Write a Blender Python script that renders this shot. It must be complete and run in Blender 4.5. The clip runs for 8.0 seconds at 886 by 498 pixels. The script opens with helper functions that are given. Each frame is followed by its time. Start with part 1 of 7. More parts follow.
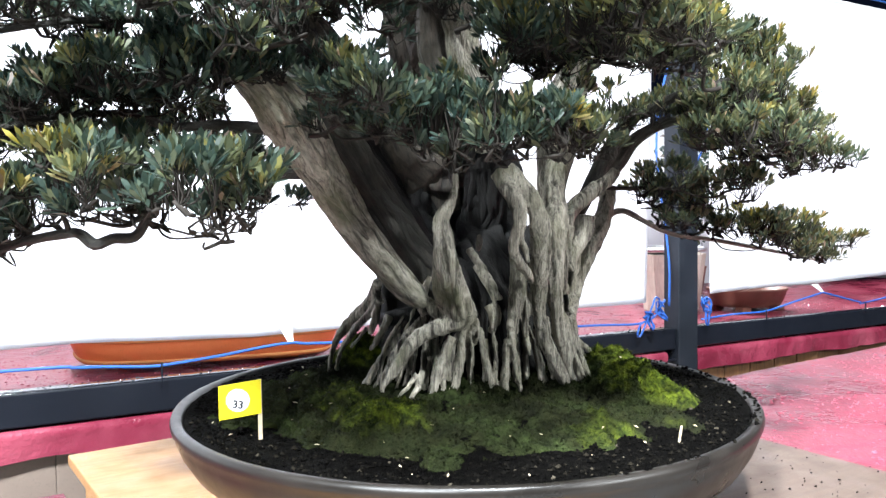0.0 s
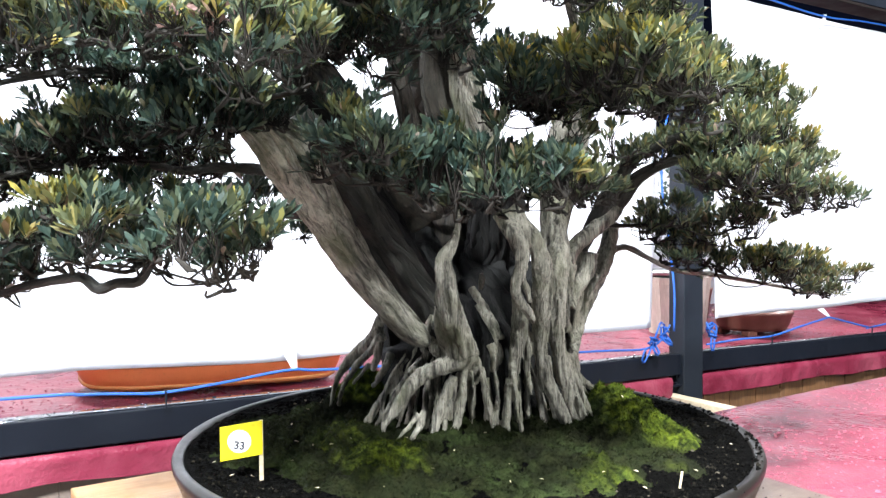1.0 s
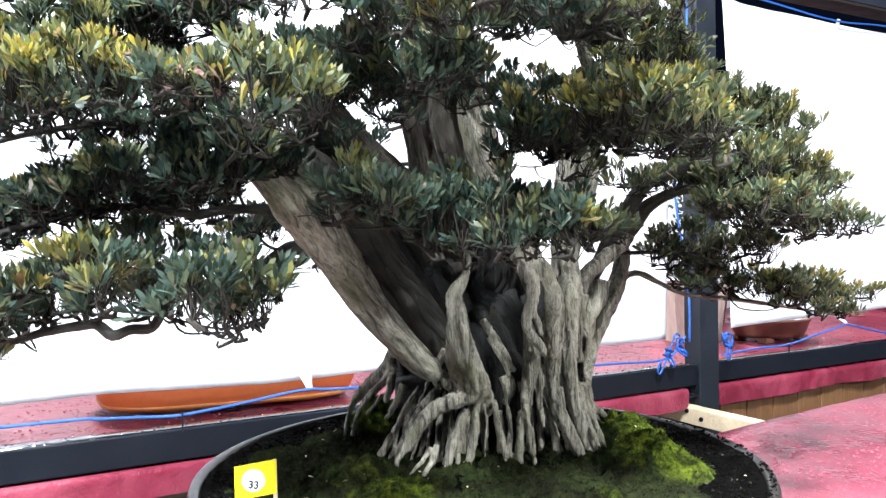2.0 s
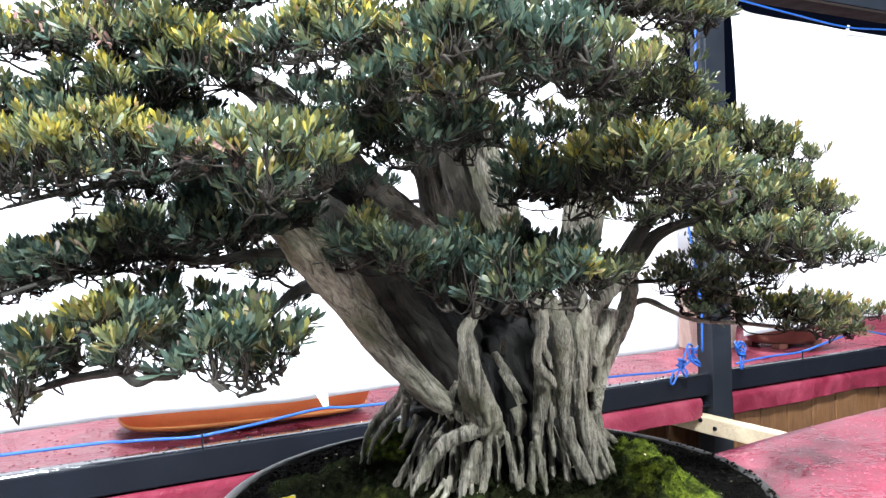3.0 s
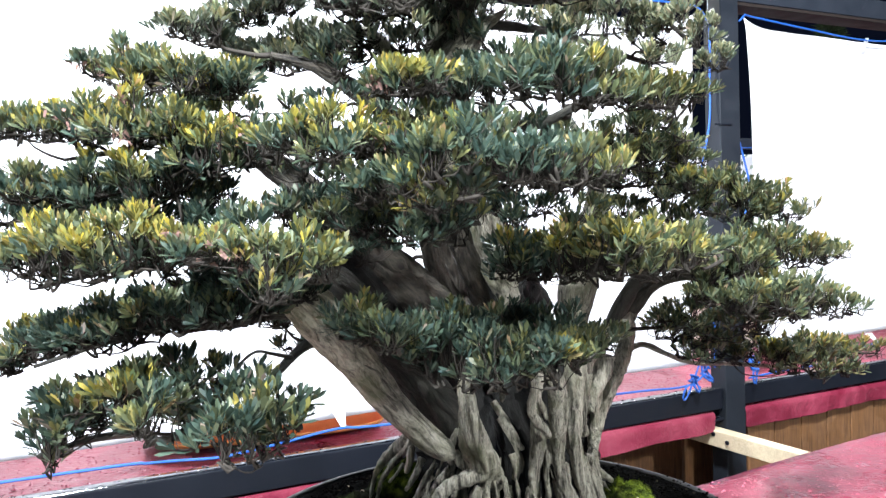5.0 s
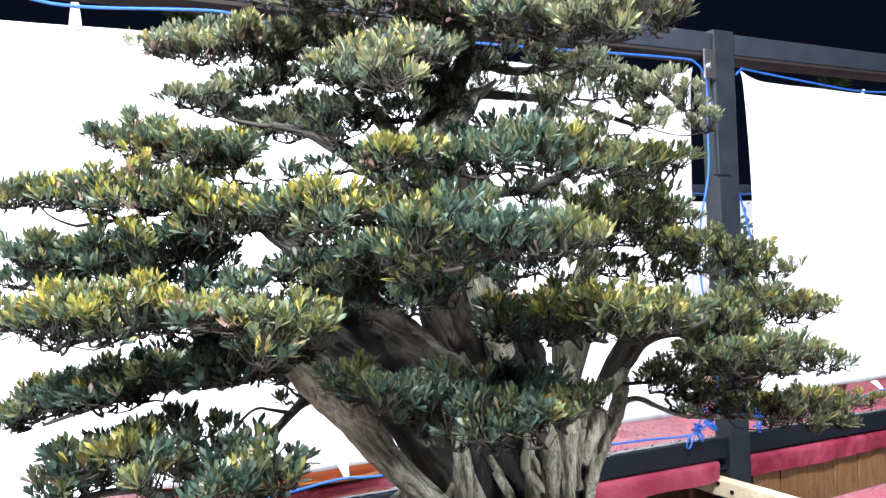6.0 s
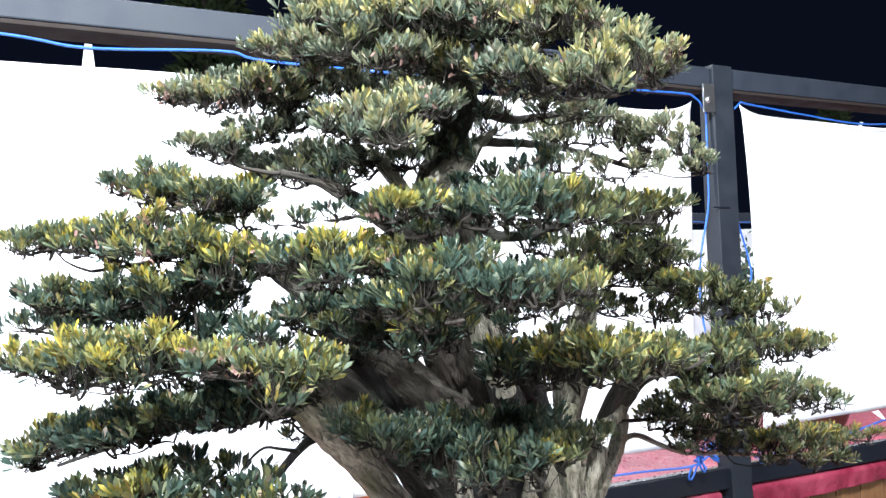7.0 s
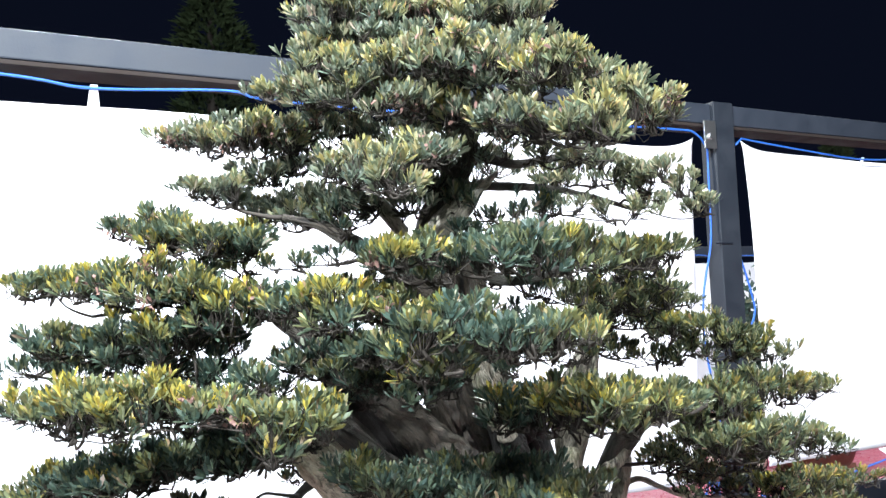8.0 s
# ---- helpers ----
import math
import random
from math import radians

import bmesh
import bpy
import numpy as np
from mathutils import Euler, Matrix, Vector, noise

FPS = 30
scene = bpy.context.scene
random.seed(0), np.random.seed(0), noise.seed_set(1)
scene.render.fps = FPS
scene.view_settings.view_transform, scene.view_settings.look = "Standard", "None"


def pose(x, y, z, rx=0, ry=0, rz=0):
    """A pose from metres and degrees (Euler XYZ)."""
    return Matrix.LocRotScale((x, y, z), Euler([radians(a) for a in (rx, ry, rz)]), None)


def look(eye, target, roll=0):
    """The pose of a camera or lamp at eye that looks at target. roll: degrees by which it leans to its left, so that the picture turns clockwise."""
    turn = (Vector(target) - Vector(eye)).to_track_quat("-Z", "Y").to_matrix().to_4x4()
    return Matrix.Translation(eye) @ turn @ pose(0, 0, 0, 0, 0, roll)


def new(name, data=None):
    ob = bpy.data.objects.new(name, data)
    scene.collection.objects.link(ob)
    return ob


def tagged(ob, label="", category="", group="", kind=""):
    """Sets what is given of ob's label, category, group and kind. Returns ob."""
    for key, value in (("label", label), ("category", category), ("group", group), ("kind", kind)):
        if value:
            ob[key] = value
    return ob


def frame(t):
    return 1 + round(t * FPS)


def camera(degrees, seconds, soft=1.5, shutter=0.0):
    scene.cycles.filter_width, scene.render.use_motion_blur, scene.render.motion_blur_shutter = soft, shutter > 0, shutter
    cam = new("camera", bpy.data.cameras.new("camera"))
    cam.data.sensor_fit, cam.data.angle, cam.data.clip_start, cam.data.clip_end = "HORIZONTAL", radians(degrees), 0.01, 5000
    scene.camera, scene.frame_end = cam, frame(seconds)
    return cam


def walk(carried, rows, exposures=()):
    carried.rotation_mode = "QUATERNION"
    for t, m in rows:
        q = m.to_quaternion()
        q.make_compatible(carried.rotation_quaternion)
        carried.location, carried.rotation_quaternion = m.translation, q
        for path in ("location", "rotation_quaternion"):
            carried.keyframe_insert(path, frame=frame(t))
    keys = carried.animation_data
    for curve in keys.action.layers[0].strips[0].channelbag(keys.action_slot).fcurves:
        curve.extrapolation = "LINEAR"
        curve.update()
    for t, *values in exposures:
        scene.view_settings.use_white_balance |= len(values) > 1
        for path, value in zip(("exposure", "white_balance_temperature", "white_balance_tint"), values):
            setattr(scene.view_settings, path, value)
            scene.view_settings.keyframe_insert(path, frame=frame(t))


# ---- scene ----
cam = camera(56.50, 8.0, 1.35, 0.5)
# seconds, eye x, y, z, then yaw, pitch and lean in degrees
PATH = [
    (0.0, -0.0177, -0.0188, 1.2133, -1.000, -3.124, 0.814),
    (0.5, -0.0162, -0.0182, 1.2285, -0.865, -2.614, 0.520),
    (1.0, -0.0115, -0.0220, 1.2482, -0.546, -2.179, 0.490),
    (2.3, -0.0031, -0.0235, 1.3088, 0.820, -2.165, 1.512),
    (2.5, -0.0018, -0.0266, 1.3194, 1.013, -2.247, 1.652),
    (3.0, 0.0013, -0.0494, 1.3472, 1.475, -2.263, 2.107),
    (3.5, 0.0062, -0.0640, 1.3647, 1.813, -2.543, 2.287),
    (4.0, 0.0156, -0.0767, 1.3915, 2.458, -3.029, 2.220),
    (4.2, 0.0215, -0.0840, 1.3998, 2.730, -2.830, 2.300),
    (5.3, 0.0534, -0.1208, 1.4605, 3.660, -3.080, 2.280),
    (5.5, 0.0583, -0.1296, 1.4640, 3.785, -1.817, 2.362),
    (6.0, 0.0711, -0.1507, 1.4736, 4.042, -0.085, 2.357),
    (6.5, 0.0788, -0.1713, 1.4873, 4.174, 0.716, 2.363),
    (7.0, 0.0760, -0.1863, 1.5015, 4.226, 1.553, 2.335),
    (7.5, 0.0790, -0.1921, 1.5130, 4.302, 2.607, 2.297),
    (8.0, 0.0813, -0.1873, 1.5208, 4.399, 3.669, 2.327),
]
walk(cam, [(t, pose(x, y, z, 0, 0, yaw) @ pose(0, 0, 0, 90 + pitch) @ pose(0, 0, 0, 0, 0, -lean)) for t, x, y, z, yaw, pitch, lean in PATH])

# ---- world and light: a night show ground under white floodlights ----
world = bpy.data.worlds.new("night")
scene.world = world
world.use_nodes = True
world.node_tree.nodes["Background"].inputs["Color"].default_value = (0.0030, 0.0045, 0.0110, 1)
world.node_tree.nodes["Background"].inputs["Strength"].default_value = 1.0


def floodlight(x, y, z, watts, size, target, tint):
    lamp = bpy.data.lights.new("floodlight", "AREA")
    lamp.energy, lamp.shape, lamp.size, lamp.color = watts, "DISK", size, tint
    ob = new("floodlight", lamp)
    ob.matrix_world = look((x, y, z), target)
    return ob


floodlight(2.6, -1.0, 2.7, 165, 0.3, (0.1, 1.2, 1.25), (0.91, 0.97, 1.0))
floodlight(-1.4, -1.75, 3.9, 735, 0.4, (0.0, 1.3, 1.4), (0.87, 0.945, 1.0))
floodlight(0.4, -0.6, 4.4, 615, 0.4, (0.0, 1.5, 1.2), (0.87, 0.945, 1.0))
floodlight(-2.6, 4.6, 4.2, 430, 0.6, (-0.8, 2.4, 0.9), (0.93, 0.965, 1.0))
floodlight(1.2, 6.4, 4.2, 400, 0.6, (1.4, 3.6, 0.9), (0.93, 0.965, 1.0))

# ---- materials ----


class Shader:
    """A node material written as chained calls."""

    def __init__(self, name):
        self.mat = bpy.data.materials.new(name)
        self.mat.use_nodes = True
        self.tree = self.mat.node_tree
        self.bsdf = self.tree.nodes["Principled BSDF"]

    def node(self, kind, **values):
        n = self.tree.nodes.new(kind)
        for key, value in values.items():
            if key in n.inputs:
                n.inputs[key].default_value = value
        return n

    def link(self, a, b):
        self.tree.links.new(a, b)

    def coords(self, scale=(1, 1, 1), world=False):
        c = self.node("ShaderNodeTexCoord") if not world else self.node("ShaderNodeNewGeometry")
        m = self.node("ShaderNodeMapping")
        m.inputs["Scale"].default_value = scale
        self.link(c.outputs["Position" if world else "Object"], m.inputs["Vector"])
        return m.outputs["Vector"]

    def noise(self, vec, scale, detail=4, rough=0.55, distort=0.0):
        n = self.node("ShaderNodeTexNoise", Scale=scale, Detail=detail, Roughness=rough, Distortion=distort)
        self.link(vec, n.inputs["Vector"])
        return n.outputs["Fac"]

    def ramp(self, fac, stops):
        r = self.node("ShaderNodeValToRGB")
        e = r.color_ramp.elements
        while len(e) < len(stops):
            e.new(0.5)
        for k, (pos, col) in enumerate(stops):
            e[k].position, e[k].color = pos, (*col, 1) if len(col) == 3 else col
        self.link(fac, r.inputs["Fac"])
        return r.outputs["Color"]

    def grey(self, fac, a, b, lo=0.3, hi=0.7):
        m = self.node("ShaderNodeMapRange")
        for key, value in (("From Min", lo), ("From Max", hi), ("To Min", a), ("To Max", b)):
            m.inputs[key].default_value = value
        self.link(fac, m.inputs["Value"])
        return m.outputs["Result"]

    def mix(self, fac, a, b, mode="MIX"):
        m = self.tree.nodes.new("ShaderNodeMix")
        m.data_type, m.blend_type = "RGBA", mode
        for slot, value in ((0, fac), (6, a), (7, b)):
            if isinstance(value, (int, float)):
                m.inputs[slot].default_value = value
            elif isinstance(value, tuple):
                m.inputs[slot].default_value = (*value, 1)
            else:
                self.link(value, m.inputs[slot])
        return m.outputs[2]

    def bump(self, height, strength, distance, below=None):
        b = self.node("ShaderNodeBump", Strength=strength, Distance=distance)
        self.link(height, b.inputs["Height"])
        if below is not None:
            self.link(below, b.inputs["Normal"])
        return b.outputs["Normal"]

    def done(self, color=None, rough=None, normal=None, metal=0.0, **more):
        for key, value in (("Base Color", color), ("Roughness", rough), ("Normal", normal)):
            if value is None:
                continue
            if isinstance(value, (int, float)):
                self.bsdf.inputs[key].default_value = value
            elif isinstance(value, tuple):
                self.bsdf.inputs[key].default_value = (*value, 1)
            else:
                self.link(value, self.bsdf.inputs[key])
        self.bsdf.inputs["Metallic"].default_value = metal
        for key, value in more.items():
            self.bsdf.inputs[key.replace("_", " ")].default_value = value
        return self.mat


def bark_material(name, pale, dark, green, upright=False):
    s = Shader(name)
    v = s.coords()
    m = s.node("ShaderNodeMapping")
    if upright:
        g = s.node("ShaderNodeTexCoord")
        m.inputs["Scale"].default_value = (1, 1, 0.12)
        s.link(g.outputs["Object"], m.inputs["Vector"])
    else:
        g = s.node("ShaderNodeUVMap")
        m.inputs["Scale"].default_value = (1, 0.22, 1)
        s.link(g.outputs["UV"], m.inputs["Vector"])
    fibre = s.noise(m.outputs["Vector"], 330, 6, 0.7, 0.5)
    streak = s.noise(m.outputs["Vector"], 80, 7, 0.68, 0.7)
    blotch = s.noise(v, 14, 5, 0.6)
    pits = s.noise(v, 150, 3, 0.6)
    c = s.ramp(streak, [(0.26, tuple(0.6 * a for a in dark)), (0.37, dark), (0.46, tuple(0.5 * a + 0.5 * b for a, b in zip(pale, dark))), (0.62, pale)])
    c = s.mix(s.grey(fibre, 0.0, 0.8, 0.52, 0.34), c, tuple(0.4 * a for a in dark))
    c = s.mix(s.grey(blotch, 0.0, 0.7, 0.47, 0.68), c, green)
    c = s.mix(s.grey(pits, 0.0, 0.4, 0.62, 0.74), c, tuple(0.4 * a for a in dark))
    n = s.bump(streak, 1.0, 0.009)
    n = s.bump(fibre, 0.8, 0.0022, n)
    n = s.bump(pits, 0.4, 0.002, n)
    return s.done(c, s.grey(fibre, 0.6, 0.85), n)


def leaf_material():
    s = Shader("leaf")
    a = s.node("ShaderNodeAttribute")
    a.attribute_name = "age"
    g = s.node("ShaderNodeNewGeometry")
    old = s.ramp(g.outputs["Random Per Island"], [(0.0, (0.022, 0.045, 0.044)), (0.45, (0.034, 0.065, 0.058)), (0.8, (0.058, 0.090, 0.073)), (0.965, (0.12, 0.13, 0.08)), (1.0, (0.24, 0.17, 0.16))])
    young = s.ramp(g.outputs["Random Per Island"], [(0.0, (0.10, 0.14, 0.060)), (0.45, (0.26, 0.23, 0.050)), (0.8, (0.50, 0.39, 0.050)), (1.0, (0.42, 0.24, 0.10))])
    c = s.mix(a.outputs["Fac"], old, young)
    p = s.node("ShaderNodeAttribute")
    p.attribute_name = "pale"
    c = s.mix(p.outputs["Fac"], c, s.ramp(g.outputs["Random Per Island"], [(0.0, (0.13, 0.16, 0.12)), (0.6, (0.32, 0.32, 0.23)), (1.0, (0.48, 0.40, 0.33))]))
    v = s.coords()
    mott = s.noise(v, 90, 3)
    c = s.mix(s.grey(mott, 0.0, 0.35), c, (0.05, 0.06, 0.02))
    s.bsdf.inputs["Subsurface Weight"].default_value = 0.0
    mat = s.done(c, s.grey(mott, 0.36, 0.55), s.bump(s.noise(v, 400, 2), 0.15, 0.001), Specular_IOR_Level=0.38)
    t = s.node("ShaderNodeBsdfTranslucent")
    s.link(c, t.inputs["Color"])
    add = s.node("ShaderNodeMixShader")
    add.inputs[0].default_value = 0.38
    out = s.tree.nodes["Material Output"]
    s.link(s.bsdf.outputs[0], add.inputs[1])
    s.link(t.outputs[0], add.inputs[2])
    s.link(add.outputs[0], out.inputs["Surface"])
    return mat


def soil_material():
    s = Shader("soil")
    v = s.coords()
    a, b = s.noise(v, 60, 6, 0.7), s.noise(v, 300, 4, 0.6)
    c = s.ramp(a, [(0.3, (0.0012, 0.0011, 0.0011)), (0.6, (0.003, 0.0027, 0.0024)), (0.8, (0.008, 0.0065, 0.0055))])
    return s.done(c, s.grey(b, 0.7, 1.0), s.bump(b, 0.8, 0.003, s.bump(a, 0.8, 0.008)), Specular_IOR_Level=0.02)


def crumb_material():
    s = Shader("crumb")
    g = s.node("ShaderNodeNewGeometry")
    c = s.ramp(g.outputs["Random Per Island"], [(0.0, (0.0012, 0.0011, 0.0011)), (0.8, (0.004, 0.0036, 0.003)), (0.97, (0.014, 0.012, 0.009)), (1.0, (0.07, 0.06, 0.045))])
    return s.done(c, 0.9, Specular_IOR_Level=0.03)


def moss_material(name, stops, cushion_tone=None):
    s = Shader(name)
    v = s.coords()
    patch, tuft, fine = s.noise(v, 13, 4, 0.6, 0.5), s.noise(v, 90, 4, 0.65), s.noise(v, 420, 3, 0.6)
    c = s.ramp(patch, stops)
    if cushion_tone:
        # mixes in the brighter green by the stored cushion height
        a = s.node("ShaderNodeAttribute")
        a.attribute_name = "cushion_tone"
        c = s.mix(a.outputs["Fac"], c, s.ramp(tuft, [(0.3, (0.3 * cushion_tone[0], 0.42 * cushion_tone[1], 0.7 * cushion_tone[2])), (0.62, cushion_tone)]))
    c = s.mix(s.grey(s.noise(v, 38, 4, 0.6, 0.8), 0.0, 0.75, 0.52, 0.36), c, (0.012, 0.015, 0.006))
    c = s.mix(s.grey(tuft, 0.0, 0.70, 0.56, 0.36), c, (0.008, 0.011, 0.004))
    n = s.bump(fine, 0.9, 0.003, s.bump(tuft, 0.9, 0.008))
    return s.done(c, 0.95, n, Specular_IOR_Level=0.08)


def paint_material(name, base, rough=0.5, wet=0.0, shine=0.5):
    s = Shader(name)
    v = s.coords()
    a, b = s.noise(v, 9, 5, 0.6), s.noise(v, 160, 3, 0.6)
    c = s.mix(s.grey(a, 0.0, 0.45), base, tuple(1.7 * x for x in base))
    c = s.mix(s.grey(b, 0.0, 0.3, 0.55, 0.75), c, tuple(0.6 * x for x in base))
    return s.done(c, s.grey(a, rough - 0.12 - wet, rough + 0.15), s.bump(b, 0.2, 0.0012), Specular_IOR_Level=shine)


def wood_material(name, light, dark, along=(1, 14, 14), rough=0.6, scale=7.0):
    s = Shader(name)
    v = s.coords(along)
    ring, grain = s.noise(v, scale, 5, 0.6, 1.2), s.noise(v, scale * 9, 4, 0.6)
    spots = s.noise(s.coords(), 12, 4)
    c = s.ramp(ring, [(0.3, dark), (0.52, tuple(0.6 * a + 0.4 * b for a, b in zip(light, dark))), (0.7, light)])
    c = s.mix(s.grey(grain, 0.0, 0.35, 0.5, 0.75), c, dark)
    c = s.mix(s.grey(spots, 0.0, 0.4, 0.55, 0.75), c, tuple(0.55 * a for a in dark))
    return s.done(c, s.grey(spots, rough - 0.2, rough + 0.15), s.bump(grain, 0.3, 0.001))


def red_cloth_material():
    s = Shader("wet_red_cloth")
    v = s.coords(world=True)
    soak, drops, fine = s.noise(v, 3.2, 4, 0.6, 0.6), s.noise(v, 70, 3, 0.6), s.noise(v, 210, 3, 0.7)
    wave = s.noise(v, 16, 4, 0.55)
    c = s.ramp(soak, [(0.3, (0.115, 0.009, 0.022)), (0.46, (0.185, 0.024, 0.046)), (0.62, (0.25, 0.050, 0.076))])
    n = s.bump(wave, 0.6, 0.014)
    n = s.bump(drops, 0.55, 0.0045, n)
    n = s.bump(fine, 0.35, 0.0015, n)
    s.link(s.grey(s.noise(v, 5, 4, 0.6, 1.0), 0.0, 0.14, 0.42, 0.56), s.bsdf.inputs["Coat Weight"])
    s.link(s.bump(drops, 0.16, 0.004, s.bump(wave, 0.12, 0.012)), s.bsdf.inputs["Coat Normal"])
    return s.done(c, s.grey(soak, 0.2, 0.45), n, Coat_Roughness=0.06, Specular_IOR_Level=0.12)


def cloth_material():
    s = Shader("white_sheet")
    v = s.coords()
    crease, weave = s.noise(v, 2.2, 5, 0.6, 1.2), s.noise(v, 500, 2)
    # fold shading put into the cloth colour as a bluish grey
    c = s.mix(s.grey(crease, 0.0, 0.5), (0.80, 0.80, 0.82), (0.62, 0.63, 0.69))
    mat = s.done(c, 0.75, s.bump(weave, 0.1, 0.0005, s.bump(crease, 0.5, 0.02)))
    t = s.node("ShaderNodeBsdfTranslucent")
    s.link(c, t.inputs["Color"])
    both = s.node("ShaderNodeMixShader")
    both.inputs[0].default_value = 0.42
    s.link(s.bsdf.outputs[0], both.inputs[1])
    s.link(t.outputs[0], both.inputs[2])
    s.link(both.outputs[0], s.tree.nodes["Material Output"].inputs["Surface"])
    return mat


def glaze_material(name, base, speck, rough=0.25, shine=0.5):
    s = Shader(name)
    v = s.coords()
    a, b = s.noise(v, 14, 5, 0.6), s.noise(v, 120, 4, 0.6)
    c = s.mix(s.grey(a, 0.0, 0.8), base, speck)
    c = s.mix(s.grey(b, 0.0, 0.3, 0.6, 0.75), c, tuple(0.4 * x for x in base))
    return s.done(c, s.grey(a, rough, rough + 0.25), s.bump(b, 0.12, 0.001, s.bump(a, 0.1, 0.004)), Specular_IOR_Level=shine)


def rope_material():
    s = Shader("blue_rope")
    g = s.node("ShaderNodeUVMap")
    w = s.node("ShaderNodeTexWave", Scale=1.0, Distortion=0.0)
    m = s.node("ShaderNodeMapping")
    m.inputs["Scale"].default_value = (160, 160, 1)
    s.link(g.outputs["UV"], m.inputs["Vector"])
    s.link(m.outputs["Vector"], w.inputs["Vector"])
    w.bands_direction = "DIAGONAL"
    c = s.mix(w.outputs["Fac"], (0.006, 0.046, 0.25), (0.010, 0.115, 0.48))
    return s.done(c, 0.5, s.bump(w.outputs["Fac"], 0.5, 0.001))


BARK = bark_material("bark", (0.49, 0.45, 0.375), (0.046, 0.040, 0.031), (0.14, 0.14, 0.080))
BARK_TRUNK = bark_material("bark_trunk", (0.52, 0.475, 0.39), (0.052, 0.046, 0.036), (0.13, 0.13, 0.066), True)
# darker bark copy; on shaded_limb it paints the canopy's shade into the colour
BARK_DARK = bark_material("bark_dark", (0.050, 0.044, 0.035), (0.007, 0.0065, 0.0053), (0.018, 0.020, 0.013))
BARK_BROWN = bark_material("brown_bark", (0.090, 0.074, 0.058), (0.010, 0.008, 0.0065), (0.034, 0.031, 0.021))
# near-black copy of the bark, painting the hollow's shade into its colour
SHADED_HOLLOW = bark_material("shaded_hollow_bark", (0.008, 0.007, 0.006), (0.0025, 0.002, 0.0018), (0.005, 0.0055, 0.004))
TWIG = paint_material("twig_bark", (0.024, 0.020, 0.017), 0.8, shine=0.2)
LEAF = leaf_material()
SOIL = soil_material()
CRUMB = crumb_material()
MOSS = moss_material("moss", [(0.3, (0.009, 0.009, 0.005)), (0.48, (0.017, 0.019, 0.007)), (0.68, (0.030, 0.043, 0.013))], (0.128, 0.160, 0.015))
STEEL = paint_material("black_painted_steel", (0.0042, 0.0055, 0.0095), 0.5, shine=0.2)
STEEL_POST = paint_material("dark_grey_steel", (0.0085, 0.011, 0.016), 0.55, shine=0.3)
STEEL_GREY = paint_material("grey_weathered_steel", (0.013, 0.0165, 0.024), 0.55, shine=0.3)
RUST = paint_material("rusty_underside", (0.014, 0.010, 0.009), 0.8, shine=0.2)
RED = red_cloth_material()
SHEET = cloth_material()
ROPE = rope_material()
POT_GREY = glaze_material("brown_grey_glaze", (0.011, 0.0095, 0.0085), (0.022, 0.018, 0.015), 0.24, 0.35)
ORANGE = glaze_material("orange_clay", (0.86, 0.26, 0.085), (0.78, 0.21, 0.06), 0.45)
PALE_LIP = glaze_material("pale_orange_lip", (0.72, 0.33, 0.10), (0.62, 0.25, 0.07), 0.45)
BROWN_CLAY = glaze_material("brown_clay", (0.23, 0.10, 0.07), (0.17, 0.07, 0.05), 0.4)
PINE = wood_material("pale_pine", (0.72, 0.61, 0.44), (0.55, 0.43, 0.28))
BOARD = wood_material("tan_board", (0.50, 0.28, 0.125), (0.39, 0.20, 0.085), rough=0.5)
PLYWOOD = wood_material("brown_ply", (0.19, 0.090, 0.036), (0.07, 0.031, 0.014), along=(14, 14, 1))
PLANTER_WOOD = wood_material("weathered_planter_wood", (0.66, 0.57, 0.49), (0.50, 0.42, 0.35), along=(14, 14, 1))
GREYBOARD = paint_material("grey_board", (0.13, 0.098, 0.080), 0.7)
YELLOW = paint_material("yellow_card", (0.72, 0.60, 0.012), 0.55)
WHITE_CARD = paint_material("white_card", (0.75, 0.75, 0.75), 0.6)
INK = paint_material("ink", (0.02, 0.02, 0.025), 0.6)
METAL = Shader("galvanised_metal").done((0.55, 0.55, 0.56), 0.35, None, 1.0)
WET_BOARD = wood_material("wet_grey_board", (0.118, 0.080, 0.062), (0.078, 0.053, 0.042), rough=0.5)
WATER_RED = Shader("water_bead_on_red").done((0.34, 0.085, 0.12), 0.10, None, 0.0, Coat_Weight=0.6, Coat_Roughness=0.04, Coat_IOR=1.6)


def rain_material():
    s = Shader("rain_on_steel")
    v = s.coords(world=True)
    ripple, beads = s.noise(v, 22, 3, 0.55, 0.6), s.noise(v, 120, 3, 0.6)
    return s.done((0.006, 0.0075, 0.011), s.grey(ripple, 0.04, 0.22), s.bump(beads, 0.25, 0.002, s.bump(ripple, 0.3, 0.006)), Specular_IOR_Level=0.8, Coat_Weight=0.8, Coat_Roughness=0.05)


RAIN = rain_material()
WATER_DARK = Shader("water_bead_on_black").done((0.02, 0.024, 0.03), 0.15, None, 0.0, Coat_Weight=1.0, Coat_Roughness=0.15)
DRIED = paint_material("dried_flower", (0.11, 0.058, 0.048), 0.8)
# ground out of view, set paler to bounce fill light under the leaves
CONCRETE = paint_material("concrete_ground", (0.27, 0.265, 0.26), 0.8)
CONIFER = moss_material("conifer_needles", [(0.3, (0.014, 0.023, 0.011)), (0.7, (0.034, 0.05, 0.022))])

# ---- building helpers ----
FRAME = pose(0.91, 2.83, 0, 0, 0, 33.02)  # the stall's own axes: x along the rail, y away to the rear


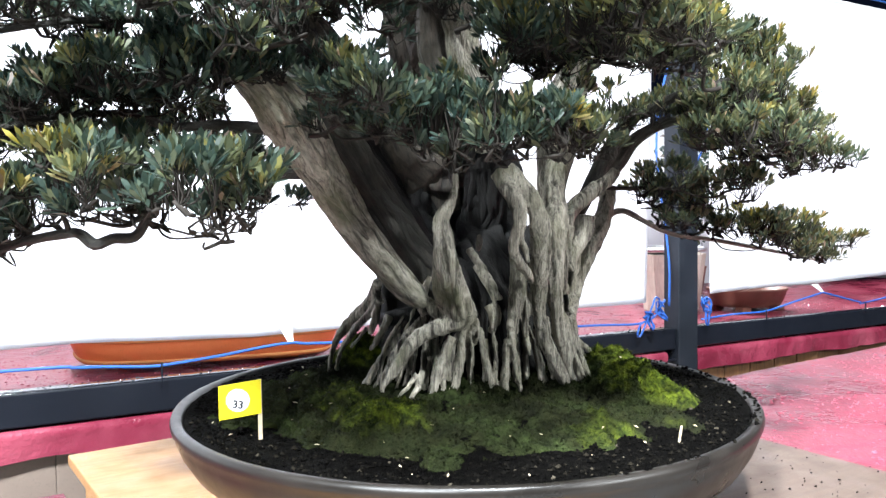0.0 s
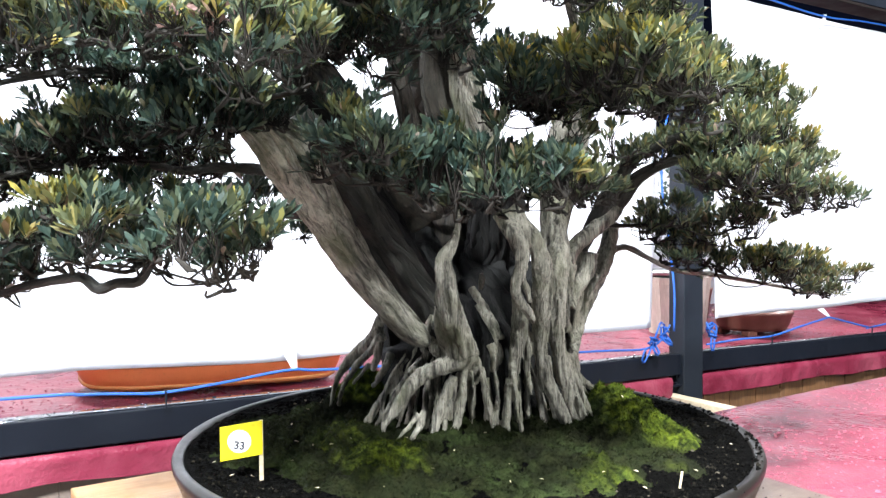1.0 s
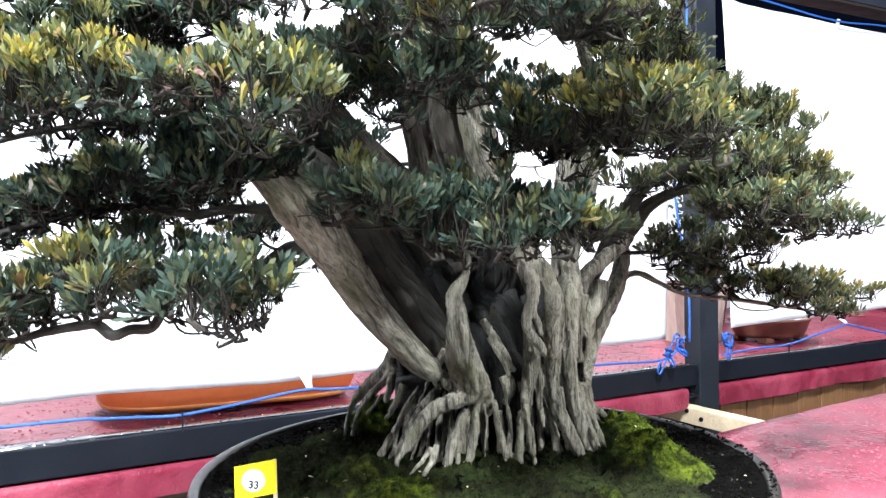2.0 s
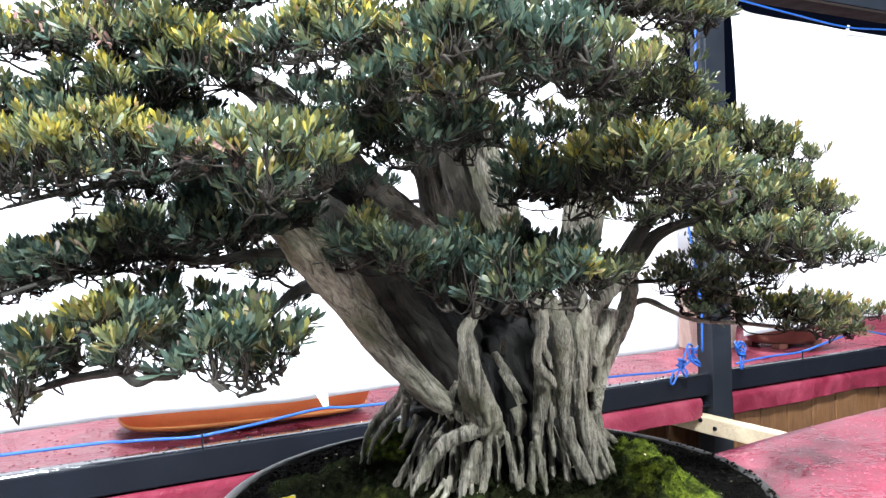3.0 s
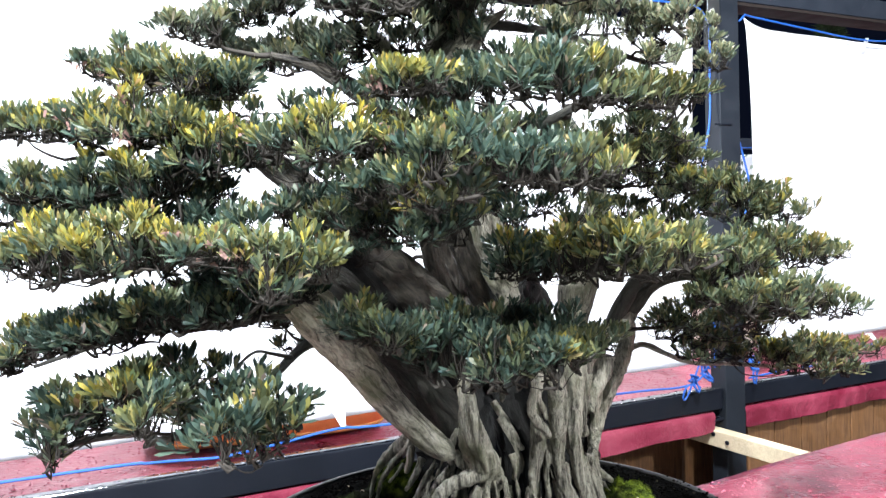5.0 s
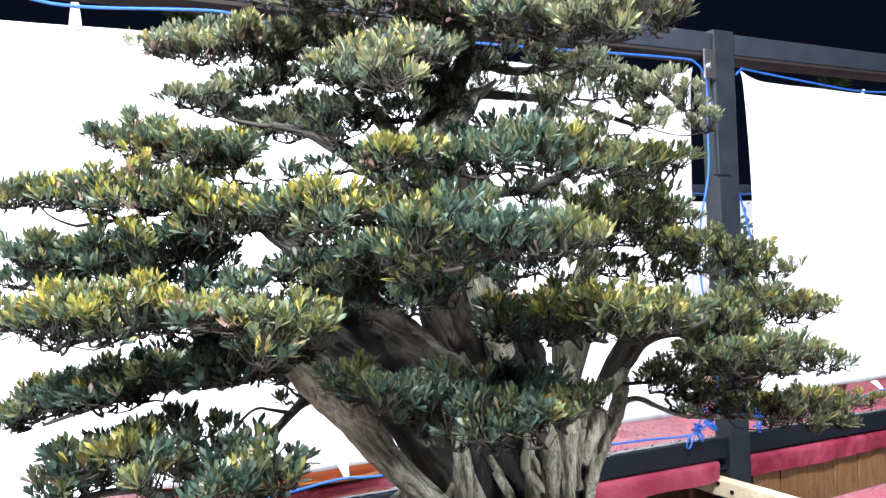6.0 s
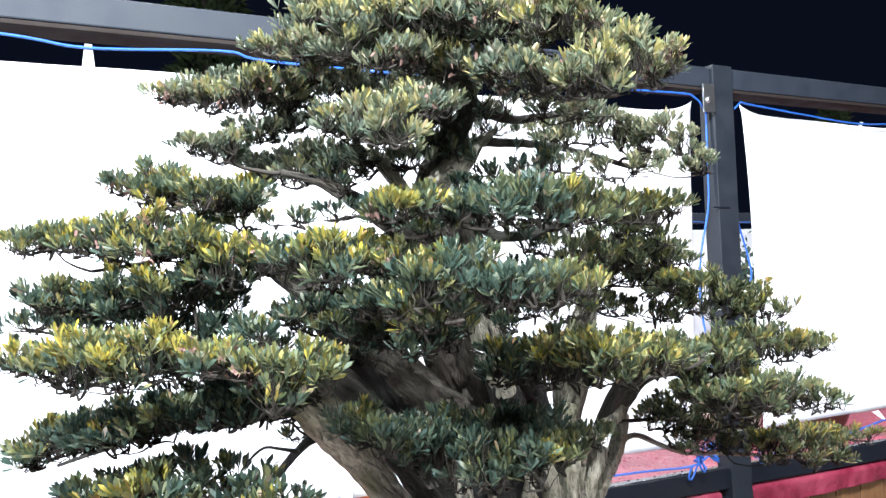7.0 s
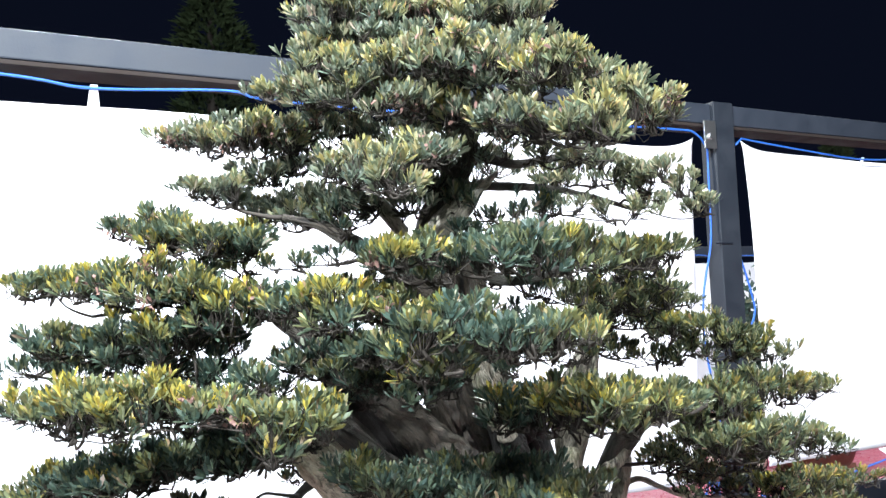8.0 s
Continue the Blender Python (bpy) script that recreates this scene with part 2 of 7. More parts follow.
def mesh_of(name, verts, faces, material, smooth=False):
    me = bpy.data.meshes.new(name)
    me.from_pydata(verts, [], faces)
    me.materials.append(material)
    if smooth:
        me.polygons.foreach_set("use_smooth", [True] * len(me.polygons))
    me.update()
    return me


def part(name, bm, material, parent, label="", smooth=False):
    me = bpy.data.meshes.new(name)
    bmesh.ops.recalc_face_normals(bm, faces=bm.faces)
    bm.to_mesh(me)
    bm.free()
    me.materials.append(material)
    if smooth:
        me.polygons.foreach_set("use_smooth", [True] * len(me.polygons))
    ob = new(name, me)
    ob.parent = parent
    return tagged(ob, label)


def piece(name, me, parent, label=""):
    ob = new(name, me)
    ob.parent = parent
    return tagged(ob, label)


def thing(name, label, category, m=Matrix(), group="", kind=""):
    ob = new(name)
    ob.matrix_world = m
    return tagged(ob, label, category, group, kind)


def box(x0, x1, y0, y1, z0, z1, bevel=0.002, bm=None):
    bm = bm or bmesh.new()
    made = bmesh.ops.create_cube(bm, size=1, matrix=Matrix.LocRotScale(((x0 + x1) / 2, (y0 + y1) / 2, (z0 + z1) / 2), None, (abs(x1 - x0), abs(y1 - y0), abs(z1 - z0))))
    if bevel:
        edges = list({e for v in made["verts"] for e in v.link_edges})
        bmesh.ops.bevel(bm, geom=edges, offset=bevel, segments=2, affect="EDGES", profile=0.5)
    return bm


def lathe(profile, steps=64, bm=None, sx=1.0, sy=1.0, square=2.0):
    """A turned solid from (radius, height) rows; a radius of 0 closes it; square above 2 blunts the plan towards a rectangle."""
    bm = bm or bmesh.new()
    rings = []
    for r, z in profile:
        if r == 0:
            rings.append([bm.verts.new((0, 0, z))])
        else:
            ring = []
            for k in range(steps):
                c, d = math.cos(2 * math.pi * k / steps), math.sin(2 * math.pi * k / steps)
                q = r * (abs(c) ** square + abs(d) ** square) ** (-1 / square)
                ring.append(bm.verts.new((q * sx * c, q * sy * d, z)))
            rings.append(ring)
    for a, b in zip(rings, rings[1:]):
        for k in range(steps):
            j = (k + 1) % steps
            if len(a) == 1 and len(b) > 1:
                bm.faces.new((a[0], b[j], b[k]))
            elif len(b) == 1 and len(a) > 1:
                bm.faces.new((a[k], a[j], b[0]))
            elif len(a) > 1:
                bm.faces.new((a[k], a[j], b[j], b[k]))
    return bm


def smooth_path(rows, step):
    """Catmull-Rom through rows of x, y, z, r, about step metres apart."""
    p = np.array(rows, float)
    p = np.vstack([2 * p[0] - p[1], p, 2 * p[-1] - p[-2]])
    p[0, 3], p[-1, 3] = p[1, 3], p[-2, 3]
    out = []
    for i in range(1, len(p) - 2):
        n = max(2, int(np.linalg.norm(p[i + 1, :3] - p[i, :3]) / step))
        t = np.linspace(0, 1, n, endpoint=False)[:, None]
        a, b, c, d = p[i - 1], p[i], p[i + 1], p[i + 2]
        out.append(0.5 * (2 * b + (c - a) * t + (2 * a - 5 * b + 4 * c - d) * t**2 + (3 * b - 3 * c + d - a) * t**3))
    out.append(p[-2][None])
    out = np.vstack(out)
    out[:, 3] = np.maximum(out[:, 3], 0.0004)
    return out


def tube(rows, sides=10, step=0.012, flute=0.0, lumps=0.0, seed=0, caps=True):
    """Verts, faces and uv rows of a tapering round limb with long flutes and lumps."""
    rng = np.random.default_rng(seed)
    q = smooth_path(rows, step)
    n = len(q)
    tan = np.gradient(q[:, :3], axis=0)
    tan /= np.linalg.norm(tan, axis=1, keepdims=True) + 1e-12
    side = np.cross(tan[0], (0.3, 0.9, 0.2))
    side /= np.linalg.norm(side)
    sides_at = []
    for k in range(n):
        side = side - tan[k] * side.dot(tan[k])
        side /= np.linalg.norm(side)
        sides_at.append(side)
    A = np.array(sides_at)
    B = np.cross(tan, A)
    th = np.linspace(0, 2 * np.pi, sides, endpoint=False)
    run = np.concatenate([[0], np.cumsum(np.linalg.norm(np.diff(q[:, :3], axis=0), axis=1))])
    form = np.ones((n, sides))
    if flute:
        for k in (2, 3, 5, 7, 9, 13):
            form += flute * rng.uniform(0.3, 1.0) / k**0.5 * np.cos(k * th[None] + rng.uniform(0, 6.3) + rng.uniform(-9, 9) * run[:, None] + 0.8 * np.sin(run[:, None] * rng.uniform(20, 50) + rng.uniform(0, 6)))
    if lumps:
        for _ in range(7):
            form += lumps * rng.uniform(0.3, 0.8) * np.cos(rng.integers(0, 5) * th[None] + rng.uniform(0, 6.3)) * np.sin(run[:, None] * rng.uniform(40, 190) + rng.uniform(0, 6.3))
    rad = q[:, 3:4] * np.clip(form, 0.35, 1.8)
    v = q[:, None, :3] + rad[..., None] * (np.cos(th)[None, :, None] * A[:, None] + np.sin(th)[None, :, None] * B[:, None])
    verts = v.reshape(-1, 3)
    i, j = np.meshgrid(np.arange(n - 1), np.arange(sides), indexing="ij")
    k = (j + 1) % sides
    faces = np.stack([i * sides + j, i * sides + k, (i + 1) * sides + k, (i + 1) * sides + j], -1).reshape(-1, 4)
    uv = np.stack([(th[None] * q[:, 3:4].mean()).repeat(n, 0).ravel(), np.repeat(run[:, None], sides, 1).ravel()], -1)
    if caps:
        verts = np.vstack([verts, q[0, :3], q[-1, :3]])
        uv = np.vstack([uv, [[0, 0]], [[0, run[-1]]]])
        a, b = n * sides, n * sides + 1
        r = np.arange(sides)
        s = (r + 1) % sides
        tri = [(a, int(y), int(x)) for x, y in zip(r, s)] + [(b, int((n - 1) * sides + x), int((n - 1) * sides + y)) for x, y in zip(r, s)]
    else:
        tri = []
    return verts, faces.tolist() + tri, uv


def tubes_mesh(name, tubes, material):
    """One mesh out of several tubes, with their uv."""
    verts, faces, uvs, base = [], [], [], 0
    for v, f, u in tubes:
        verts.append(v)
        uvs.append(u)
        faces += [tuple(i + base for i in g) for g in f]
        base += len(v)
    verts, uvs = np.vstack(verts), np.vstack(uvs)
    me = mesh_of(name, verts.tolist(), faces, material, True)
    layer = me.uv_layers.new(name="UVMap")
    idx = np.empty(len(me.loops), int)
    me.loops.foreach_get("vertex_index", idx)
    layer.data.foreach_set("uv", uvs[idx].ravel())
    return me


def rope_mesh(name, rows, radius, material=None):
    return tubes_mesh(name, [tube([(*r, radius) for r in rows], 8, 0.02)], material or ROPE)

# ---- the ground and the stall's frame ----
bm = bmesh.new()
bmesh.ops.create_grid(bm, x_segments=40, y_segments=40, size=150)
ground = part("ground", bm, CONCRETE, None)
tagged(ground, "grey concrete ground in the night", "ground", kind="structure")


def sloped_bar(name, x0, x1, y0, y1, z0, z1, fall, material, parent):
    """A bar along the stall whose height falls by fall metres per metre."""
    bm = box(x0, x1, y0, y1, z0, z1, 0.004)
    for v in bm.verts:
        v.co.z -= fall * v.co.x
    return part(name, bm, material, parent)


stall = thing("stall_frame", "black painted steel frame with posts, rail and grey top beam", "frame", FRAME, kind="structure")
for x in (-4.2, -0.098, 3.6):
    part("post", box(x, x + 0.098, -0.012, 0.055, 0, 2.192, 0.003), STEEL_POST, stall)
sloped_bar("rail", -4.11, -0.100, 0.0, 0.05, 0.700, 0.772, 0.030, STEEL, stall)
sloped_bar("rail", 0.002, 3.6, 0.0, 0.05, 0.703, 0.772, 0.032, STEEL, stall)
part("beam", box(-4.11, -0.100, 0.0, 0.11, 2.112, 2.184, 0.004), STEEL_GREY, stall)
part("beam", box(0.002, 3.6, 0.0, 0.11, 2.112, 2.186, 0.004), STEEL_GREY, stall)
for x0, x1 in ((-4.11, -0.100), (0.002, 3.6)):
    part("beam_underside", box(x0, x1, 0.003, 0.107, 2.100, 2.1115, 0.002), RUST, stall, "rusty brown underside")
part("joist", box(-0.150, -0.1005, -0.75, 0.300, 0.580, 0.636, 0.003), PINE, stall, "pale pine joist bolted to the post")

part("stud", box(-0.170, -0.0985, -0.002, 0.006, 0.664, 0.672, 0.002), STEEL, stall, "bolt sticking out of the post")
for z in (0.690, 0.660):
    part("nut", box(-0.108, -0.0985, 0.012, 0.028, z, z + 0.014, 0.003), STEEL, stall)
for x0, x1, z, fall in ((-4.1, -0.102, 0.7722, 0.030), (0.004, 3.59, 0.7722, 0.032)):
    film_bm = bmesh.new()
    rows = [[film_bm.verts.new((x, y, z + h - fall * x)) for y, h in ((0.003, 0), (0.008, 0.0016), (0.025, 0.002), (0.042, 0.0016), (0.047, 0))] for x in np.linspace(x0, x1, 240)]
    for a, b in zip(rows, rows[1:]):
        for k in range(4):
            film_bm.faces.new((a[k], b[k], b[k + 1], a[k + 1]))
    part("rain_film", film_bm, RAIN, stall, "standing rain water on the rail", True)

# ---- tables ----
table = thing("front_table", "long show table covered in wet red plastic cloth", "table", FRAME, kind="structure")


def cloth_top(name, x0, x1, y0, y1, z, hang_back, hang_front, parent, fall=0.0):
    """A red cover with a soft, creased drop at both long edges."""
    bm = bmesh.new()
    prof = [(y0, z - hang_front)] + [(y0, z - hang_front * k / 6) for k in range(5, 0, -1)] + [(y0 + 0.01, z)]
    m = 40
    prof += [(y0 + 0.01 + (y1 - y0 - 0.02) * k / m, z) for k in range(1, m)]
    prof += [(y1 - 0.01, z)] + [(y1, z - hang_back * k / 6) for k in range(1, 7)]
    xs = np.linspace(x0, x1, 160)
    rows = []
    for x in xs:
        row = []
        for y, h in prof:
            d = Vector((x * 3, y * 3, h * 3))
            wob = 0.004 * noise.noise(d) + 0.0015 * noise.noise(d * 5)
            edge = h < z - 0.001
            row.append(bm.verts.new((x, y + (0.012 * noise.noise(Vector((x * 9, h * 4, 2))) if edge else 0), h + wob - fall * x)))
        rows.append(row)
    for a, b in zip(rows, rows[1:]):
        for k in range(len(prof) - 1):
            bm.faces.new((a[k], b[k], b[k + 1], a[k + 1]))
    return part(name, bm, RED, parent, "wet red plastic cloth", True)


for x0, x1, y0, y1 in ((-2.75, -2.135, -0.95, -0.60), (-1.16, 3.5, -1.72, -0.69)):
    cloth_top("cloth", x0, x1, y0, y1, 0.808, 0.10, 0.25, table)
    part("tabletop", box(x0 + 0.01, x1 - 0.01, y0 + 0.015, y1 - 0.015, 0.765, 0.797, 0.002), PLYWOOD, table)
for x, ys in ((-2.7, (-0.9, -0.72)), (-2.25, (-0.9, -0.72)), (-1.1, (-1.6, -0.8)), (3.3, (-1.6, -0.8))):
    for y in ys:
        part("leg", box(x, x + 0.07, y, y + 0.07, 0, 0.765, 0.003), PLYWOOD, table)

rear_table = thing("rear_table", "rear show table with wet red cover and brown board skirt", "table", FRAME, kind="structure")
cloth_top("cloth", -4.2, 3.6, 0.085, 1.55, 0.745, 0.1, 0.055, rear_table, 0.03)


def skirt_fringe(x0, x1):
    """The cover's front edge, which comes out under the rail and hangs down before the boards."""
    bm = bmesh.new()
    rows = []
    for x in np.linspace(x0, x1, 150):
        low = 0.064 + 0.016 * noise.noise(Vector((x * 2.2, 3, 0))) + 0.004 * noise.noise(Vector((x * 9, 1, 0)))
        prof = [(0.083, 0.692), (0.05, 0.694), (0.012, 0.694), (0.001, 0.690)] + [(-0.004, 0.686 - low * k / 8) for k in range(1, 9)]
        row = []
        for k, (y, z) in enumerate(prof):
            w = max(0, k - 2) / 9
            row.append(bm.verts.new((x, y + w * (0.012 * noise.noise(Vector((x * 6, 0, 5))) + 0.006 * noise.noise(Vector((x * 17, z * 8, 2)))), z - 0.031 * x)))
        rows.append(row)
    for a, b in zip(rows, rows[1:]):
        for k in range(len(a) - 1):
            bm.faces.new((a[k], b[k], b[k + 1], a[k + 1]))
    return part("fringe", bm, RED, rear_table, "red plastic edge hanging below the rail", True)


skirt_fringe(-4.09, -0.142)
skirt_fringe(0.01, 3.55)
for k in range(52):
    x = -4.15 + 0.15 * k
    rngv = random.Random(k).uniform
    y = 0.335 if -0.75 < x < 0.02 else 0.022
    bm = box(x, x + (0.1495 if x < -0.4 else 0.146 + rngv(-0.006, 0.003)), y + rngv(0, 0.004 if x < -0.4 else 0.010), y + 0.02, 0.02, 0.675 - 0.03 * (x + 0.15), 0.002)
    part("board", bm, PLYWOOD if x > -0.85 else GREYBOARD, rear_table)
for x in (0.055, 0.205, 0.355, 0.505):
    part("board", box(x, x + 0.148, 0.337, 0.355, 0.02, 0.66, 0.002), PLYWOOD, rear_table)
for x in (-4.0, -0.8, 3.2):
    for y in (0.2, 1.4):
        part("leg", box(x, x + 0.07, y, y + 0.07, 0, 0.725 - 0.03 * x, 0.003), PLYWOOD, rear_table)

# ---- white sheets on blue ropes ----


def sheet(name, x0, x1, y, z0, z1, dips, label, skew=None, hem=None):
    """A hung cloth: sags between its tie points along the top, curved free edge."""
    nx, nz = 150, 50
    verts, faces = [], []
    for i in range(nx + 1):
        u = i / nx
        for j in range(nz + 1):
            w = j / nz
            a = x0 + (skew(w)[0] if skew else 0)
            b = x1 + (skew(w)[1] if skew else 0)
            x = a + (b - a) * u
            zt = z1 - 0.045 * (1 - math.exp(-min(abs(x - d) for d in dips) / 0.07))
            z = z0 + (hem(x) if hem else 0.0) * (1 - w) + 0.012 * noise.noise(Vector((x * 1.5, 5, 0))) + (zt - z0) * w
            wrinkle = 0.012 * noise.noise(Vector((x * 2.2, z * 0.8, 3))) + 0.004 * noise.noise(Vector((x * 9, z * 2.0, 7)))
            verts.append((x, y + wrinkle, z))
    for i in range(nx):
        for j in range(nz):
            a = i * (nz + 1) + j
            faces.append((a, a + nz + 1, a + nz + 2, a + 1))
    ob = new(name, mesh_of(name, verts, faces, SHEET, True))
    ob.matrix_world = FRAME
    mod = ob.modifiers.new("thickness", "SOLIDIFY")
    mod.thickness = 0.0015
    return tagged(ob, label, "sheet", "white sheets of the stall")


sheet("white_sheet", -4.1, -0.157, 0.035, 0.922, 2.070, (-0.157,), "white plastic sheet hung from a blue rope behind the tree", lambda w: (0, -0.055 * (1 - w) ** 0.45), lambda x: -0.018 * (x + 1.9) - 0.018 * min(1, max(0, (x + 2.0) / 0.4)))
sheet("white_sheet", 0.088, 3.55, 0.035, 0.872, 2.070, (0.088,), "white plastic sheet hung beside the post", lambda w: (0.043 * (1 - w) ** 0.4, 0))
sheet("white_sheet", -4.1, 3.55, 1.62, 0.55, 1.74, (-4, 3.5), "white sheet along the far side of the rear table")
far_rail = thing("far_rail", "dark steel rail over the far sheet", "rail", FRAME)
part("bar", box(-4.2, 3.6, 1.66, 1.71, 1.735, 1.80, 0.004), STEEL_GREY, far_rail)
for x in (-4.2, 3.53):
    part("post", box(x, x + 0.07, 1.715, 1.78, 0, 1.80, 0.003), STEEL_GREY, far_rail)


def rope(name, rows, radius=0.0036, label="thin bright blue nylon rope"):
    ob = new(name, rope_mesh(name, rows, radius))
    ob.matrix_world = FRAME
    return tagged(ob, label, "rope", "rope knots on the post" if name == "rope_knot" else "blue ropes of the stall")


rope("blue_rope", [(-4.1, 0.01, 2.11), (-3.0, 0.01, 2.10), (-2.33, 0.01, 2.078), (-2.13, 0.01, 2.062), (-1.81, 0.01, 2.084), (-1.68, 0.01, 2.068), (-1.08, 0.01, 2.068), (-0.3, 0.01, 2.084), (-0.17, 0.012, 2.078), (-0.13, 0.012, 2.045), (-0.108, 0.012, 2.02)])
rope("blue_rope", [(-0.105, 0.02, 2.045), (-0.110, 0.02, 1.85), (-0.117, 0.02, 1.69), (-0.165, 0.02, 1.515), (-0.185, 0.01, 1.35), (-0.165, 0.0, 1.18), (-0.158, -0.015, 1.05), (-0.156, -0.02, 0.97), (-0.158, -0.02, 0.86)])
rope("blue_rope", [(-0.002, -0.018, 2.04), (0.05, 0.0, 2.068), (0.09, 0.01, 2.068), (0.4, 0.008, 2.045), (0.75, 0.008, 2.027), (1.2, 0.008, 2.045), (2.4, 0.008, 2.04), (3.6, 0.008, 2.05)])
rope("blue_rope", [(0.003, 0.0, 1.64), (0.049, 0.0, 1.506), (0.056, 0.0, 1.424), (0.008, 0.03, 1.306), (-0.03, 0.07, 1.22)])
rope("blue_rope", [(-4.1, -0.01, 0.96), (-2.26, -0.01, 0.892), (-2.0, -0.01, 0.877), (-1.86, -0.01, 0.862), (-1.80, -0.01, 0.862), (-1.69, -0.01, 0.868), (-1.53, -0.01, 0.879), (-1.38, -0.01, 0.866), (-0.56, -0.01, 0.828), (-0.29, -0.012, 0.812), (-0.2, -0.02, 0.845)])
rope("blue_rope", [(0.01, -0.02, 0.80), (0.2, -0.012, 0.80), (0.39, -0.01, 0.795), (0.57, -0.01, 0.816), (0.735, -0.01, 0.835), (0.76, -0.01, 0.838), (0.785, -0.01, 0.834), (0.92, -0.01, 0.804), (1.05, -0.01, 0.776), (1.10, -0.01, 0.774), (1.8, -0.01, 0.80), (3.5, -0.01, 0.78)])
rope("blue_rope", [(-4.1, 1.60, 1.75), (-1.5, 1.60, 1.742), (1.2, 1.60, 1.745), (1.7, 1.60, 1.735), (3.5, 1.60, 1.75)])


def knot(x, z, s):
    """A loose bundle of rope turns."""
    rng = random.Random(int(x * 1000))
    rows = []
    for k in range(17):
        a = k * 1.15
        rows.append((x + s * (0.5 * math.cos(a) + rng.uniform(-0.45, 0.45)), -0.025 + 0.012 * math.sin(a * 1.7), z + s * (0.75 * math.sin(a * 0.8) + rng.uniform(-0.4, 0.4))))
    rope("rope_knot", rows, 0.0034, "blue rope knotted in loose turns round the post")


knot(-0.205, 0.852, 0.040)
knot(-0.262, 0.822, 0.034)
knot(0.022, 0.846, 0.030)
rope("rope_knot", [(0.012, -0.02, 0.850), (0.040, -0.024, 0.872), (0.058, -0.024, 0.850), (0.044, -0.026, 0.815), (0.040, -0.024, 0.775), (0.030, -0.022, 0.790), (0.034, -0.02, 0.830)], 0.0032, "loose loop of blue rope hanging from the knot")
rope("rope_knot", [(-0.262, -0.02, 0.82), (-0.300, -0.024, 0.812), (-0.315, -0.024, 0.780), (-0.300, -0.02, 0.770), (-0.282, -0.024, 0.800), (-0.240, -0.024, 0.875), (-0.225, -0.022, 0.895), (-0.205, -0.02, 0.885)], 0.0032, "loose loop of blue rope hanging from the knot")

# ---- the stand, the pot, soil and moss ----
stand = thing("pot_stand", "low tan wooden board stand, wet and soiled, under the pot", "stand", FRAME)
part("top_board", box(-2.11, -1.662, -1.36, -0.50, 0.8125, 0.830, 0.003), BOARD, stand, "dry tan board")
part("top_board", box(-1.658, -1.18, -1.36, -0.50, 0.8125, 0.830, 0.003), WET_BOARD, stand, "wet grey-brown board")
part("batten", box(-2.09, -2.02, -1.34, -0.52, 0.76, 0.812, 0.004), BOARD, stand)
part("batten", box(-1.27, -1.20, -0.66, -0.52, 0.70, 0.812, 0.004), BOARD, stand)
for x in (-2.085, -1.265):
    part("leg", box(x, x + 0.06, -0.60, -0.54, 0, 0.76 if x < -2 else 0.70, 0.004), BOARD, stand)
    part("leg", box(x, x + 0.06, -1.32, -1.26, 0, 0.76 if x < -2 else 0.812, 0.004), BOARD, stand)

PX, PY, RIM = 0.030, 1.135, 0.946
pot = thing("bonsai_pot", "round shallow brown-grey glazed ceramic bonsai pot with thick rim", "pot", pose(PX, PY, 0))
outer = [(0.0, 0.842), (0.300, 0.842), (0.322, 0.846), (0.348, 0.862), (0.372, 0.885), (0.386, 0.908), (0.392, 0.924), (0.3925, 0.930), (0.396, 0.934), (0.397, 0.940), (0.3950, 0.9455), (0.391, 0.947), (0.384, 0.9455), (0.3815, 0.941), (0.379, 0.925), (0.36, 0.895), (0.33, 0.872), (0.0, 0.868)]
part("bowl", lathe(outer, 160), POT_GREY, pot, smooth=True)
for k in range(4):
    a = radians(45 + 90 * k)
    bm = box(-0.05, 0.05, -0.02, 0.02, 0.830, 0.846, 0.004)
    bmesh.ops.transform(bm, matrix=pose(0.27 * math.cos(a), 0.27 * math.sin(a), 0, 0, 0, math.degrees(a) + 90), verts=bm.verts)
    part("foot", bm, POT_GREY, pot)


def soil_height(x, y):
    """Height of the planting mound at plan place x, y."""
    r = math.hypot(x - PX, y - PY) / 0.372
    e = math.hypot((x - 0.06) / 0.30, (y - 1.17) / 0.26)
    h = 0.9305 + 0.036 * math.exp(-(e**2) * 1.1)
    h += 0.004 * noise.noise(Vector((x * 14, y * 14, 0))) + 0.003 * noise.noise(Vector((x * 55, y * 55, 4)))
    return h + 0.006 * max(0, r - 0.88) / 0.12


def moss_amount(x, y):
    """0 bare soil to 1 full cushion."""
    e = math.hypot((x - 0.015) / 0.345, (y - 1.14) / 0.310)
    e += 0.22 * noise.noise(Vector((x * 9, y * 9, 1))) + 0.10 * noise.noise(Vector((x * 28, y * 28, 2)))
    return max(0.0, min(1.0, (0.98 - e) / 0.16))


CUSHIONS = ((-0.073, 0.945, 0.082, 0.02), (-0.127, 1.283, 0.068, 0.034), (-0.138, 1.051, 0.072, 0.012), (0.28, 1.085, 0.096, 0.027), (0.261, 1.203, 0.07, 0.024), (0.188, 0.913, 0.074, 0.013), (0.28, 0.959, 0.05, 0.01), (-0.158, 0.978, 0.05, 0.008), (-0.014, 0.836, 0.043, 0.006), (0.11, 0.828, 0.049, 0.006))


def cushion(x, y):
    h = 0
    for cx, cy, cr, ch in CUSHIONS:
        d = math.hypot(x - cx, y - cy) / cr
        if d < 1:
            h += 1.6 * ch * (1 - d * d) ** 1.2
    return h


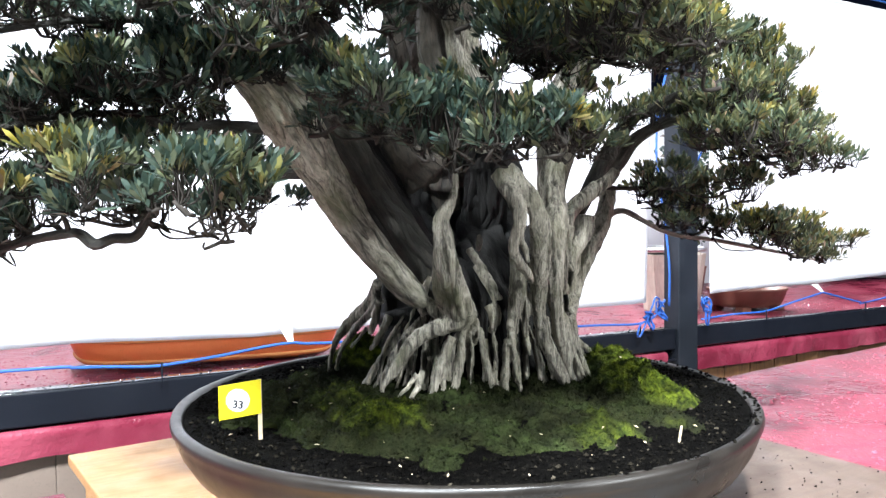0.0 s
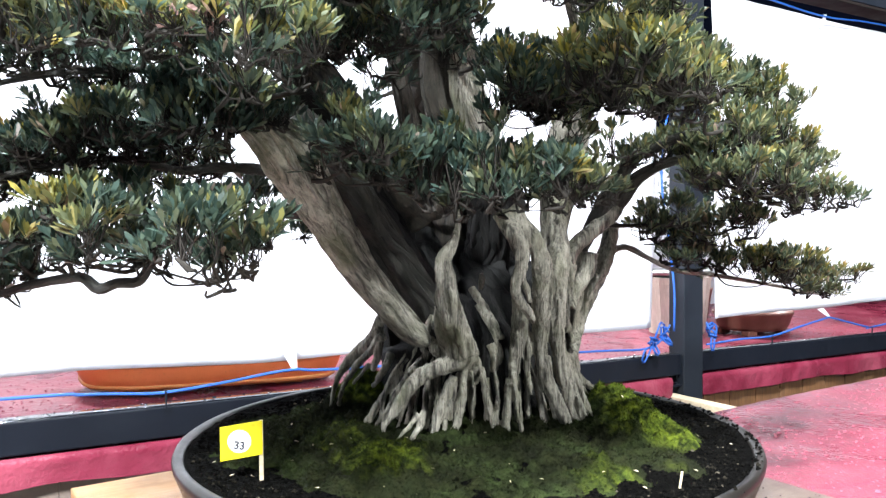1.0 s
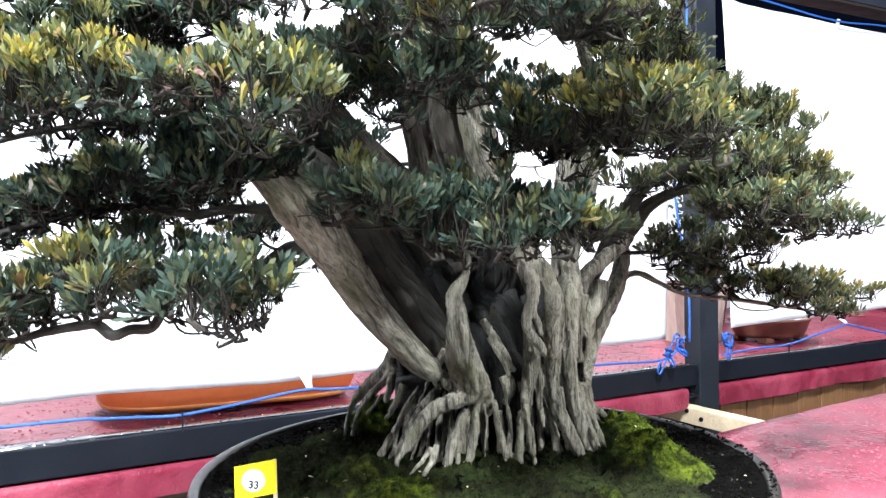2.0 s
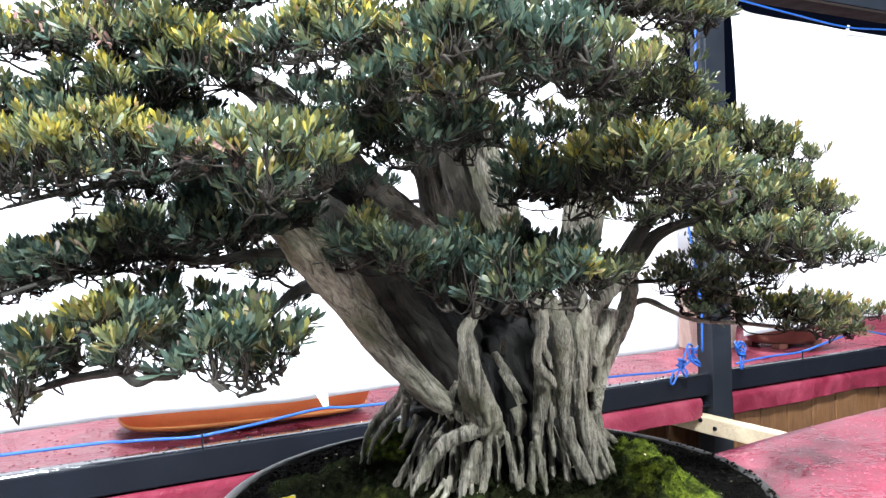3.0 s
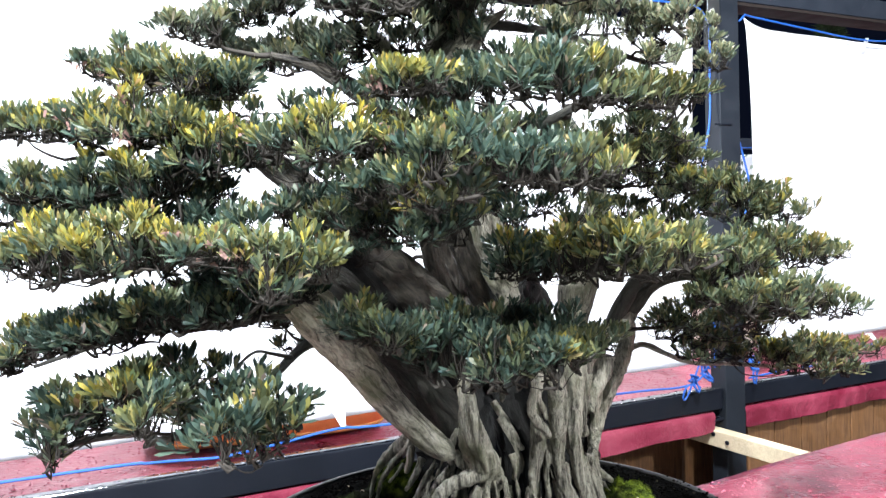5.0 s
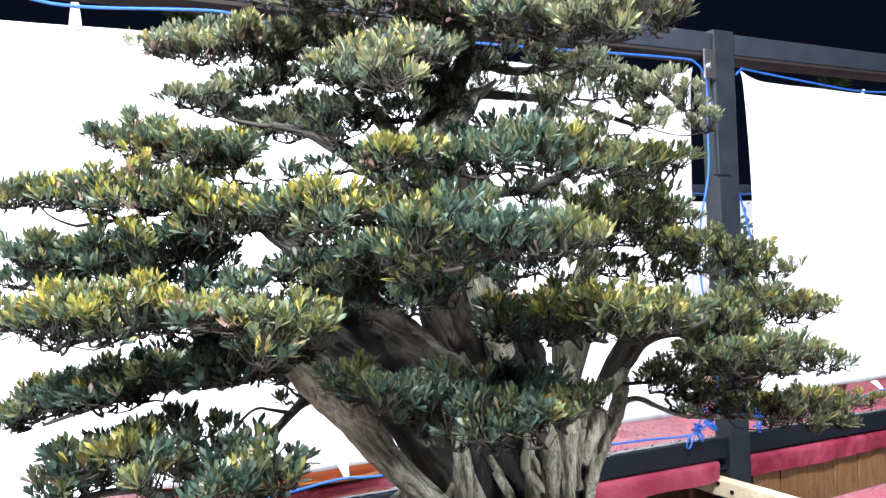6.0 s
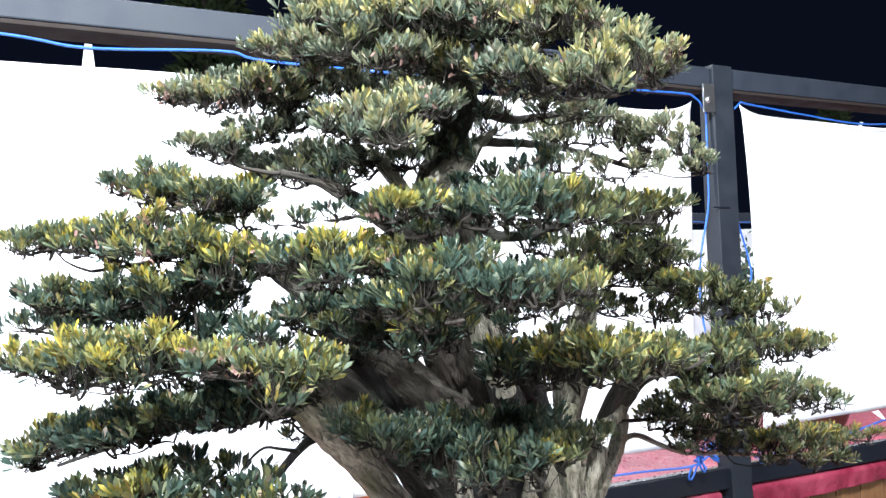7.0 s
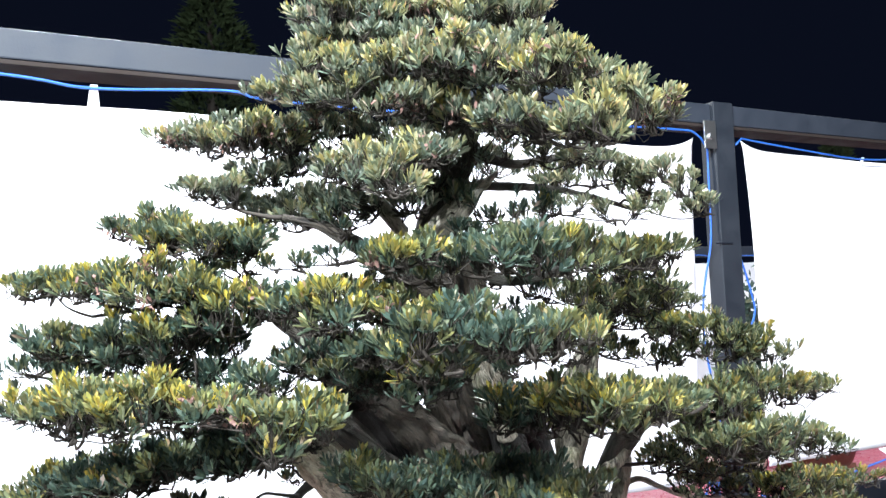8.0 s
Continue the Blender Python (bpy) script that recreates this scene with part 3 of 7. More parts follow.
def plan_grid(inner, rings, spokes, height):
    verts, faces = [(PX, PY, height(PX, PY))], []
    for i in range(1, rings + 1):
        r = inner * i / rings
        for k in range(spokes):
            a = 2 * math.pi * k / spokes
            x, y = PX + r * math.cos(a), PY + r * math.sin(a)
            verts.append((x, y, height(x, y)))
    for k in range(spokes):
        faces.append((0, 1 + k, 1 + (k + 1) % spokes))
    for i in range(rings - 1):
        for k in range(spokes):
            a, b = 1 + i * spokes + k, 1 + i * spokes + (k + 1) % spokes
            faces.append((a, a + spokes, b + spokes, b))
    return verts, faces


soil = new("soil", mesh_of("soil", *plan_grid(0.3805, 70, 160, soil_height), SOIL, True))
tagged(soil, "black crumbly potting soil filling the pot", "soil", kind="stuff")


def moss_height(x, y):
    m = moss_amount(x, y)
    w = 0.012 * noise.noise(Vector((x * 20, y * 20, 7)))
    d = noise.voronoi(Vector(((x + w) * 48, (y - w) * 48, 0.4)))[0]
    lump = 1 - 1.25 * d[0] ** 1.6 + 0.3 * noise.noise(Vector((x * 70, y * 70, 6)))
    return soil_height(x, y) - 0.006 + m * (0.002 + 0.015 * max(0, lump) + cushion(x, y)) + 0.002 * noise.noise(Vector((x * 130, y * 130, 5)))


def cushion_tone_at(x, y):
    # rises with cushion height, broken up by noise
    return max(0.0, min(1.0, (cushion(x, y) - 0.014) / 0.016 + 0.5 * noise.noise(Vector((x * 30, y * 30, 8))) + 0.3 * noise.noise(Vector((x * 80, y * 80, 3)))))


def with_cushion_tone(me):
    at = me.attributes.new("cushion_tone", "FLOAT", "POINT")
    at.data.foreach_set("value", [cushion_tone_at(v.co.x, v.co.y) for v in me.vertices])
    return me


def litter(count):
    """Small pale chips and dry leaf scraps lying on moss and soil."""
    rng = random.Random(31)
    verts, faces = [], []
    for _ in range(count):
        a, r = rng.uniform(0, 6.283), 0.36 * math.sqrt(rng.random())
        x, y = PX + r * math.cos(a), PY + r * math.sin(a)
        z = max(moss_height(x, y) if r < 0.345 else 0, soil_height(x, y)) + 0.003
        s, t = rng.uniform(0.0015, 0.0042), rng.uniform(0, 6.283)
        c, d = s * math.cos(t), s * math.sin(t)
        n = len(verts)
        verts += [(x - c, y - d, z), (x + 0.4 * d, y - 0.4 * c, z + 0.001), (x + c, y + d, z + rng.uniform(0, 0.002)), (x - 0.4 * d, y + 0.4 * c, z + 0.001)]
        faces.append((n, n + 1, n + 2, n + 3))
    return mesh_of("leaf_litter", verts, faces, PINE)


tagged(new("leaf_litter", litter(95)), "small pale chips and dry leaf scraps on the moss", "litter", kind="stuff")
moss = new("moss", with_cushion_tone(mesh_of("moss", *plan_grid(0.350, 110, 260, moss_height), MOSS, True)))
tagged(moss, "green and yellow-green moss cushions over the soil round the roots", "moss", kind="stuff")


def scatter_tufts(count):
    """Short moss shoots as fine three-sided blades."""
    rng = random.Random(4)
    verts, faces = [], []
    while len(faces) < count:
        a, r = rng.uniform(0, 6.283), 0.345 * math.sqrt(rng.random())
        x, y = PX + r * math.cos(a), PY + r * math.sin(a)
        if moss_amount(x, y) < rng.random() * 0.9 + 0.1:
            continue
        z = moss_height(x, y) - 0.001
        h, w, t = rng.uniform(0.002, 0.0055), rng.uniform(0.0008, 0.0017), rng.uniform(0, 6.283)
        dx, dy = rng.gauss(0, 0.003), rng.gauss(0, 0.003)
        n = len(verts)
        verts += [(x + w * math.cos(t), y + w * math.sin(t), z), (x - w * math.cos(t), y - w * math.sin(t), z), (x + dx, y + dy, z + h)]
        faces.append((n, n + 1, n + 2))
    return with_cushion_tone(mesh_of("moss_shoots", verts, faces, MOSS))


tagged(new("moss_shoots", scatter_tufts(42000)), "fine upright moss shoots on the cushions", "moss", kind="stuff")


def crumbs_mesh(name, places, material, seed):
    """Small angular grains, eight faces each."""
    rng = random.Random(seed)
    verts, faces = [], []
    for x, y, z, s in places:
        n = len(verts)
        for dx, dy, dz in ((1, 0, 0), (-1, 0, 0), (0, 1, 0), (0, -1, 0), (0, 0, 1), (0, 0, -1)):
            k = s * rng.uniform(0.6, 1.2)
            verts.append((x + dx * k + rng.uniform(-0.3, 0.3) * s, y + dy * k + rng.uniform(-0.3, 0.3) * s, z + dz * k * 0.8))
        for i, j, k in ((0, 2, 4), (2, 1, 4), (1, 3, 4), (3, 0, 4), (2, 0, 5), (1, 2, 5), (3, 1, 5), (0, 3, 5)):
            faces.append((n + i, n + j, n + k))
    return mesh_of(name, verts, faces, material)


rng = random.Random(11)
grains = []
while len(grains) < 3600:
    a, r = rng.uniform(0, 6.283), 0.372 * math.sqrt(rng.random())
    x, y = PX + r * math.cos(a), PY + r * math.sin(a)
    if moss_amount(x, y) < 0.45:
        grains.append((x, y, soil_height(x, y) + 0.001, rng.uniform(0.0010, 0.0036)))
tagged(new("soil_grains", crumbs_mesh("soil_grains", grains, CRUMB, 1)), "loose grains of dark soil and grit", "soil", kind="stuff")
spill = []
while len(spill) < 110:
    a = rng.gauss(-0.05, 0.55)
    r = rng.uniform(0.379, 0.392)
    spill.append((PX + r * math.cos(a), PY + r * math.sin(a), 0.9475, rng.uniform(0.0015, 0.004)))
while len(spill) < 215:
    p = FRAME @ Vector((rng.uniform(-1.5, -1.185), rng.uniform(-1.36, -0.9), 0))
    if math.hypot(p.x - PX, p.y - PY) > 0.37:
        q = FRAME.inverted() @ p
        spill.append((p.x, p.y, 0.832 if q.x < -1.18 else 0.812, rng.uniform(0.0008, 0.0022)))
tagged(new("spilled_grit", crumbs_mesh("spilled_grit", spill, CRUMB, 2)), "dark grit spilled on the rim and the stand", "grit", kind="stuff")

# ---- the bonsai ----
tree = thing("bonsai_tree", "old bonsai with twisted pale fused roots and layered leaf pads", "bonsai tree", pose(0.05, 1.15, 0.93))
NODES = []  # where later twigs may spring from
SEED = [100]
TRUNK = []


def unit(v):
    return v / (np.linalg.norm(v, axis=-1, keepdims=True) + 1e-9)


def veins(rows, count, seed):
    """Thin roots that have grown onto a limb: they wind along its surface, half sunk."""
    rng = np.random.default_rng(seed)
    q = smooth_path(rows, 0.012)
    n = len(q)
    tan = unit(np.gradient(q[:, :3], axis=0))
    a = unit(np.cross(tan, np.array((0.3, 0.9, 0.2))))
    b = np.cross(tan, a)
    out = []
    for _ in range(count):
        i0 = int(rng.uniform(0, 0.45) * n)
        i1 = int(min(n - 1, i0 + rng.uniform(0.3, 0.9) * n))
        if i1 - i0 < 4:
            continue
        k = np.arange(i0, i1)
        s = (k - i0) / (i1 - i0)
        th = rng.uniform(0, 6.3) + rng.uniform(-1.1, 1.1) * s + 0.25 * np.sin(s * rng.uniform(4, 11) + rng.uniform(0, 6))
        r = q[k, 3]
        thin = rng.uniform(0.14, 0.27)
        w = r * thin * (0.06 + 1.1 * np.sin(np.pi * np.clip(s, 0.01, 0.99)) ** 0.5)
        p = q[k, :3] + (r * (0.93 + 0.05 * np.sin(s * 9)))[:, None] * (np.cos(th)[:, None] * a[k] + np.sin(th)[:, None] * b[k])
        out.append(tube(np.column_stack([p, w])[::2], 9, 0.006, 0.06, 0.12, int(rng.integers(1e6))))
    return out


def limb(kind, rows):
    """One limb, buttress or root of the tree."""
    SEED[0] += 1
    if kind in ("buttress", "root") and rows[-1][2] < 1.0:
        (px, py, pz, pr), (x, y, z, r) = rows[-2:]
        rows = rows[:-1] + [(x, y, z, max(r, 0.75 * pr)), (x + 0.6 * (x - px), y - 0.003, z - 0.028, 0.6 * pr)]
    if kind in ("buttress", "root"):
        rows = [(x, y, z, (0.97 if kind == "root" else 0.96) * r) for x, y, z, r in rows]
    big = max(r[3] for r in rows)
    sides = 44 if big > 0.02 else 18 if big > 0.008 else 10
    flute = {"limb": 0.09, "buttress": 0.06, "core": 0.10, "root": 0.05, "branch": 0.05, "dark_limb": 0.11, "brown_limb": 0.12, "shaded_limb": 0.12, "hollow_limb": 0.09}[kind]
    tubes = [tube(rows, sides, 0.005 if big > 0.01 else 0.008, flute, 0.06, SEED[0])]
    if kind in ("buttress", "root"):
        TRUNK.append(tubes[0])
        TRUNK.extend(veins(rows, 6, SEED[0]) if kind != "root" else [])
        return
    tubes += veins(rows, {"limb": 18, "buttress": 7, "core": 26, "dark_limb": 16, "brown_limb": 26, "shaded_limb": 20, "hollow_limb": 14}.get(kind, 0) if len(rows) > 3 else 0, SEED[0])
    name = {"core": "trunk", "dark_limb": "limb", "brown_limb": "limb", "shaded_limb": "limb", "hollow_limb": "limb"}.get(kind, kind)
    bark = {"branch": BARK_DARK, "dark_limb": BARK_BROWN, "brown_limb": BARK_BROWN, "shaded_limb": BARK_DARK, "core": SHADED_HOLLOW, "hollow_limb": SHADED_HOLLOW}.get(kind, BARK)
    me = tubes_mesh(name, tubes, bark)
    ob = piece(name, me, tree)
    ob.matrix_parent_inverse = tree.matrix_world.inverted()
    if kind in ("limb", "branch", "dark_limb", "brown_limb", "shaded_limb", "hollow_limb"):
        for x, y, z, r in smooth_path(rows, 0.03):
            NODES.append((x, y, z, r))


limb("limb", [(-0.024, 1.082, 1.082, 0.0085), (-0.032, 1.074, 1.089, 0.0150), (-0.050, 1.055, 1.107, 0.0170), (-0.076, 1.030, 1.141, 0.0180), (-0.107, 1.000, 1.188, 0.0196), (-0.132, 0.970, 1.235, 0.0225), (-0.151, 0.930, 1.276, 0.0250), (-0.175, 0.900, 1.319, 0.0270), (-0.200, 0.870, 1.349, 0.0205), (-0.232, 0.845, 1.376, 0.0130), (-0.268, 0.825, 1.402, 0.0075), (-0.300, 0.800, 1.418, 0.0040)])
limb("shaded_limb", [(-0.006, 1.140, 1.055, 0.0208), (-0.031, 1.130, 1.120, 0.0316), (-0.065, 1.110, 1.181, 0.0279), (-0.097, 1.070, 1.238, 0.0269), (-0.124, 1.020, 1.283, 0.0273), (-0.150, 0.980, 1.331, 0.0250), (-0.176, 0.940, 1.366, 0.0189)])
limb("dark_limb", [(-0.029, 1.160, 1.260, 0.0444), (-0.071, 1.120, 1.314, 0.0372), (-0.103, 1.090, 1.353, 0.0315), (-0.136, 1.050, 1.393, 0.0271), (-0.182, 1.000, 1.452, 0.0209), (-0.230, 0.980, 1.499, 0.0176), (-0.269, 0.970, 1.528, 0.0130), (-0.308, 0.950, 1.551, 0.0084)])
# lower part of the stem, coloured near black for the hollow's shade
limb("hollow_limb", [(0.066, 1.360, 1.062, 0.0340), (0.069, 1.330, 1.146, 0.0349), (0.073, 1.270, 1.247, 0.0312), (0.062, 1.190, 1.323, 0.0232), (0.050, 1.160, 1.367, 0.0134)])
limb("limb", [(0.066, 1.200, 1.297, 0.0191), (0.058, 1.170, 1.341, 0.0246), (0.038, 1.130, 1.408, 0.0213), (0.026, 1.100, 1.470, 0.0200), (0.000, 1.040, 1.512, 0.0190), (-0.020, 1.020, 1.548, 0.0150)])
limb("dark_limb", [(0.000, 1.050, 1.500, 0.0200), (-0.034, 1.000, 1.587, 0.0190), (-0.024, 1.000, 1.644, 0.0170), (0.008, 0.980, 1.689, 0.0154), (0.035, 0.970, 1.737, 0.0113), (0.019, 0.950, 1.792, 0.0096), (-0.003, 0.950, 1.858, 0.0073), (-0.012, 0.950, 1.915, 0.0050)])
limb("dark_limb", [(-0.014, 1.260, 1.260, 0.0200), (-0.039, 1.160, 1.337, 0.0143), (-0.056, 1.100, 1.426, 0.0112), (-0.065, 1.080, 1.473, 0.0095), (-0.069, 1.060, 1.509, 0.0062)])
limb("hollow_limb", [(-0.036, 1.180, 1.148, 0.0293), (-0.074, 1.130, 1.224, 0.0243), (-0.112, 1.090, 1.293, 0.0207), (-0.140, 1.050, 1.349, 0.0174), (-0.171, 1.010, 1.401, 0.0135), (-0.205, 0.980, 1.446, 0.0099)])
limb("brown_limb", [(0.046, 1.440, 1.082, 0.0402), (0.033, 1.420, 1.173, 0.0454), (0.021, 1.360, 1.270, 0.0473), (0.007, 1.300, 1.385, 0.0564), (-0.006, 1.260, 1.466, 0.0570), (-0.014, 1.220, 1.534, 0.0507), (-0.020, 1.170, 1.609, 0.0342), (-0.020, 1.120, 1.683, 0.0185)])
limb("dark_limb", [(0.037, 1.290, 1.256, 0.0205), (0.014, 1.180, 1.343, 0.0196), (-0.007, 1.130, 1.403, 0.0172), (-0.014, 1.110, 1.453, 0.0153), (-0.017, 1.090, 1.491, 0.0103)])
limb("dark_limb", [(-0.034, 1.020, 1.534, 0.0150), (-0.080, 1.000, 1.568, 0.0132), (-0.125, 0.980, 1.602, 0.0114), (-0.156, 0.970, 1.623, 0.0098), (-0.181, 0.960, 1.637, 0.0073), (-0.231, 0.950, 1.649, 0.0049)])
limb("limb", [(0.166, 1.230, 1.200, 0.0180), (0.172, 1.230, 1.267, 0.0230), (0.184, 1.230, 1.327, 0.0285), (0.196, 1.230, 1.379, 0.0260), (0.210, 1.220, 1.430, 0.0161), (0.212, 1.200, 1.480, 0.0123), (0.189, 1.160, 1.527, 0.0077), (0.168, 1.120, 1.562, 0.0050)])
limb("dark_limb", [(0.226, 1.235, 1.224, 0.0081), (0.254, 1.238, 1.252, 0.0110), (0.273, 1.235, 1.275, 0.0116), (0.287, 1.220, 1.299, 0.0101), (0.303, 1.200, 1.313, 0.0078), (0.320, 1.170, 1.323, 0.0065), (0.339, 1.140, 1.328, 0.0057), (0.372, 1.120, 1.331, 0.0047), (0.409, 1.100, 1.331, 0.0036), (0.471, 1.100, 1.314, 0.0020)])
limb("limb", [(-0.067, 0.990, 1.624, 0.0098), (-0.078, 0.970, 1.641, 0.0112), (-0.092, 0.950, 1.661, 0.0095), (-0.104, 0.940, 1.671, 0.0055), (-0.113, 0.935, 1.676, 0.0023)])
limb("limb", [(-0.033, 0.970, 1.604, 0.0104), (-0.015, 0.950, 1.617, 0.0157), (0.009, 0.940, 1.636, 0.0179), (0.030, 0.950, 1.659, 0.0141), (0.045, 0.970, 1.678, 0.0088), (0.058, 1.000, 1.692, 0.0057), (0.073, 1.030, 1.709, 0.0029)])
limb("branch", [(0.212, 1.240, 1.195, 0.0100), (0.232, 1.236, 1.240, 0.0120), (0.252, 1.222, 1.282, 0.0125), (0.282, 1.200, 1.333, 0.0106), (0.303, 1.160, 1.345, 0.0078), (0.334, 1.080, 1.359, 0.0057), (0.389, 1.060, 1.372, 0.0041)])
limb("limb", [(0.228, 1.260, 1.165, 0.0063), (0.261, 1.290, 1.183, 0.0046), (0.291, 1.300, 1.199, 0.0046), (0.330, 1.310, 1.182, 0.0040), (0.382, 1.330, 1.159, 0.0034), (0.460, 1.370, 1.147, 0.0035), (0.579, 1.430, 1.125, 0.0030), (0.696, 1.490, 1.101, 0.0020)])
limb("branch", [(-0.172, 1.040, 1.257, 0.0108), (-0.208, 1.070, 1.259, 0.0095), (-0.230, 1.080, 1.253, 0.0088), (-0.252, 1.050, 1.235, 0.0063), (-0.258, 0.950, 1.223, 0.0058), (-0.277, 0.880, 1.225, 0.0055), (-0.300, 0.850, 1.221, 0.0053), (-0.312, 0.850, 1.202, 0.0054), (-0.325, 0.850, 1.184, 0.0054), (-0.348, 0.850, 1.182, 0.0055), (-0.367, 0.850, 1.176, 0.0062), (-0.384, 0.850, 1.188, 0.0055), (-0.404, 0.850, 1.187, 0.0056), (-0.440, 0.860, 1.181, 0.0050), (-0.477, 0.870, 1.171, 0.0044), (-0.532, 0.880, 1.153, 0.0030)])
limb("branch", [(-0.248, 1.050, 1.238, 0.0036), (-0.262, 1.000, 1.253, 0.0024), (-0.270, 0.950, 1.265, 0.0020), (-0.272, 0.880, 1.261, 0.0017), (-0.267, 0.800, 1.252, 0.0015), (-0.286, 0.720, 1.253, 0.0010)])
limb("branch", [(-0.182, 1.000, 1.302, 0.0089), (-0.232, 0.980, 1.309, 0.0066), (-0.268, 0.950, 1.309, 0.0058), (-0.302, 0.920, 1.304, 0.0050), (-0.351, 0.870, 1.314, 0.0041), (-0.414, 0.820, 1.302, 0.0034), (-0.485, 0.800, 1.281, 0.0021)])
limb("branch", [(-0.177, 0.930, 1.354, 0.0083), (-0.219, 0.880, 1.389, 0.0060), (-0.262, 0.850, 1.398, 0.0052), (-0.308, 0.800, 1.397, 0.0038), (-0.390, 0.780, 1.388, 0.0032), (-0.462, 0.780, 1.373, 0.0020)])
limb("branch", [(-0.262, 0.970, 1.524, 0.0104), (-0.292, 0.930, 1.543, 0.0065), (-0.329, 0.880, 1.543, 0.0049), (-0.387, 0.860, 1.529, 0.0035), (-0.465, 0.860, 1.520, 0.0022)])
limb("branch", [(0.042, 1.020, 1.572, 0.0116), (0.066, 1.000, 1.550, 0.0081), (0.113, 0.950, 1.547, 0.0062), (0.157, 0.900, 1.562, 0.0045), (0.211, 0.860, 1.572, 0.0029)])
limb("branch", [(0.035, 0.970, 1.735, 0.0081), (0.090, 1.000, 1.716, 0.0066), (0.162, 1.100, 1.738, 0.0054), (0.244, 1.200, 1.765, 0.0049), (0.343, 1.300, 1.742, 0.0042), (0.441, 1.400, 1.686, 0.0028)])
limb("branch", [(0.008, 0.980, 1.685, 0.0073), (0.089, 1.050, 1.690, 0.0068), (0.162, 1.150, 1.696, 0.0056), (0.235, 1.250, 1.691, 0.0050), (0.310, 1.300, 1.673, 0.0041)])
limb("buttress", [(0.018, 1.050, 1.259, 0.0034), (0.018, 1.050, 1.236, 0.0041), (0.012, 1.045, 1.214, 0.0068), (-0.000, 1.045, 1.196, 0.0103), (0.001, 1.048, 1.170, 0.0138), (0.005, 1.050, 1.141, 0.0166), (0.010, 1.060, 1.110, 0.0195), (0.017, 1.075, 1.082, 0.0234), (0.029, 1.090, 1.057, 0.0201), (0.038, 1.120, 1.025, 0.0148)])
limb("buttress", [(0.073, 1.060, 1.254, 0.0104), (0.091, 1.050, 1.224, 0.0117), (0.102, 1.045, 1.202, 0.0096), (0.097, 1.045, 1.176, 0.0076), (0.092, 1.050, 1.154, 0.0069), (0.100, 1.055, 1.135, 0.0069), (0.113, 1.060, 1.120, 0.0063), (0.118, 1.070, 1.108, 0.0035)])
limb("buttress", [(0.085, 1.070, 1.258, 0.0140), (0.107, 1.065, 1.231, 0.0147), (0.124, 1.065, 1.205, 0.0140), (0.131, 1.070, 1.175, 0.0141), (0.131, 1.080, 1.145, 0.0135), (0.132, 1.090, 1.113, 0.0129), (0.131, 1.100, 1.081, 0.0102), (0.134, 1.100, 1.050, 0.0095), (0.143, 1.100, 1.019, 0.0095), (0.156, 1.100, 0.991, 0.0088), (0.166, 1.100, 0.968, 0.0080), (0.172, 1.100, 0.949, 0.0051), (0.176, 1.100, 0.942, 0.0015)])
limb("buttress", [(0.173, 1.200, 1.270, 0.0180), (0.167, 1.180, 1.229, 0.0170), (0.167, 1.165, 1.192, 0.0168), (0.159, 1.150, 1.160, 0.0159), (0.160, 1.140, 1.128, 0.0135), (0.156, 1.135, 1.097, 0.0135), (0.161, 1.130, 1.062, 0.0112), (0.164, 1.130, 1.029, 0.0097), (0.174, 1.125, 1.002, 0.0082), (0.178, 1.120, 0.975, 0.0052), (0.192, 1.115, 0.952, 0.0030)])
limb("buttress", [(0.272, 1.240, 1.269, 0.0105), (0.256, 1.235, 1.250, 0.0129), (0.223, 1.220, 1.224, 0.0120), (0.195, 1.200, 1.203, 0.0118), (0.182, 1.180, 1.179, 0.0101)])
limb("buttress", [(0.221, 1.235, 1.194, 0.0178), (0.215, 1.235, 1.164, 0.0162), (0.198, 1.220, 1.135, 0.0128), (0.187, 1.200, 1.111, 0.0095)])
limb("buttress", [(0.273, 1.300, 1.238, 0.0111), (0.265, 1.290, 1.202, 0.0144), (0.251, 1.275, 1.167, 0.0142), (0.234, 1.270, 1.131, 0.0125), (0.219, 1.270, 1.096, 0.0109), (0.206, 1.250, 1.063, 0.0091), (0.196, 1.220, 1.032, 0.0089), (0.199, 1.190, 0.998, 0.0079), (0.204, 1.170, 0.973, 0.0070), (0.212, 1.150, 0.948, 0.0046)])
limb("buttress", [(0.097, 1.085, 1.152, 0.0071), (0.103, 1.090, 1.114, 0.0122), (0.100, 1.090, 1.083, 0.0108), (0.095, 1.088, 1.053, 0.0093), (0.094, 1.085, 1.026, 0.0065), (0.097, 1.080, 1.000, 0.0036)])
limb("buttress", [(-0.094, 1.200, 1.099, 0.0087), (-0.103, 1.220, 1.071, 0.0112), (-0.122, 1.240, 1.048, 0.0106), (-0.145, 1.250, 1.029, 0.0090), (-0.161, 1.250, 1.007, 0.0058), (-0.170, 1.250, 0.985, 0.0041)])
limb("root", [(-0.009, 1.070, 1.132, 0.0056), (-0.005, 1.070, 1.102, 0.0092), (0.006, 1.080, 1.078, 0.0128), (0.024, 1.090, 1.061, 0.0144)])
limb("root", [(-0.016, 1.100, 1.115, 0.0043), (-0.024, 1.100, 1.098, 0.0058), (-0.030, 1.095, 1.078, 0.0065), (-0.024, 1.090, 1.064, 0.0050)])
limb("root", [(-0.021, 1.085, 1.086, 0.0064), (-0.012, 1.080, 1.072, 0.0093), (-0.001, 1.085, 1.061, 0.0079)])
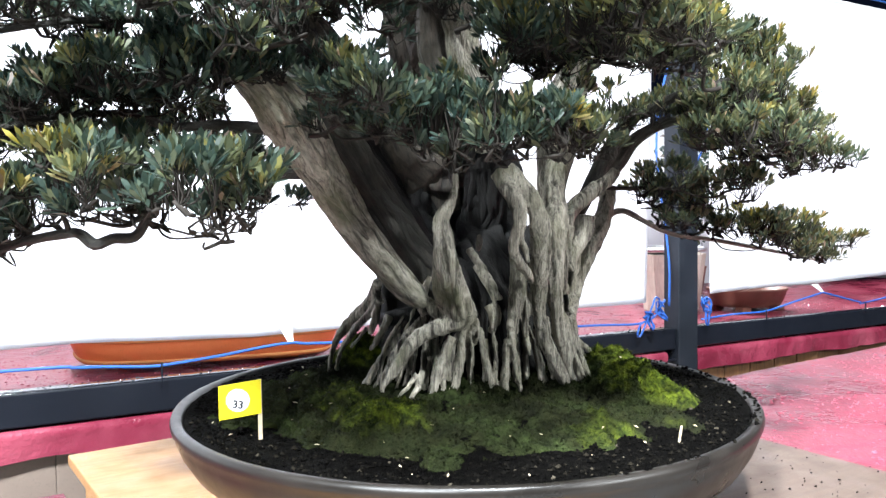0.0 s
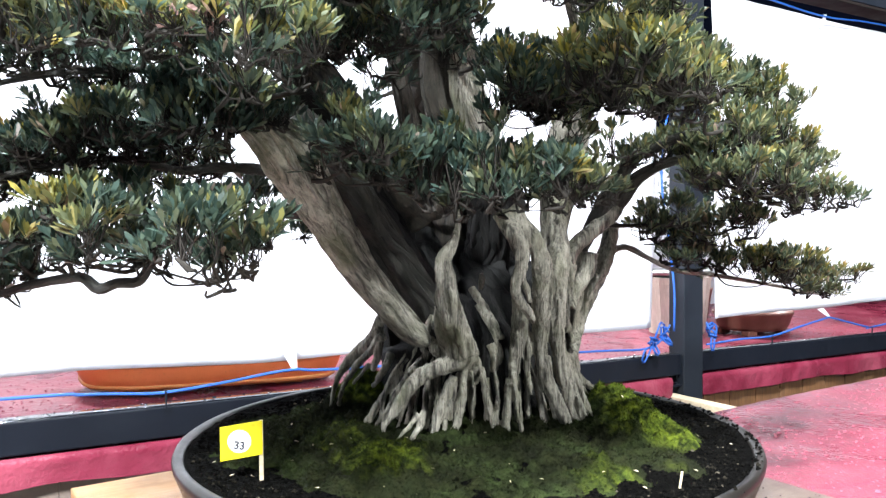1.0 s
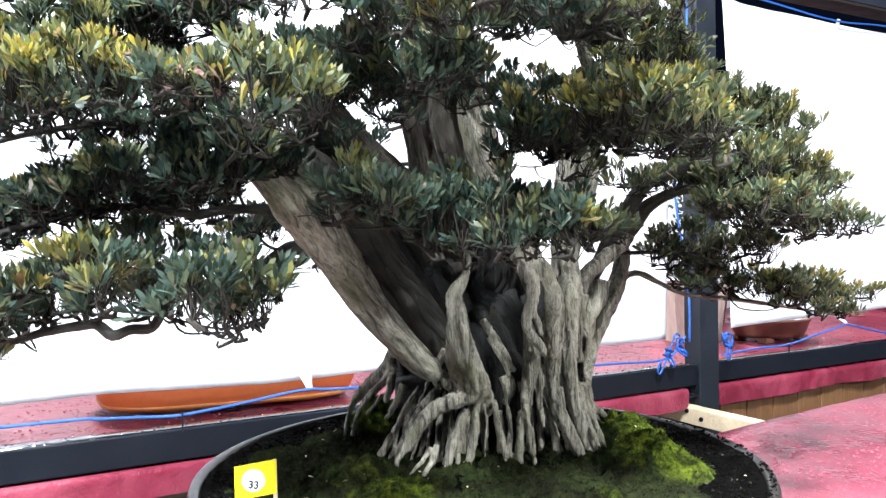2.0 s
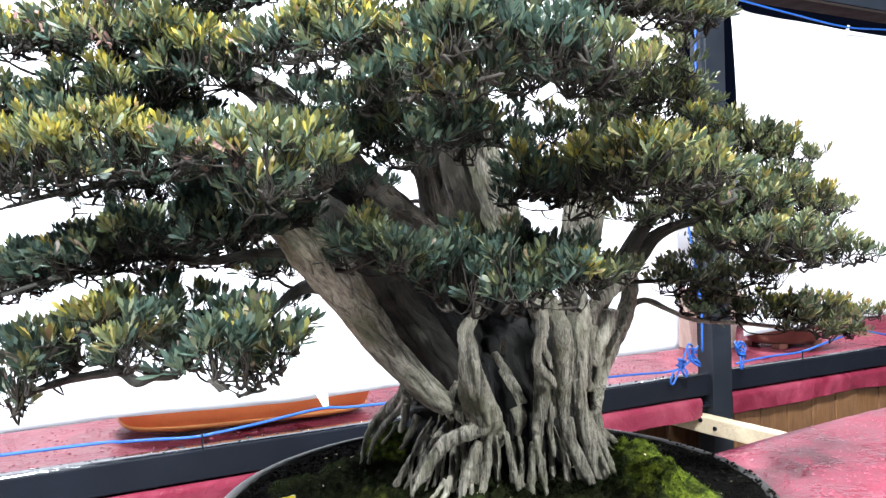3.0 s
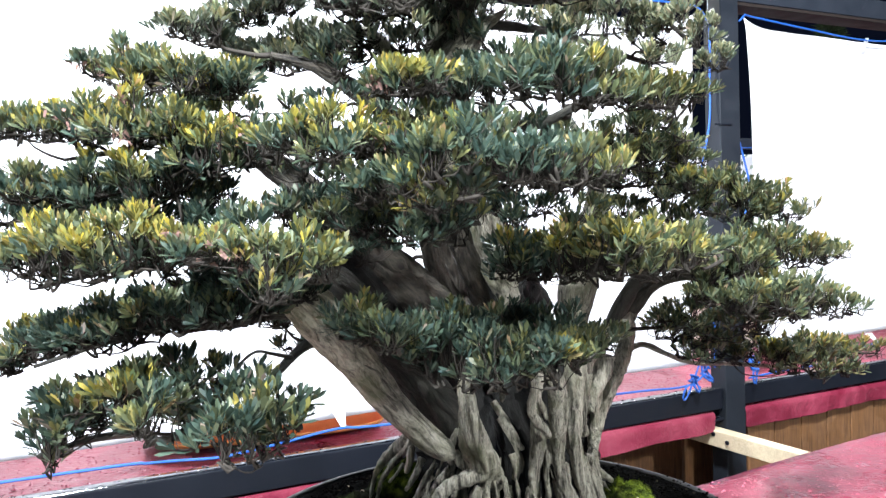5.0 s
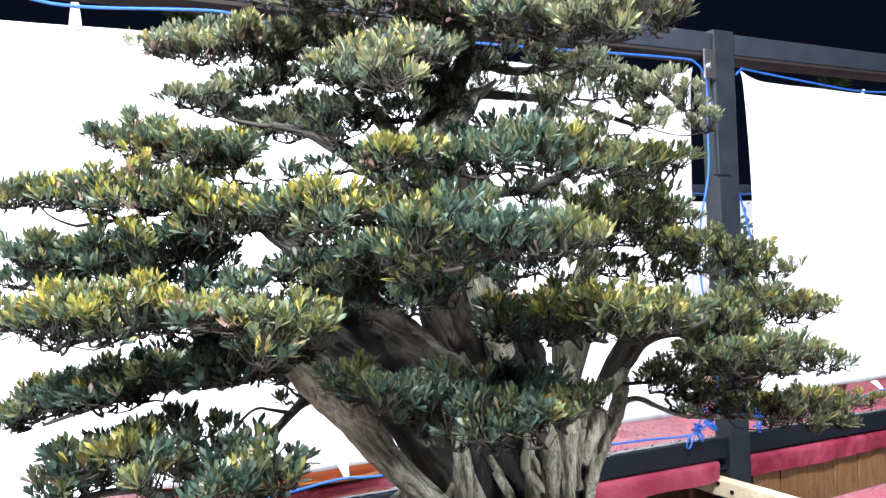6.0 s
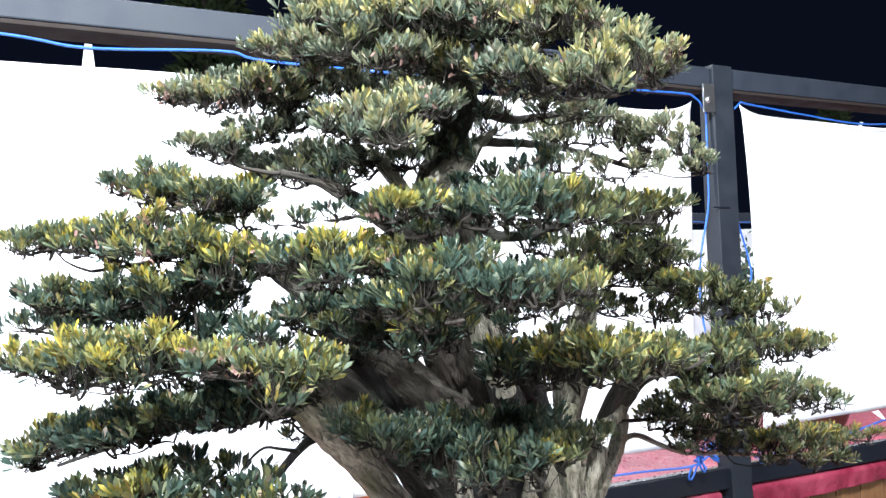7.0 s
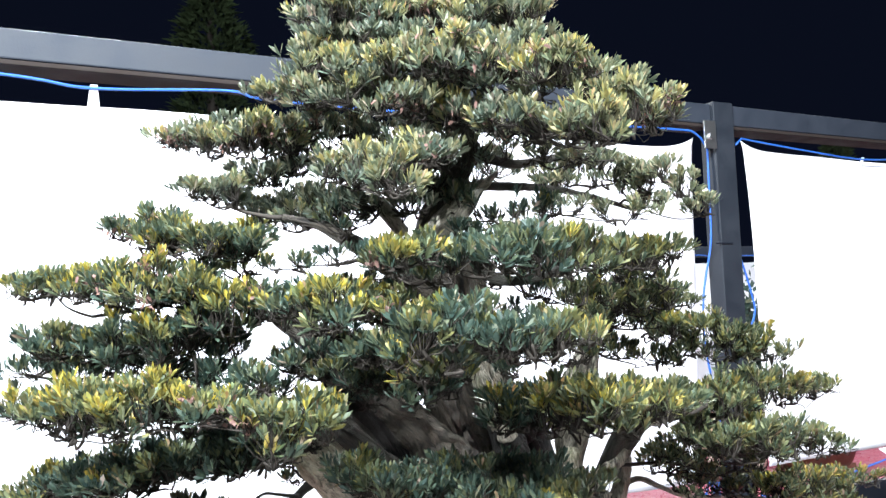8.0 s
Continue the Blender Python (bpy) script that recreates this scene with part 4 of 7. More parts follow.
limb("root", [(0.039, 1.085, 1.062, 0.0122), (0.012, 1.070, 1.055, 0.0127), (-0.015, 1.068, 1.046, 0.0106), (-0.037, 1.072, 1.033, 0.0099), (-0.055, 1.070, 1.011, 0.0085), (-0.069, 1.068, 0.990, 0.0071), (-0.078, 1.066, 0.977, 0.0042), (-0.082, 1.066, 0.968, 0.0018)])
limb("root", [(-0.024, 1.110, 1.059, 0.0059), (-0.037, 1.100, 1.047, 0.0065), (-0.053, 1.090, 1.028, 0.0061), (-0.066, 1.085, 1.008, 0.0054), (-0.078, 1.080, 0.989, 0.0036), (-0.083, 1.080, 0.982, 0.0014)])
limb("root", [(-0.037, 1.120, 1.074, 0.0026), (-0.046, 1.120, 1.050, 0.0022), (-0.056, 1.120, 1.031, 0.0015)])
limb("root", [(0.012, 1.075, 1.037, 0.0064), (0.002, 1.070, 1.015, 0.0071), (-0.006, 1.068, 0.993, 0.0071), (-0.013, 1.065, 0.971, 0.0056), (-0.017, 1.062, 0.953, 0.0028)])
limb("root", [(0.026, 1.075, 1.048, 0.0057), (0.024, 1.072, 1.018, 0.0060), (0.020, 1.070, 0.992, 0.0060), (0.013, 1.066, 0.966, 0.0053), (0.005, 1.060, 0.947, 0.0032)])
limb("root", [(0.004, 1.075, 0.995, 0.0036), (-0.001, 1.070, 0.973, 0.0043), (0.000, 1.068, 0.959, 0.0028)])
limb("root", [(-0.036, 1.060, 0.990, 0.0028), (-0.047, 1.050, 0.975, 0.0031), (-0.062, 1.045, 0.960, 0.0021)])
limb("root", [(-0.028, 1.062, 0.992, 0.0042), (-0.036, 1.052, 0.970, 0.0042), (-0.046, 1.045, 0.956, 0.0024)])
limb("root", [(0.036, 1.080, 1.040, 0.0021), (0.039, 1.078, 1.017, 0.0018), (0.037, 1.076, 0.994, 0.0014)])
limb("root", [(-0.018, 1.120, 1.026, 0.0096), (-0.023, 1.110, 0.997, 0.0081), (-0.027, 1.100, 0.967, 0.0058)])
limb("root", [(0.049, 1.090, 1.045, 0.0050), (0.054, 1.085, 1.019, 0.0050), (0.059, 1.080, 0.993, 0.0050), (0.063, 1.075, 0.971, 0.0039), (0.065, 1.070, 0.953, 0.0021)])
limb("root", [(0.068, 1.095, 1.037, 0.0036), (0.072, 1.090, 1.010, 0.0036), (0.070, 1.080, 0.981, 0.0036), (0.074, 1.073, 0.956, 0.0028), (0.075, 1.070, 0.940, 0.0018)])
limb("root", [(0.066, 1.110, 1.074, 0.0110), (0.072, 1.105, 1.055, 0.0088), (0.067, 1.100, 1.036, 0.0051)])
limb("root", [(0.088, 1.085, 1.030, 0.0057), (0.085, 1.080, 1.000, 0.0064), (0.082, 1.075, 0.978, 0.0064), (0.083, 1.070, 0.957, 0.0057), (0.083, 1.065, 0.939, 0.0035)])
limb("root", [(0.092, 1.080, 1.039, 0.0043), (0.095, 1.075, 1.013, 0.0043), (0.096, 1.070, 0.987, 0.0032), (0.102, 1.065, 0.965, 0.0028), (0.108, 1.060, 0.952, 0.0014)])
limb("root", [(0.091, 1.090, 1.022, 0.0029), (0.102, 1.085, 0.999, 0.0025), (0.101, 1.080, 0.969, 0.0018)])
limb("root", [(0.110, 1.100, 1.105, 0.0065), (0.115, 1.100, 1.070, 0.0058), (0.113, 1.100, 1.043, 0.0051), (0.115, 1.090, 1.021, 0.0036), (0.117, 1.085, 1.007, 0.0018)])
limb("root", [(0.105, 1.055, 1.187, 0.0055), (0.104, 1.060, 1.168, 0.0049), (0.110, 1.065, 1.150, 0.0049), (0.114, 1.070, 1.134, 0.0028)])
limb("root", [(0.166, 1.105, 0.971, 0.0037), (0.181, 1.100, 0.952, 0.0033), (0.197, 1.095, 0.941, 0.0018)])
limb("root", [(0.183, 1.165, 1.179, 0.0099), (0.179, 1.165, 1.147, 0.0092), (0.174, 1.160, 1.115, 0.0084), (0.179, 1.170, 1.081, 0.0069)])
limb("root", [(0.212, 1.260, 1.141, 0.0099), (0.208, 1.260, 1.106, 0.0083), (0.200, 1.250, 1.072, 0.0066), (0.195, 1.240, 1.038, 0.0057)])
limb("root", [(0.188, 1.200, 1.044, 0.0079), (0.192, 1.190, 1.011, 0.0087), (0.197, 1.170, 0.981, 0.0085), (0.208, 1.150, 0.956, 0.0061), (0.218, 1.140, 0.934, 0.0030)])
limb("root", [(0.206, 1.240, 1.003, 0.0066), (0.230, 1.240, 0.983, 0.0041), (0.244, 1.235, 0.968, 0.0033), (0.251, 1.230, 0.955, 0.0016)])
limb("root", [(0.209, 1.220, 0.989, 0.0032), (0.221, 1.215, 0.976, 0.0024), (0.228, 1.210, 0.969, 0.0014)])
limb("root", [(-0.091, 1.200, 1.073, 0.0079), (-0.111, 1.210, 1.047, 0.0072), (-0.129, 1.220, 1.029, 0.0060), (-0.143, 1.230, 1.010, 0.0053), (-0.154, 1.230, 0.991, 0.0032)])
limb("root", [(-0.093, 1.170, 1.069, 0.0062), (-0.098, 1.170, 1.044, 0.0062), (-0.104, 1.170, 1.026, 0.0039)])
limb("root", [(-0.076, 1.160, 1.053, 0.0069), (-0.084, 1.150, 1.035, 0.0064), (-0.096, 1.145, 1.017, 0.0045), (-0.103, 1.140, 1.008, 0.0023)])
limb("root", [(-0.111, 1.200, 1.032, 0.0036), (-0.124, 1.200, 1.015, 0.0032), (-0.136, 1.200, 1.002, 0.0020)])
limb("root", [(-0.063, 1.150, 1.030, 0.0053), (-0.071, 1.140, 1.008, 0.0045), (-0.075, 1.135, 0.993, 0.0022)])
limb("root", [(0.038, 1.120, 1.151, 0.0066), (0.053, 1.110, 1.128, 0.0058), (0.067, 1.100, 1.106, 0.0051), (0.079, 1.100, 1.082, 0.0036)])
limb("root", [(0.045, 1.110, 1.128, 0.0044), (0.060, 1.100, 1.102, 0.0036), (0.073, 1.100, 1.075, 0.0029)])
limb("root", [(0.053, 1.130, 1.170, 0.0030), (0.053, 1.125, 1.159, 0.0059), (0.051, 1.130, 1.149, 0.0030)])
limb("root", [(0.143, 1.120, 1.055, 0.0052), (0.148, 1.118, 1.024, 0.0044), (0.162, 1.115, 0.992, 0.0033), (0.169, 1.110, 0.969, 0.0018)])
limb("root", [(0.127, 1.120, 1.024, 0.0044), (0.134, 1.115, 0.993, 0.0033), (0.139, 1.110, 0.970, 0.0018)])
limb("root", [(0.059, 1.100, 1.028, 0.0033), (0.064, 1.095, 0.998, 0.0029), (0.061, 1.090, 0.976, 0.0014)])
rng = random.Random(77)
for k in range(40):  # the many thin roots between the stout ones
    u = -0.075 + 0.0065 * k + rng.uniform(-0.004, 0.004)
    y = 1.092 + 0.30 * max(0.0, u - 0.06) + 0.5 * max(0.0, -u) + rng.uniform(-0.006, 0.014)
    top, r = rng.uniform(1.01, 1.085), rng.uniform(0.0022, 0.0048)
    lean = 0.35 * (u - 0.07) + rng.uniform(-0.012, 0.012)
    limb("root", [(u * 0.92 + 0.008, y + 0.016, top, 0.6 * r), (u + 0.3 * lean + rng.uniform(-0.003, 0.003), y + 0.006, 0.6 * top + 0.376, r), (u + 0.65 * lean + rng.uniform(-0.004, 0.004), y, 0.25 * top + 0.705, r), (u + lean, y - 0.004, 0.938, 0.8 * r)])
# near-black fillers behind the roots, so the gaps read as deep shade
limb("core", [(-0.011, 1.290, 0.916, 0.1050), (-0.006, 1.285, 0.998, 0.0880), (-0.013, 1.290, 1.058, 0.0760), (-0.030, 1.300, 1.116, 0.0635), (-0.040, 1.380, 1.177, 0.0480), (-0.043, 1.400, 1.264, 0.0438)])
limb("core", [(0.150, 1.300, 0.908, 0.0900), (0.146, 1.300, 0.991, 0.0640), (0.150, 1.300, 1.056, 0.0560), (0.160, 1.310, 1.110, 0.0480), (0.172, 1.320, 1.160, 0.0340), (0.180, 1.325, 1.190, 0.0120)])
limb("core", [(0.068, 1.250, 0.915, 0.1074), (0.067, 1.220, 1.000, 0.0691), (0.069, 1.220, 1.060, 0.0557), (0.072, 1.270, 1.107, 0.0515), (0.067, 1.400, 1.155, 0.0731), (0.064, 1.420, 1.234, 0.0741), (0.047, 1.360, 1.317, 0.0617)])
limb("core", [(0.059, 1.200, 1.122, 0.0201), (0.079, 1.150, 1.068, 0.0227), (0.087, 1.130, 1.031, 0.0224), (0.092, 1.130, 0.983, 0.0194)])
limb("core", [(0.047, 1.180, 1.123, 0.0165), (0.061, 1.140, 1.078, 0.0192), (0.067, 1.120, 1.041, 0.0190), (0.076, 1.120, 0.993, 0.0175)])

trunk = piece("trunk", tubes_mesh("trunk", TRUNK, BARK_TRUNK), tree, "pale fused trunk of many grown-together roots")
trunk.matrix_parent_inverse = tree.matrix_world.inverted()
fuse = trunk.modifiers.new("fuse", "REMESH")
fuse.mode, fuse.voxel_size, fuse.use_smooth_shade = "VOXEL", 0.0015, True
ease = trunk.modifiers.new("ease", "SMOOTH")
ease.factor, ease.iterations = 0.5, 2
grain = bpy.data.textures.new("bark_relief", "CLOUDS")
grain.noise_scale, grain.noise_depth = 0.011, 4
relief = trunk.modifiers.new("relief", "DISPLACE")
relief.texture, relief.strength, relief.mid_level = grain, 0.0050, 0.5

# the leaf pads: each a flat cloud of upright rosettes over its own twigs
LEAF_SHAPE = np.array([(0, 0, 0), (-0.090, 0.36, 0.03), (0.090, 0.36, 0.03), (-0.140, 0.74, 0.03), (0.140, 0.74, 0.03), (0, 1.0, 0.02)])
LEAF_FACES = ((0, 2, 1), (1, 2, 4, 3), (3, 4, 5))
PADS = [0]
PAD_LIST = []


def pad(x, y, z, rx, ry, rz, young, full=1.0):
    """Note down a leaf pad round x, y, z, with half sizes; young: share of yellow new growth; full: how close its shoots stand."""
    PAD_LIST.append((x, y, z, rx, ry, rz, young, full))


def withered_flowers(rng, base, parent):
    """A few clumps of small curled dry petals among the leaves."""
    verts, faces = [], []
    for b in base[rng.choice(len(base), min(len(base), 5), replace=False)]:
        for _ in range(int(rng.integers(6, 14))):
            c = b + rng.normal(0, 0.006, 3) + (0, 0, 0.004)
            d, s = unit(rng.normal(0, 1, 3)) * 0.0045, unit(rng.normal(0, 1, 3)) * 0.0016
            n = len(verts)
            verts += [tuple(c - d - s), tuple(c - d + s), tuple(c + s * 1.4 + (0, 0, 0.0015)), tuple(c - s * 1.4 + (0, 0, 0.0015)), tuple(c + d)]
            faces += [(n, n + 1, n + 2, n + 3), (n + 3, n + 2, n + 4)]
    tagged(piece("withered_bloom", mesh_of("withered_bloom", verts, faces, DRIED), parent), "withered pinkish brown flowers", kind="stuff")


def grow(x, y, z, rx, ry, rz, young, full, best):
    """Build a noted pad on its bough, which springs from the node best."""
    PADS[0] += 1
    rng = np.random.default_rng(1000 + PADS[0])
    centre = np.array((x, y, z))
    low, high = z - rz + 0.005, max(z + rz - 0.019, z - rz + 0.010)
    lo = np.array((x, y, low - 0.004))
    root = np.array(best[:3])
    count = int(rx * ry * math.pi / 0.0092**2 * full * (0.6 + (high - low) / 0.045)) + 6
    tufts = max(4, count // 4)
    mine = rng.integers(0, tufts, count)
    ang, rad = rng.uniform(0, 2 * np.pi, tufts)[mine], np.sqrt(rng.uniform(0, 1, tufts))[mine]
    ph, k = rng.uniform(0, 6.3, 3), rng.integers(2, 6, 3)
    edge = 1.06 + 0.16 * np.sin(k[0] * ang + ph[0]) + 0.14 * np.sin(k[1] * ang + ph[1])
    off = rng.normal(0, 1, (count, 2))
    px, py = rad * edge * np.cos(ang) + off[:, 0] * 0.0055 / rx, rad * edge * np.sin(ang) + off[:, 1] * 0.0055 / ry
    dome = 0.45 + 0.55 * np.sqrt(np.clip(1 - (rad * 0.95) ** 2, 0, 1))
    lift = np.clip(dome * rng.uniform(0, 1, tufts)[mine] ** 0.8 + 0.07 * rng.normal(0, 1, count), -0.1, 1.05)
    lean = rng.normal(0, 0.20, (tufts, 2))[mine]
    base = np.stack([x + px * rx, y + py * ry, low + (high - low) * lift + rng.normal(0, 0.0035, tufts)[mine]], -1)
    aim = unit(np.stack([0.34 * px + lean[:, 0] + 0.14 * off[:, 0], 0.34 * py - 0.10 + lean[:, 1] + 0.14 * off[:, 1], 0.75 + 0.6 * lift + rng.normal(0, 0.2, count)], -1))
    # twigs
    hubs_n = max(4, int(count / 11))
    hubs = base[rng.choice(count, hubs_n, replace=False)] * 1.0
    hubs[:, 2] = low - 0.003 + (high - low) * rng.uniform(-0.05, 0.3, hubs_n)
    hubs[:, :2] = centre[:2] + (hubs[:, :2] - centre[:2]) * 0.75
    tubes = []
    reach = np.linalg.norm(lo - root)
    thick = min(best[3] * 0.75, 0.0022 + 0.018 * reach)
    w = rng.normal(0, 0.05 * reach + 0.002, (2, 3))
    p1 = root + 0.30 * (lo - root) + w[0] + (0, 0, -0.04 * reach)
    p2 = root + 0.68 * (lo - root) + w[1] * 0.8 + (0, 0, -0.06 * reach)
    flat = (lo - root) * (1, 1, 0)
    far = lo + flat / (np.linalg.norm(flat) + 1e-6) * rx * 0.7
    bough = [(*root, thick), (*p1, thick * 0.85), (*p2, thick * 0.7), (*lo, thick * 0.55), (*far, 0.0012)]
    tubes.append(tube(bough, 7, 0.008, 0.12, 0.16, PADS[0]))
    line = smooth_path(bough, 0.02)
    for q in line[2:]:
        NODES.append(tuple(q))
    main = line[len(line) // 2 :, :3]
    for h in hubs:
        m = main[np.argmin(np.linalg.norm(main - h, axis=1))]
        c = 0.5 * (m + h) + rng.normal(0, 0.006, 3)
        tubes.append(tube([(*m, 0.0020), (*c, 0.0016), (*h, 0.0011)], 4, 0.014, 0, 0.1, 1, False))
    near = np.argmin(np.linalg.norm(base[:, None] - hubs[None], axis=2), axis=1)
    for b, a, i in zip(base, aim, near):
        h = hubs[i]
        c = 0.5 * (h + b) + rng.normal(0, 0.004, 3) - a * 0.003
        tubes.append(tube([(*h, 0.0010), (*c, 0.0008), (*(b + a * 0.004), 0.0005)], 3, 0.02, 0, 0, 1, False))
    # leaves
    per = rng.integers(6, 11, count)
    which = np.repeat(np.arange(count), per)
    n = len(which)
    ax = aim[which]
    order = np.concatenate([np.arange(p) / p for p in per])
    spin = order * 2 * np.pi * 2.618 + rng.uniform(0, 6.3, count)[which]
    e1 = unit(np.cross(ax, np.array((0.31, 0.87, 0.12))))
    e2 = np.cross(ax, e1)
    out = np.cos(spin)[:, None] * e1 + np.sin(spin)[:, None] * e2
    open_ = np.radians(rng.uniform(5, 22, n) + 30 * (1 - order) ** 1.6)
    along = unit(ax * np.cos(open_)[:, None] + out * np.sin(open_)[:, None])
    across = unit(np.cross(along, ax * np.sin(open_)[:, None] - out * np.cos(open_)[:, None]))
    up = np.cross(across, along)
    size = rng.uniform(0.0140, 0.0212, n) * (1.3 if x < -0.14 and z < 1.30 else 1.0) * (0.75 + 0.25 * (1 - order))
    fat = rng.uniform(0.78, 1.10, n)
    curl = rng.uniform(-0.10, 0.22, n)
    s = LEAF_SHAPE[None]
    lx, ly, lz = s[..., 0] * fat[:, None], s[..., 1], s[..., 2] + curl[:, None] * s[..., 1] ** 2
    foot = base[which] + ax * (0.011 * order)[:, None]
    v = foot[:, None] + size[:, None, None] * (lx[..., None] * across[:, None] + ly[..., None] * along[:, None] - lz[..., None] * up[:, None])
    verts = v.reshape(-1, 3)
    faces = []
    for f in LEAF_FACES:
        faces.append((np.arange(n)[:, None] * 6 + np.array(f)[None]).tolist())
    allf = [g for fs in faces for g in fs]
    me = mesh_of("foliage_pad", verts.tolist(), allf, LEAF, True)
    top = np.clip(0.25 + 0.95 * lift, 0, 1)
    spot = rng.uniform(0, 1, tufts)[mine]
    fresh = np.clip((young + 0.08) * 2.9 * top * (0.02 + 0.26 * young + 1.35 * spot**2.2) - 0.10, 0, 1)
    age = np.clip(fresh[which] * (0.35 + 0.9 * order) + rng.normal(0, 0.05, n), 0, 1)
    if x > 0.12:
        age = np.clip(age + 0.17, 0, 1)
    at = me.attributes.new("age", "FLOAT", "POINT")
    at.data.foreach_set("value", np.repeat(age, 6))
    # leaves in pads above 1.66 m mixed paler, most towards each pad's top
    crown_pale = (0.55 if z > 1.66 else 0.0) * (0.4 + 0.6 * top[which]) * rng.uniform(0.3, 1.0, n)
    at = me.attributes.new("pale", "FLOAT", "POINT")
    at.data.foreach_set("value", np.repeat(crown_pale, 6))
    ob = tagged(piece("foliage_pad", me, tree), "flat tier of small leathery leaves with yellow tips", kind="stuff")
    ob.matrix_parent_inverse = tree.matrix_world.inverted()
    piece("bough", tubes_mesh("bough", tubes, TWIG), ob)
    if rng.random() < (0.6 if z > 1.75 else 0.28) and young > 0.3:
        withered_flowers(rng, base, ob)


pad(-0.411, 1.000, 1.782, 0.023, 0.030, 0.014, 0.36)
pad(-0.373, 1.000, 1.783, 0.024, 0.031, 0.023, 0.36)
pad(-0.325, 0.980, 1.778, 0.026, 0.034, 0.030, 0.36)
pad(-0.274, 0.960, 1.775, 0.028, 0.036, 0.038, 0.36)
pad(-0.235, 0.990, 1.775, 0.030, 0.039, 0.031, 0.36)
pad(-0.201, 1.000, 1.796, 0.030, 0.039, 0.017, 0.36, 0.35)
pad(-0.166, 1.070, 1.808, 0.032, 0.041, 0.026, 0.36, 0.35)
pad(-0.126, 0.820, 1.699, 0.021, 0.030, 0.025, 0.47)
pad(-0.082, 0.760, 1.685, 0.022, 0.030, 0.032, 0.47)
pad(-0.034, 0.680, 1.667, 0.021, 0.030, 0.034, 0.47)
pad(-0.004, 0.710, 1.693, 0.020, 0.030, 0.023, 0.47)
pad(-0.345, 0.950, 1.695, 0.024, 0.031, 0.018, 0.18)
pad(-0.306, 0.950, 1.694, 0.024, 0.031, 0.028, 0.18)
pad(-0.265, 1.000, 1.723, 0.025, 0.033, 0.022, 0.29)
pad(-0.224, 1.000, 1.731, 0.025, 0.033, 0.015, 0.29)
pad(-0.296, 1.100, 1.686, 0.025, 0.032, 0.027, 0.14, 0.65)
pad(-0.256, 1.100, 1.692, 0.026, 0.034, 0.031, 0.14, 0.65)
pad(-0.194, 1.020, 1.682, 0.025, 0.033, 0.033, 0.14, 0.65)
pad(-0.145, 0.980, 1.676, 0.024, 0.032, 0.030, 0.14, 0.65)
pad(-0.426, 0.880, 1.635, 0.020, 0.030, 0.014, 0.50)
pad(-0.385, 0.865, 1.633, 0.022, 0.030, 0.034, 0.50)
pad(-0.341, 0.855, 1.626, 0.024, 0.032, 0.033, 0.50)
pad(-0.299, 0.850, 1.618, 0.025, 0.033, 0.028, 0.50)
pad(-0.263, 0.870, 1.616, 0.027, 0.035, 0.033, 0.50)
pad(-0.532, 0.830, 1.563, 0.021, 0.030, 0.018, 0.50)
pad(-0.495, 0.825, 1.568, 0.023, 0.030, 0.021, 0.50)
pad(-0.447, 0.816, 1.564, 0.026, 0.033, 0.026, 0.50)
pad(-0.401, 0.810, 1.564, 0.025, 0.033, 0.034, 0.50)
pad(-0.353, 0.795, 1.564, 0.025, 0.033, 0.040, 0.50)
pad(-0.308, 0.785, 1.561, 0.025, 0.032, 0.030, 0.50)
pad(-0.292, 0.785, 1.528, 0.021, 0.030, 0.031, 0.40)
pad(-0.259, 0.785, 1.526, 0.022, 0.030, 0.038, 0.40)
pad(-0.232, 0.820, 1.534, 0.023, 0.030, 0.033, 0.40)
pad(-0.173, 0.730, 1.529, 0.017, 0.030, 0.023, 0.54)
pad(-0.140, 0.710, 1.528, 0.018, 0.030, 0.031, 0.54)
pad(-0.105, 0.690, 1.527, 0.016, 0.030, 0.033, 0.54)
pad(-0.084, 0.700, 1.525, 0.015, 0.030, 0.021, 0.54)
pad(-0.479, 0.805, 1.492, 0.028, 0.036, 0.024, 0.22)
pad(-0.436, 0.810, 1.487, 0.028, 0.036, 0.025, 0.22)
pad(-0.390, 0.810, 1.495, 0.026, 0.034, 0.036, 0.22)
pad(-0.342, 0.790, 1.495, 0.024, 0.031, 0.037, 0.22)
pad(-0.306, 0.800, 1.494, 0.024, 0.031, 0.027, 0.22)
pad(-0.312, 0.920, 1.483, 0.026, 0.034, 0.030, 0.22)
pad(-0.539, 0.860, 1.462, 0.032, 0.041, 0.019, 0.07, 0.70)
pad(-0.476, 0.840, 1.454, 0.033, 0.043, 0.019, 0.07, 0.70)
pad(-0.417, 0.840, 1.457, 0.035, 0.046, 0.017, 0.07, 0.70)
pad(-0.355, 0.830, 1.453, 0.033, 0.044, 0.018, 0.07, 0.70)
pad(-0.302, 0.830, 1.453, 0.030, 0.039, 0.024, 0.07, 0.70)
pad(-0.240, 0.780, 1.447, 0.021, 0.030, 0.024, 0.07, 0.70)
pad(-0.202, 0.740, 1.443, 0.016, 0.030, 0.018, 0.07, 0.70)
pad(-0.478, 0.730, 1.427, 0.020, 0.030, 0.027, 0.65)
pad(-0.431, 0.705, 1.423, 0.020, 0.030, 0.032, 0.65)
pad(-0.383, 0.680, 1.424, 0.021, 0.030, 0.038, 0.65)
pad(-0.339, 0.663, 1.426, 0.021, 0.030, 0.040, 0.65)
pad(-0.304, 0.662, 1.430, 0.020, 0.030, 0.033, 0.65)
pad(-0.282, 0.685, 1.423, 0.020, 0.030, 0.028, 0.65)
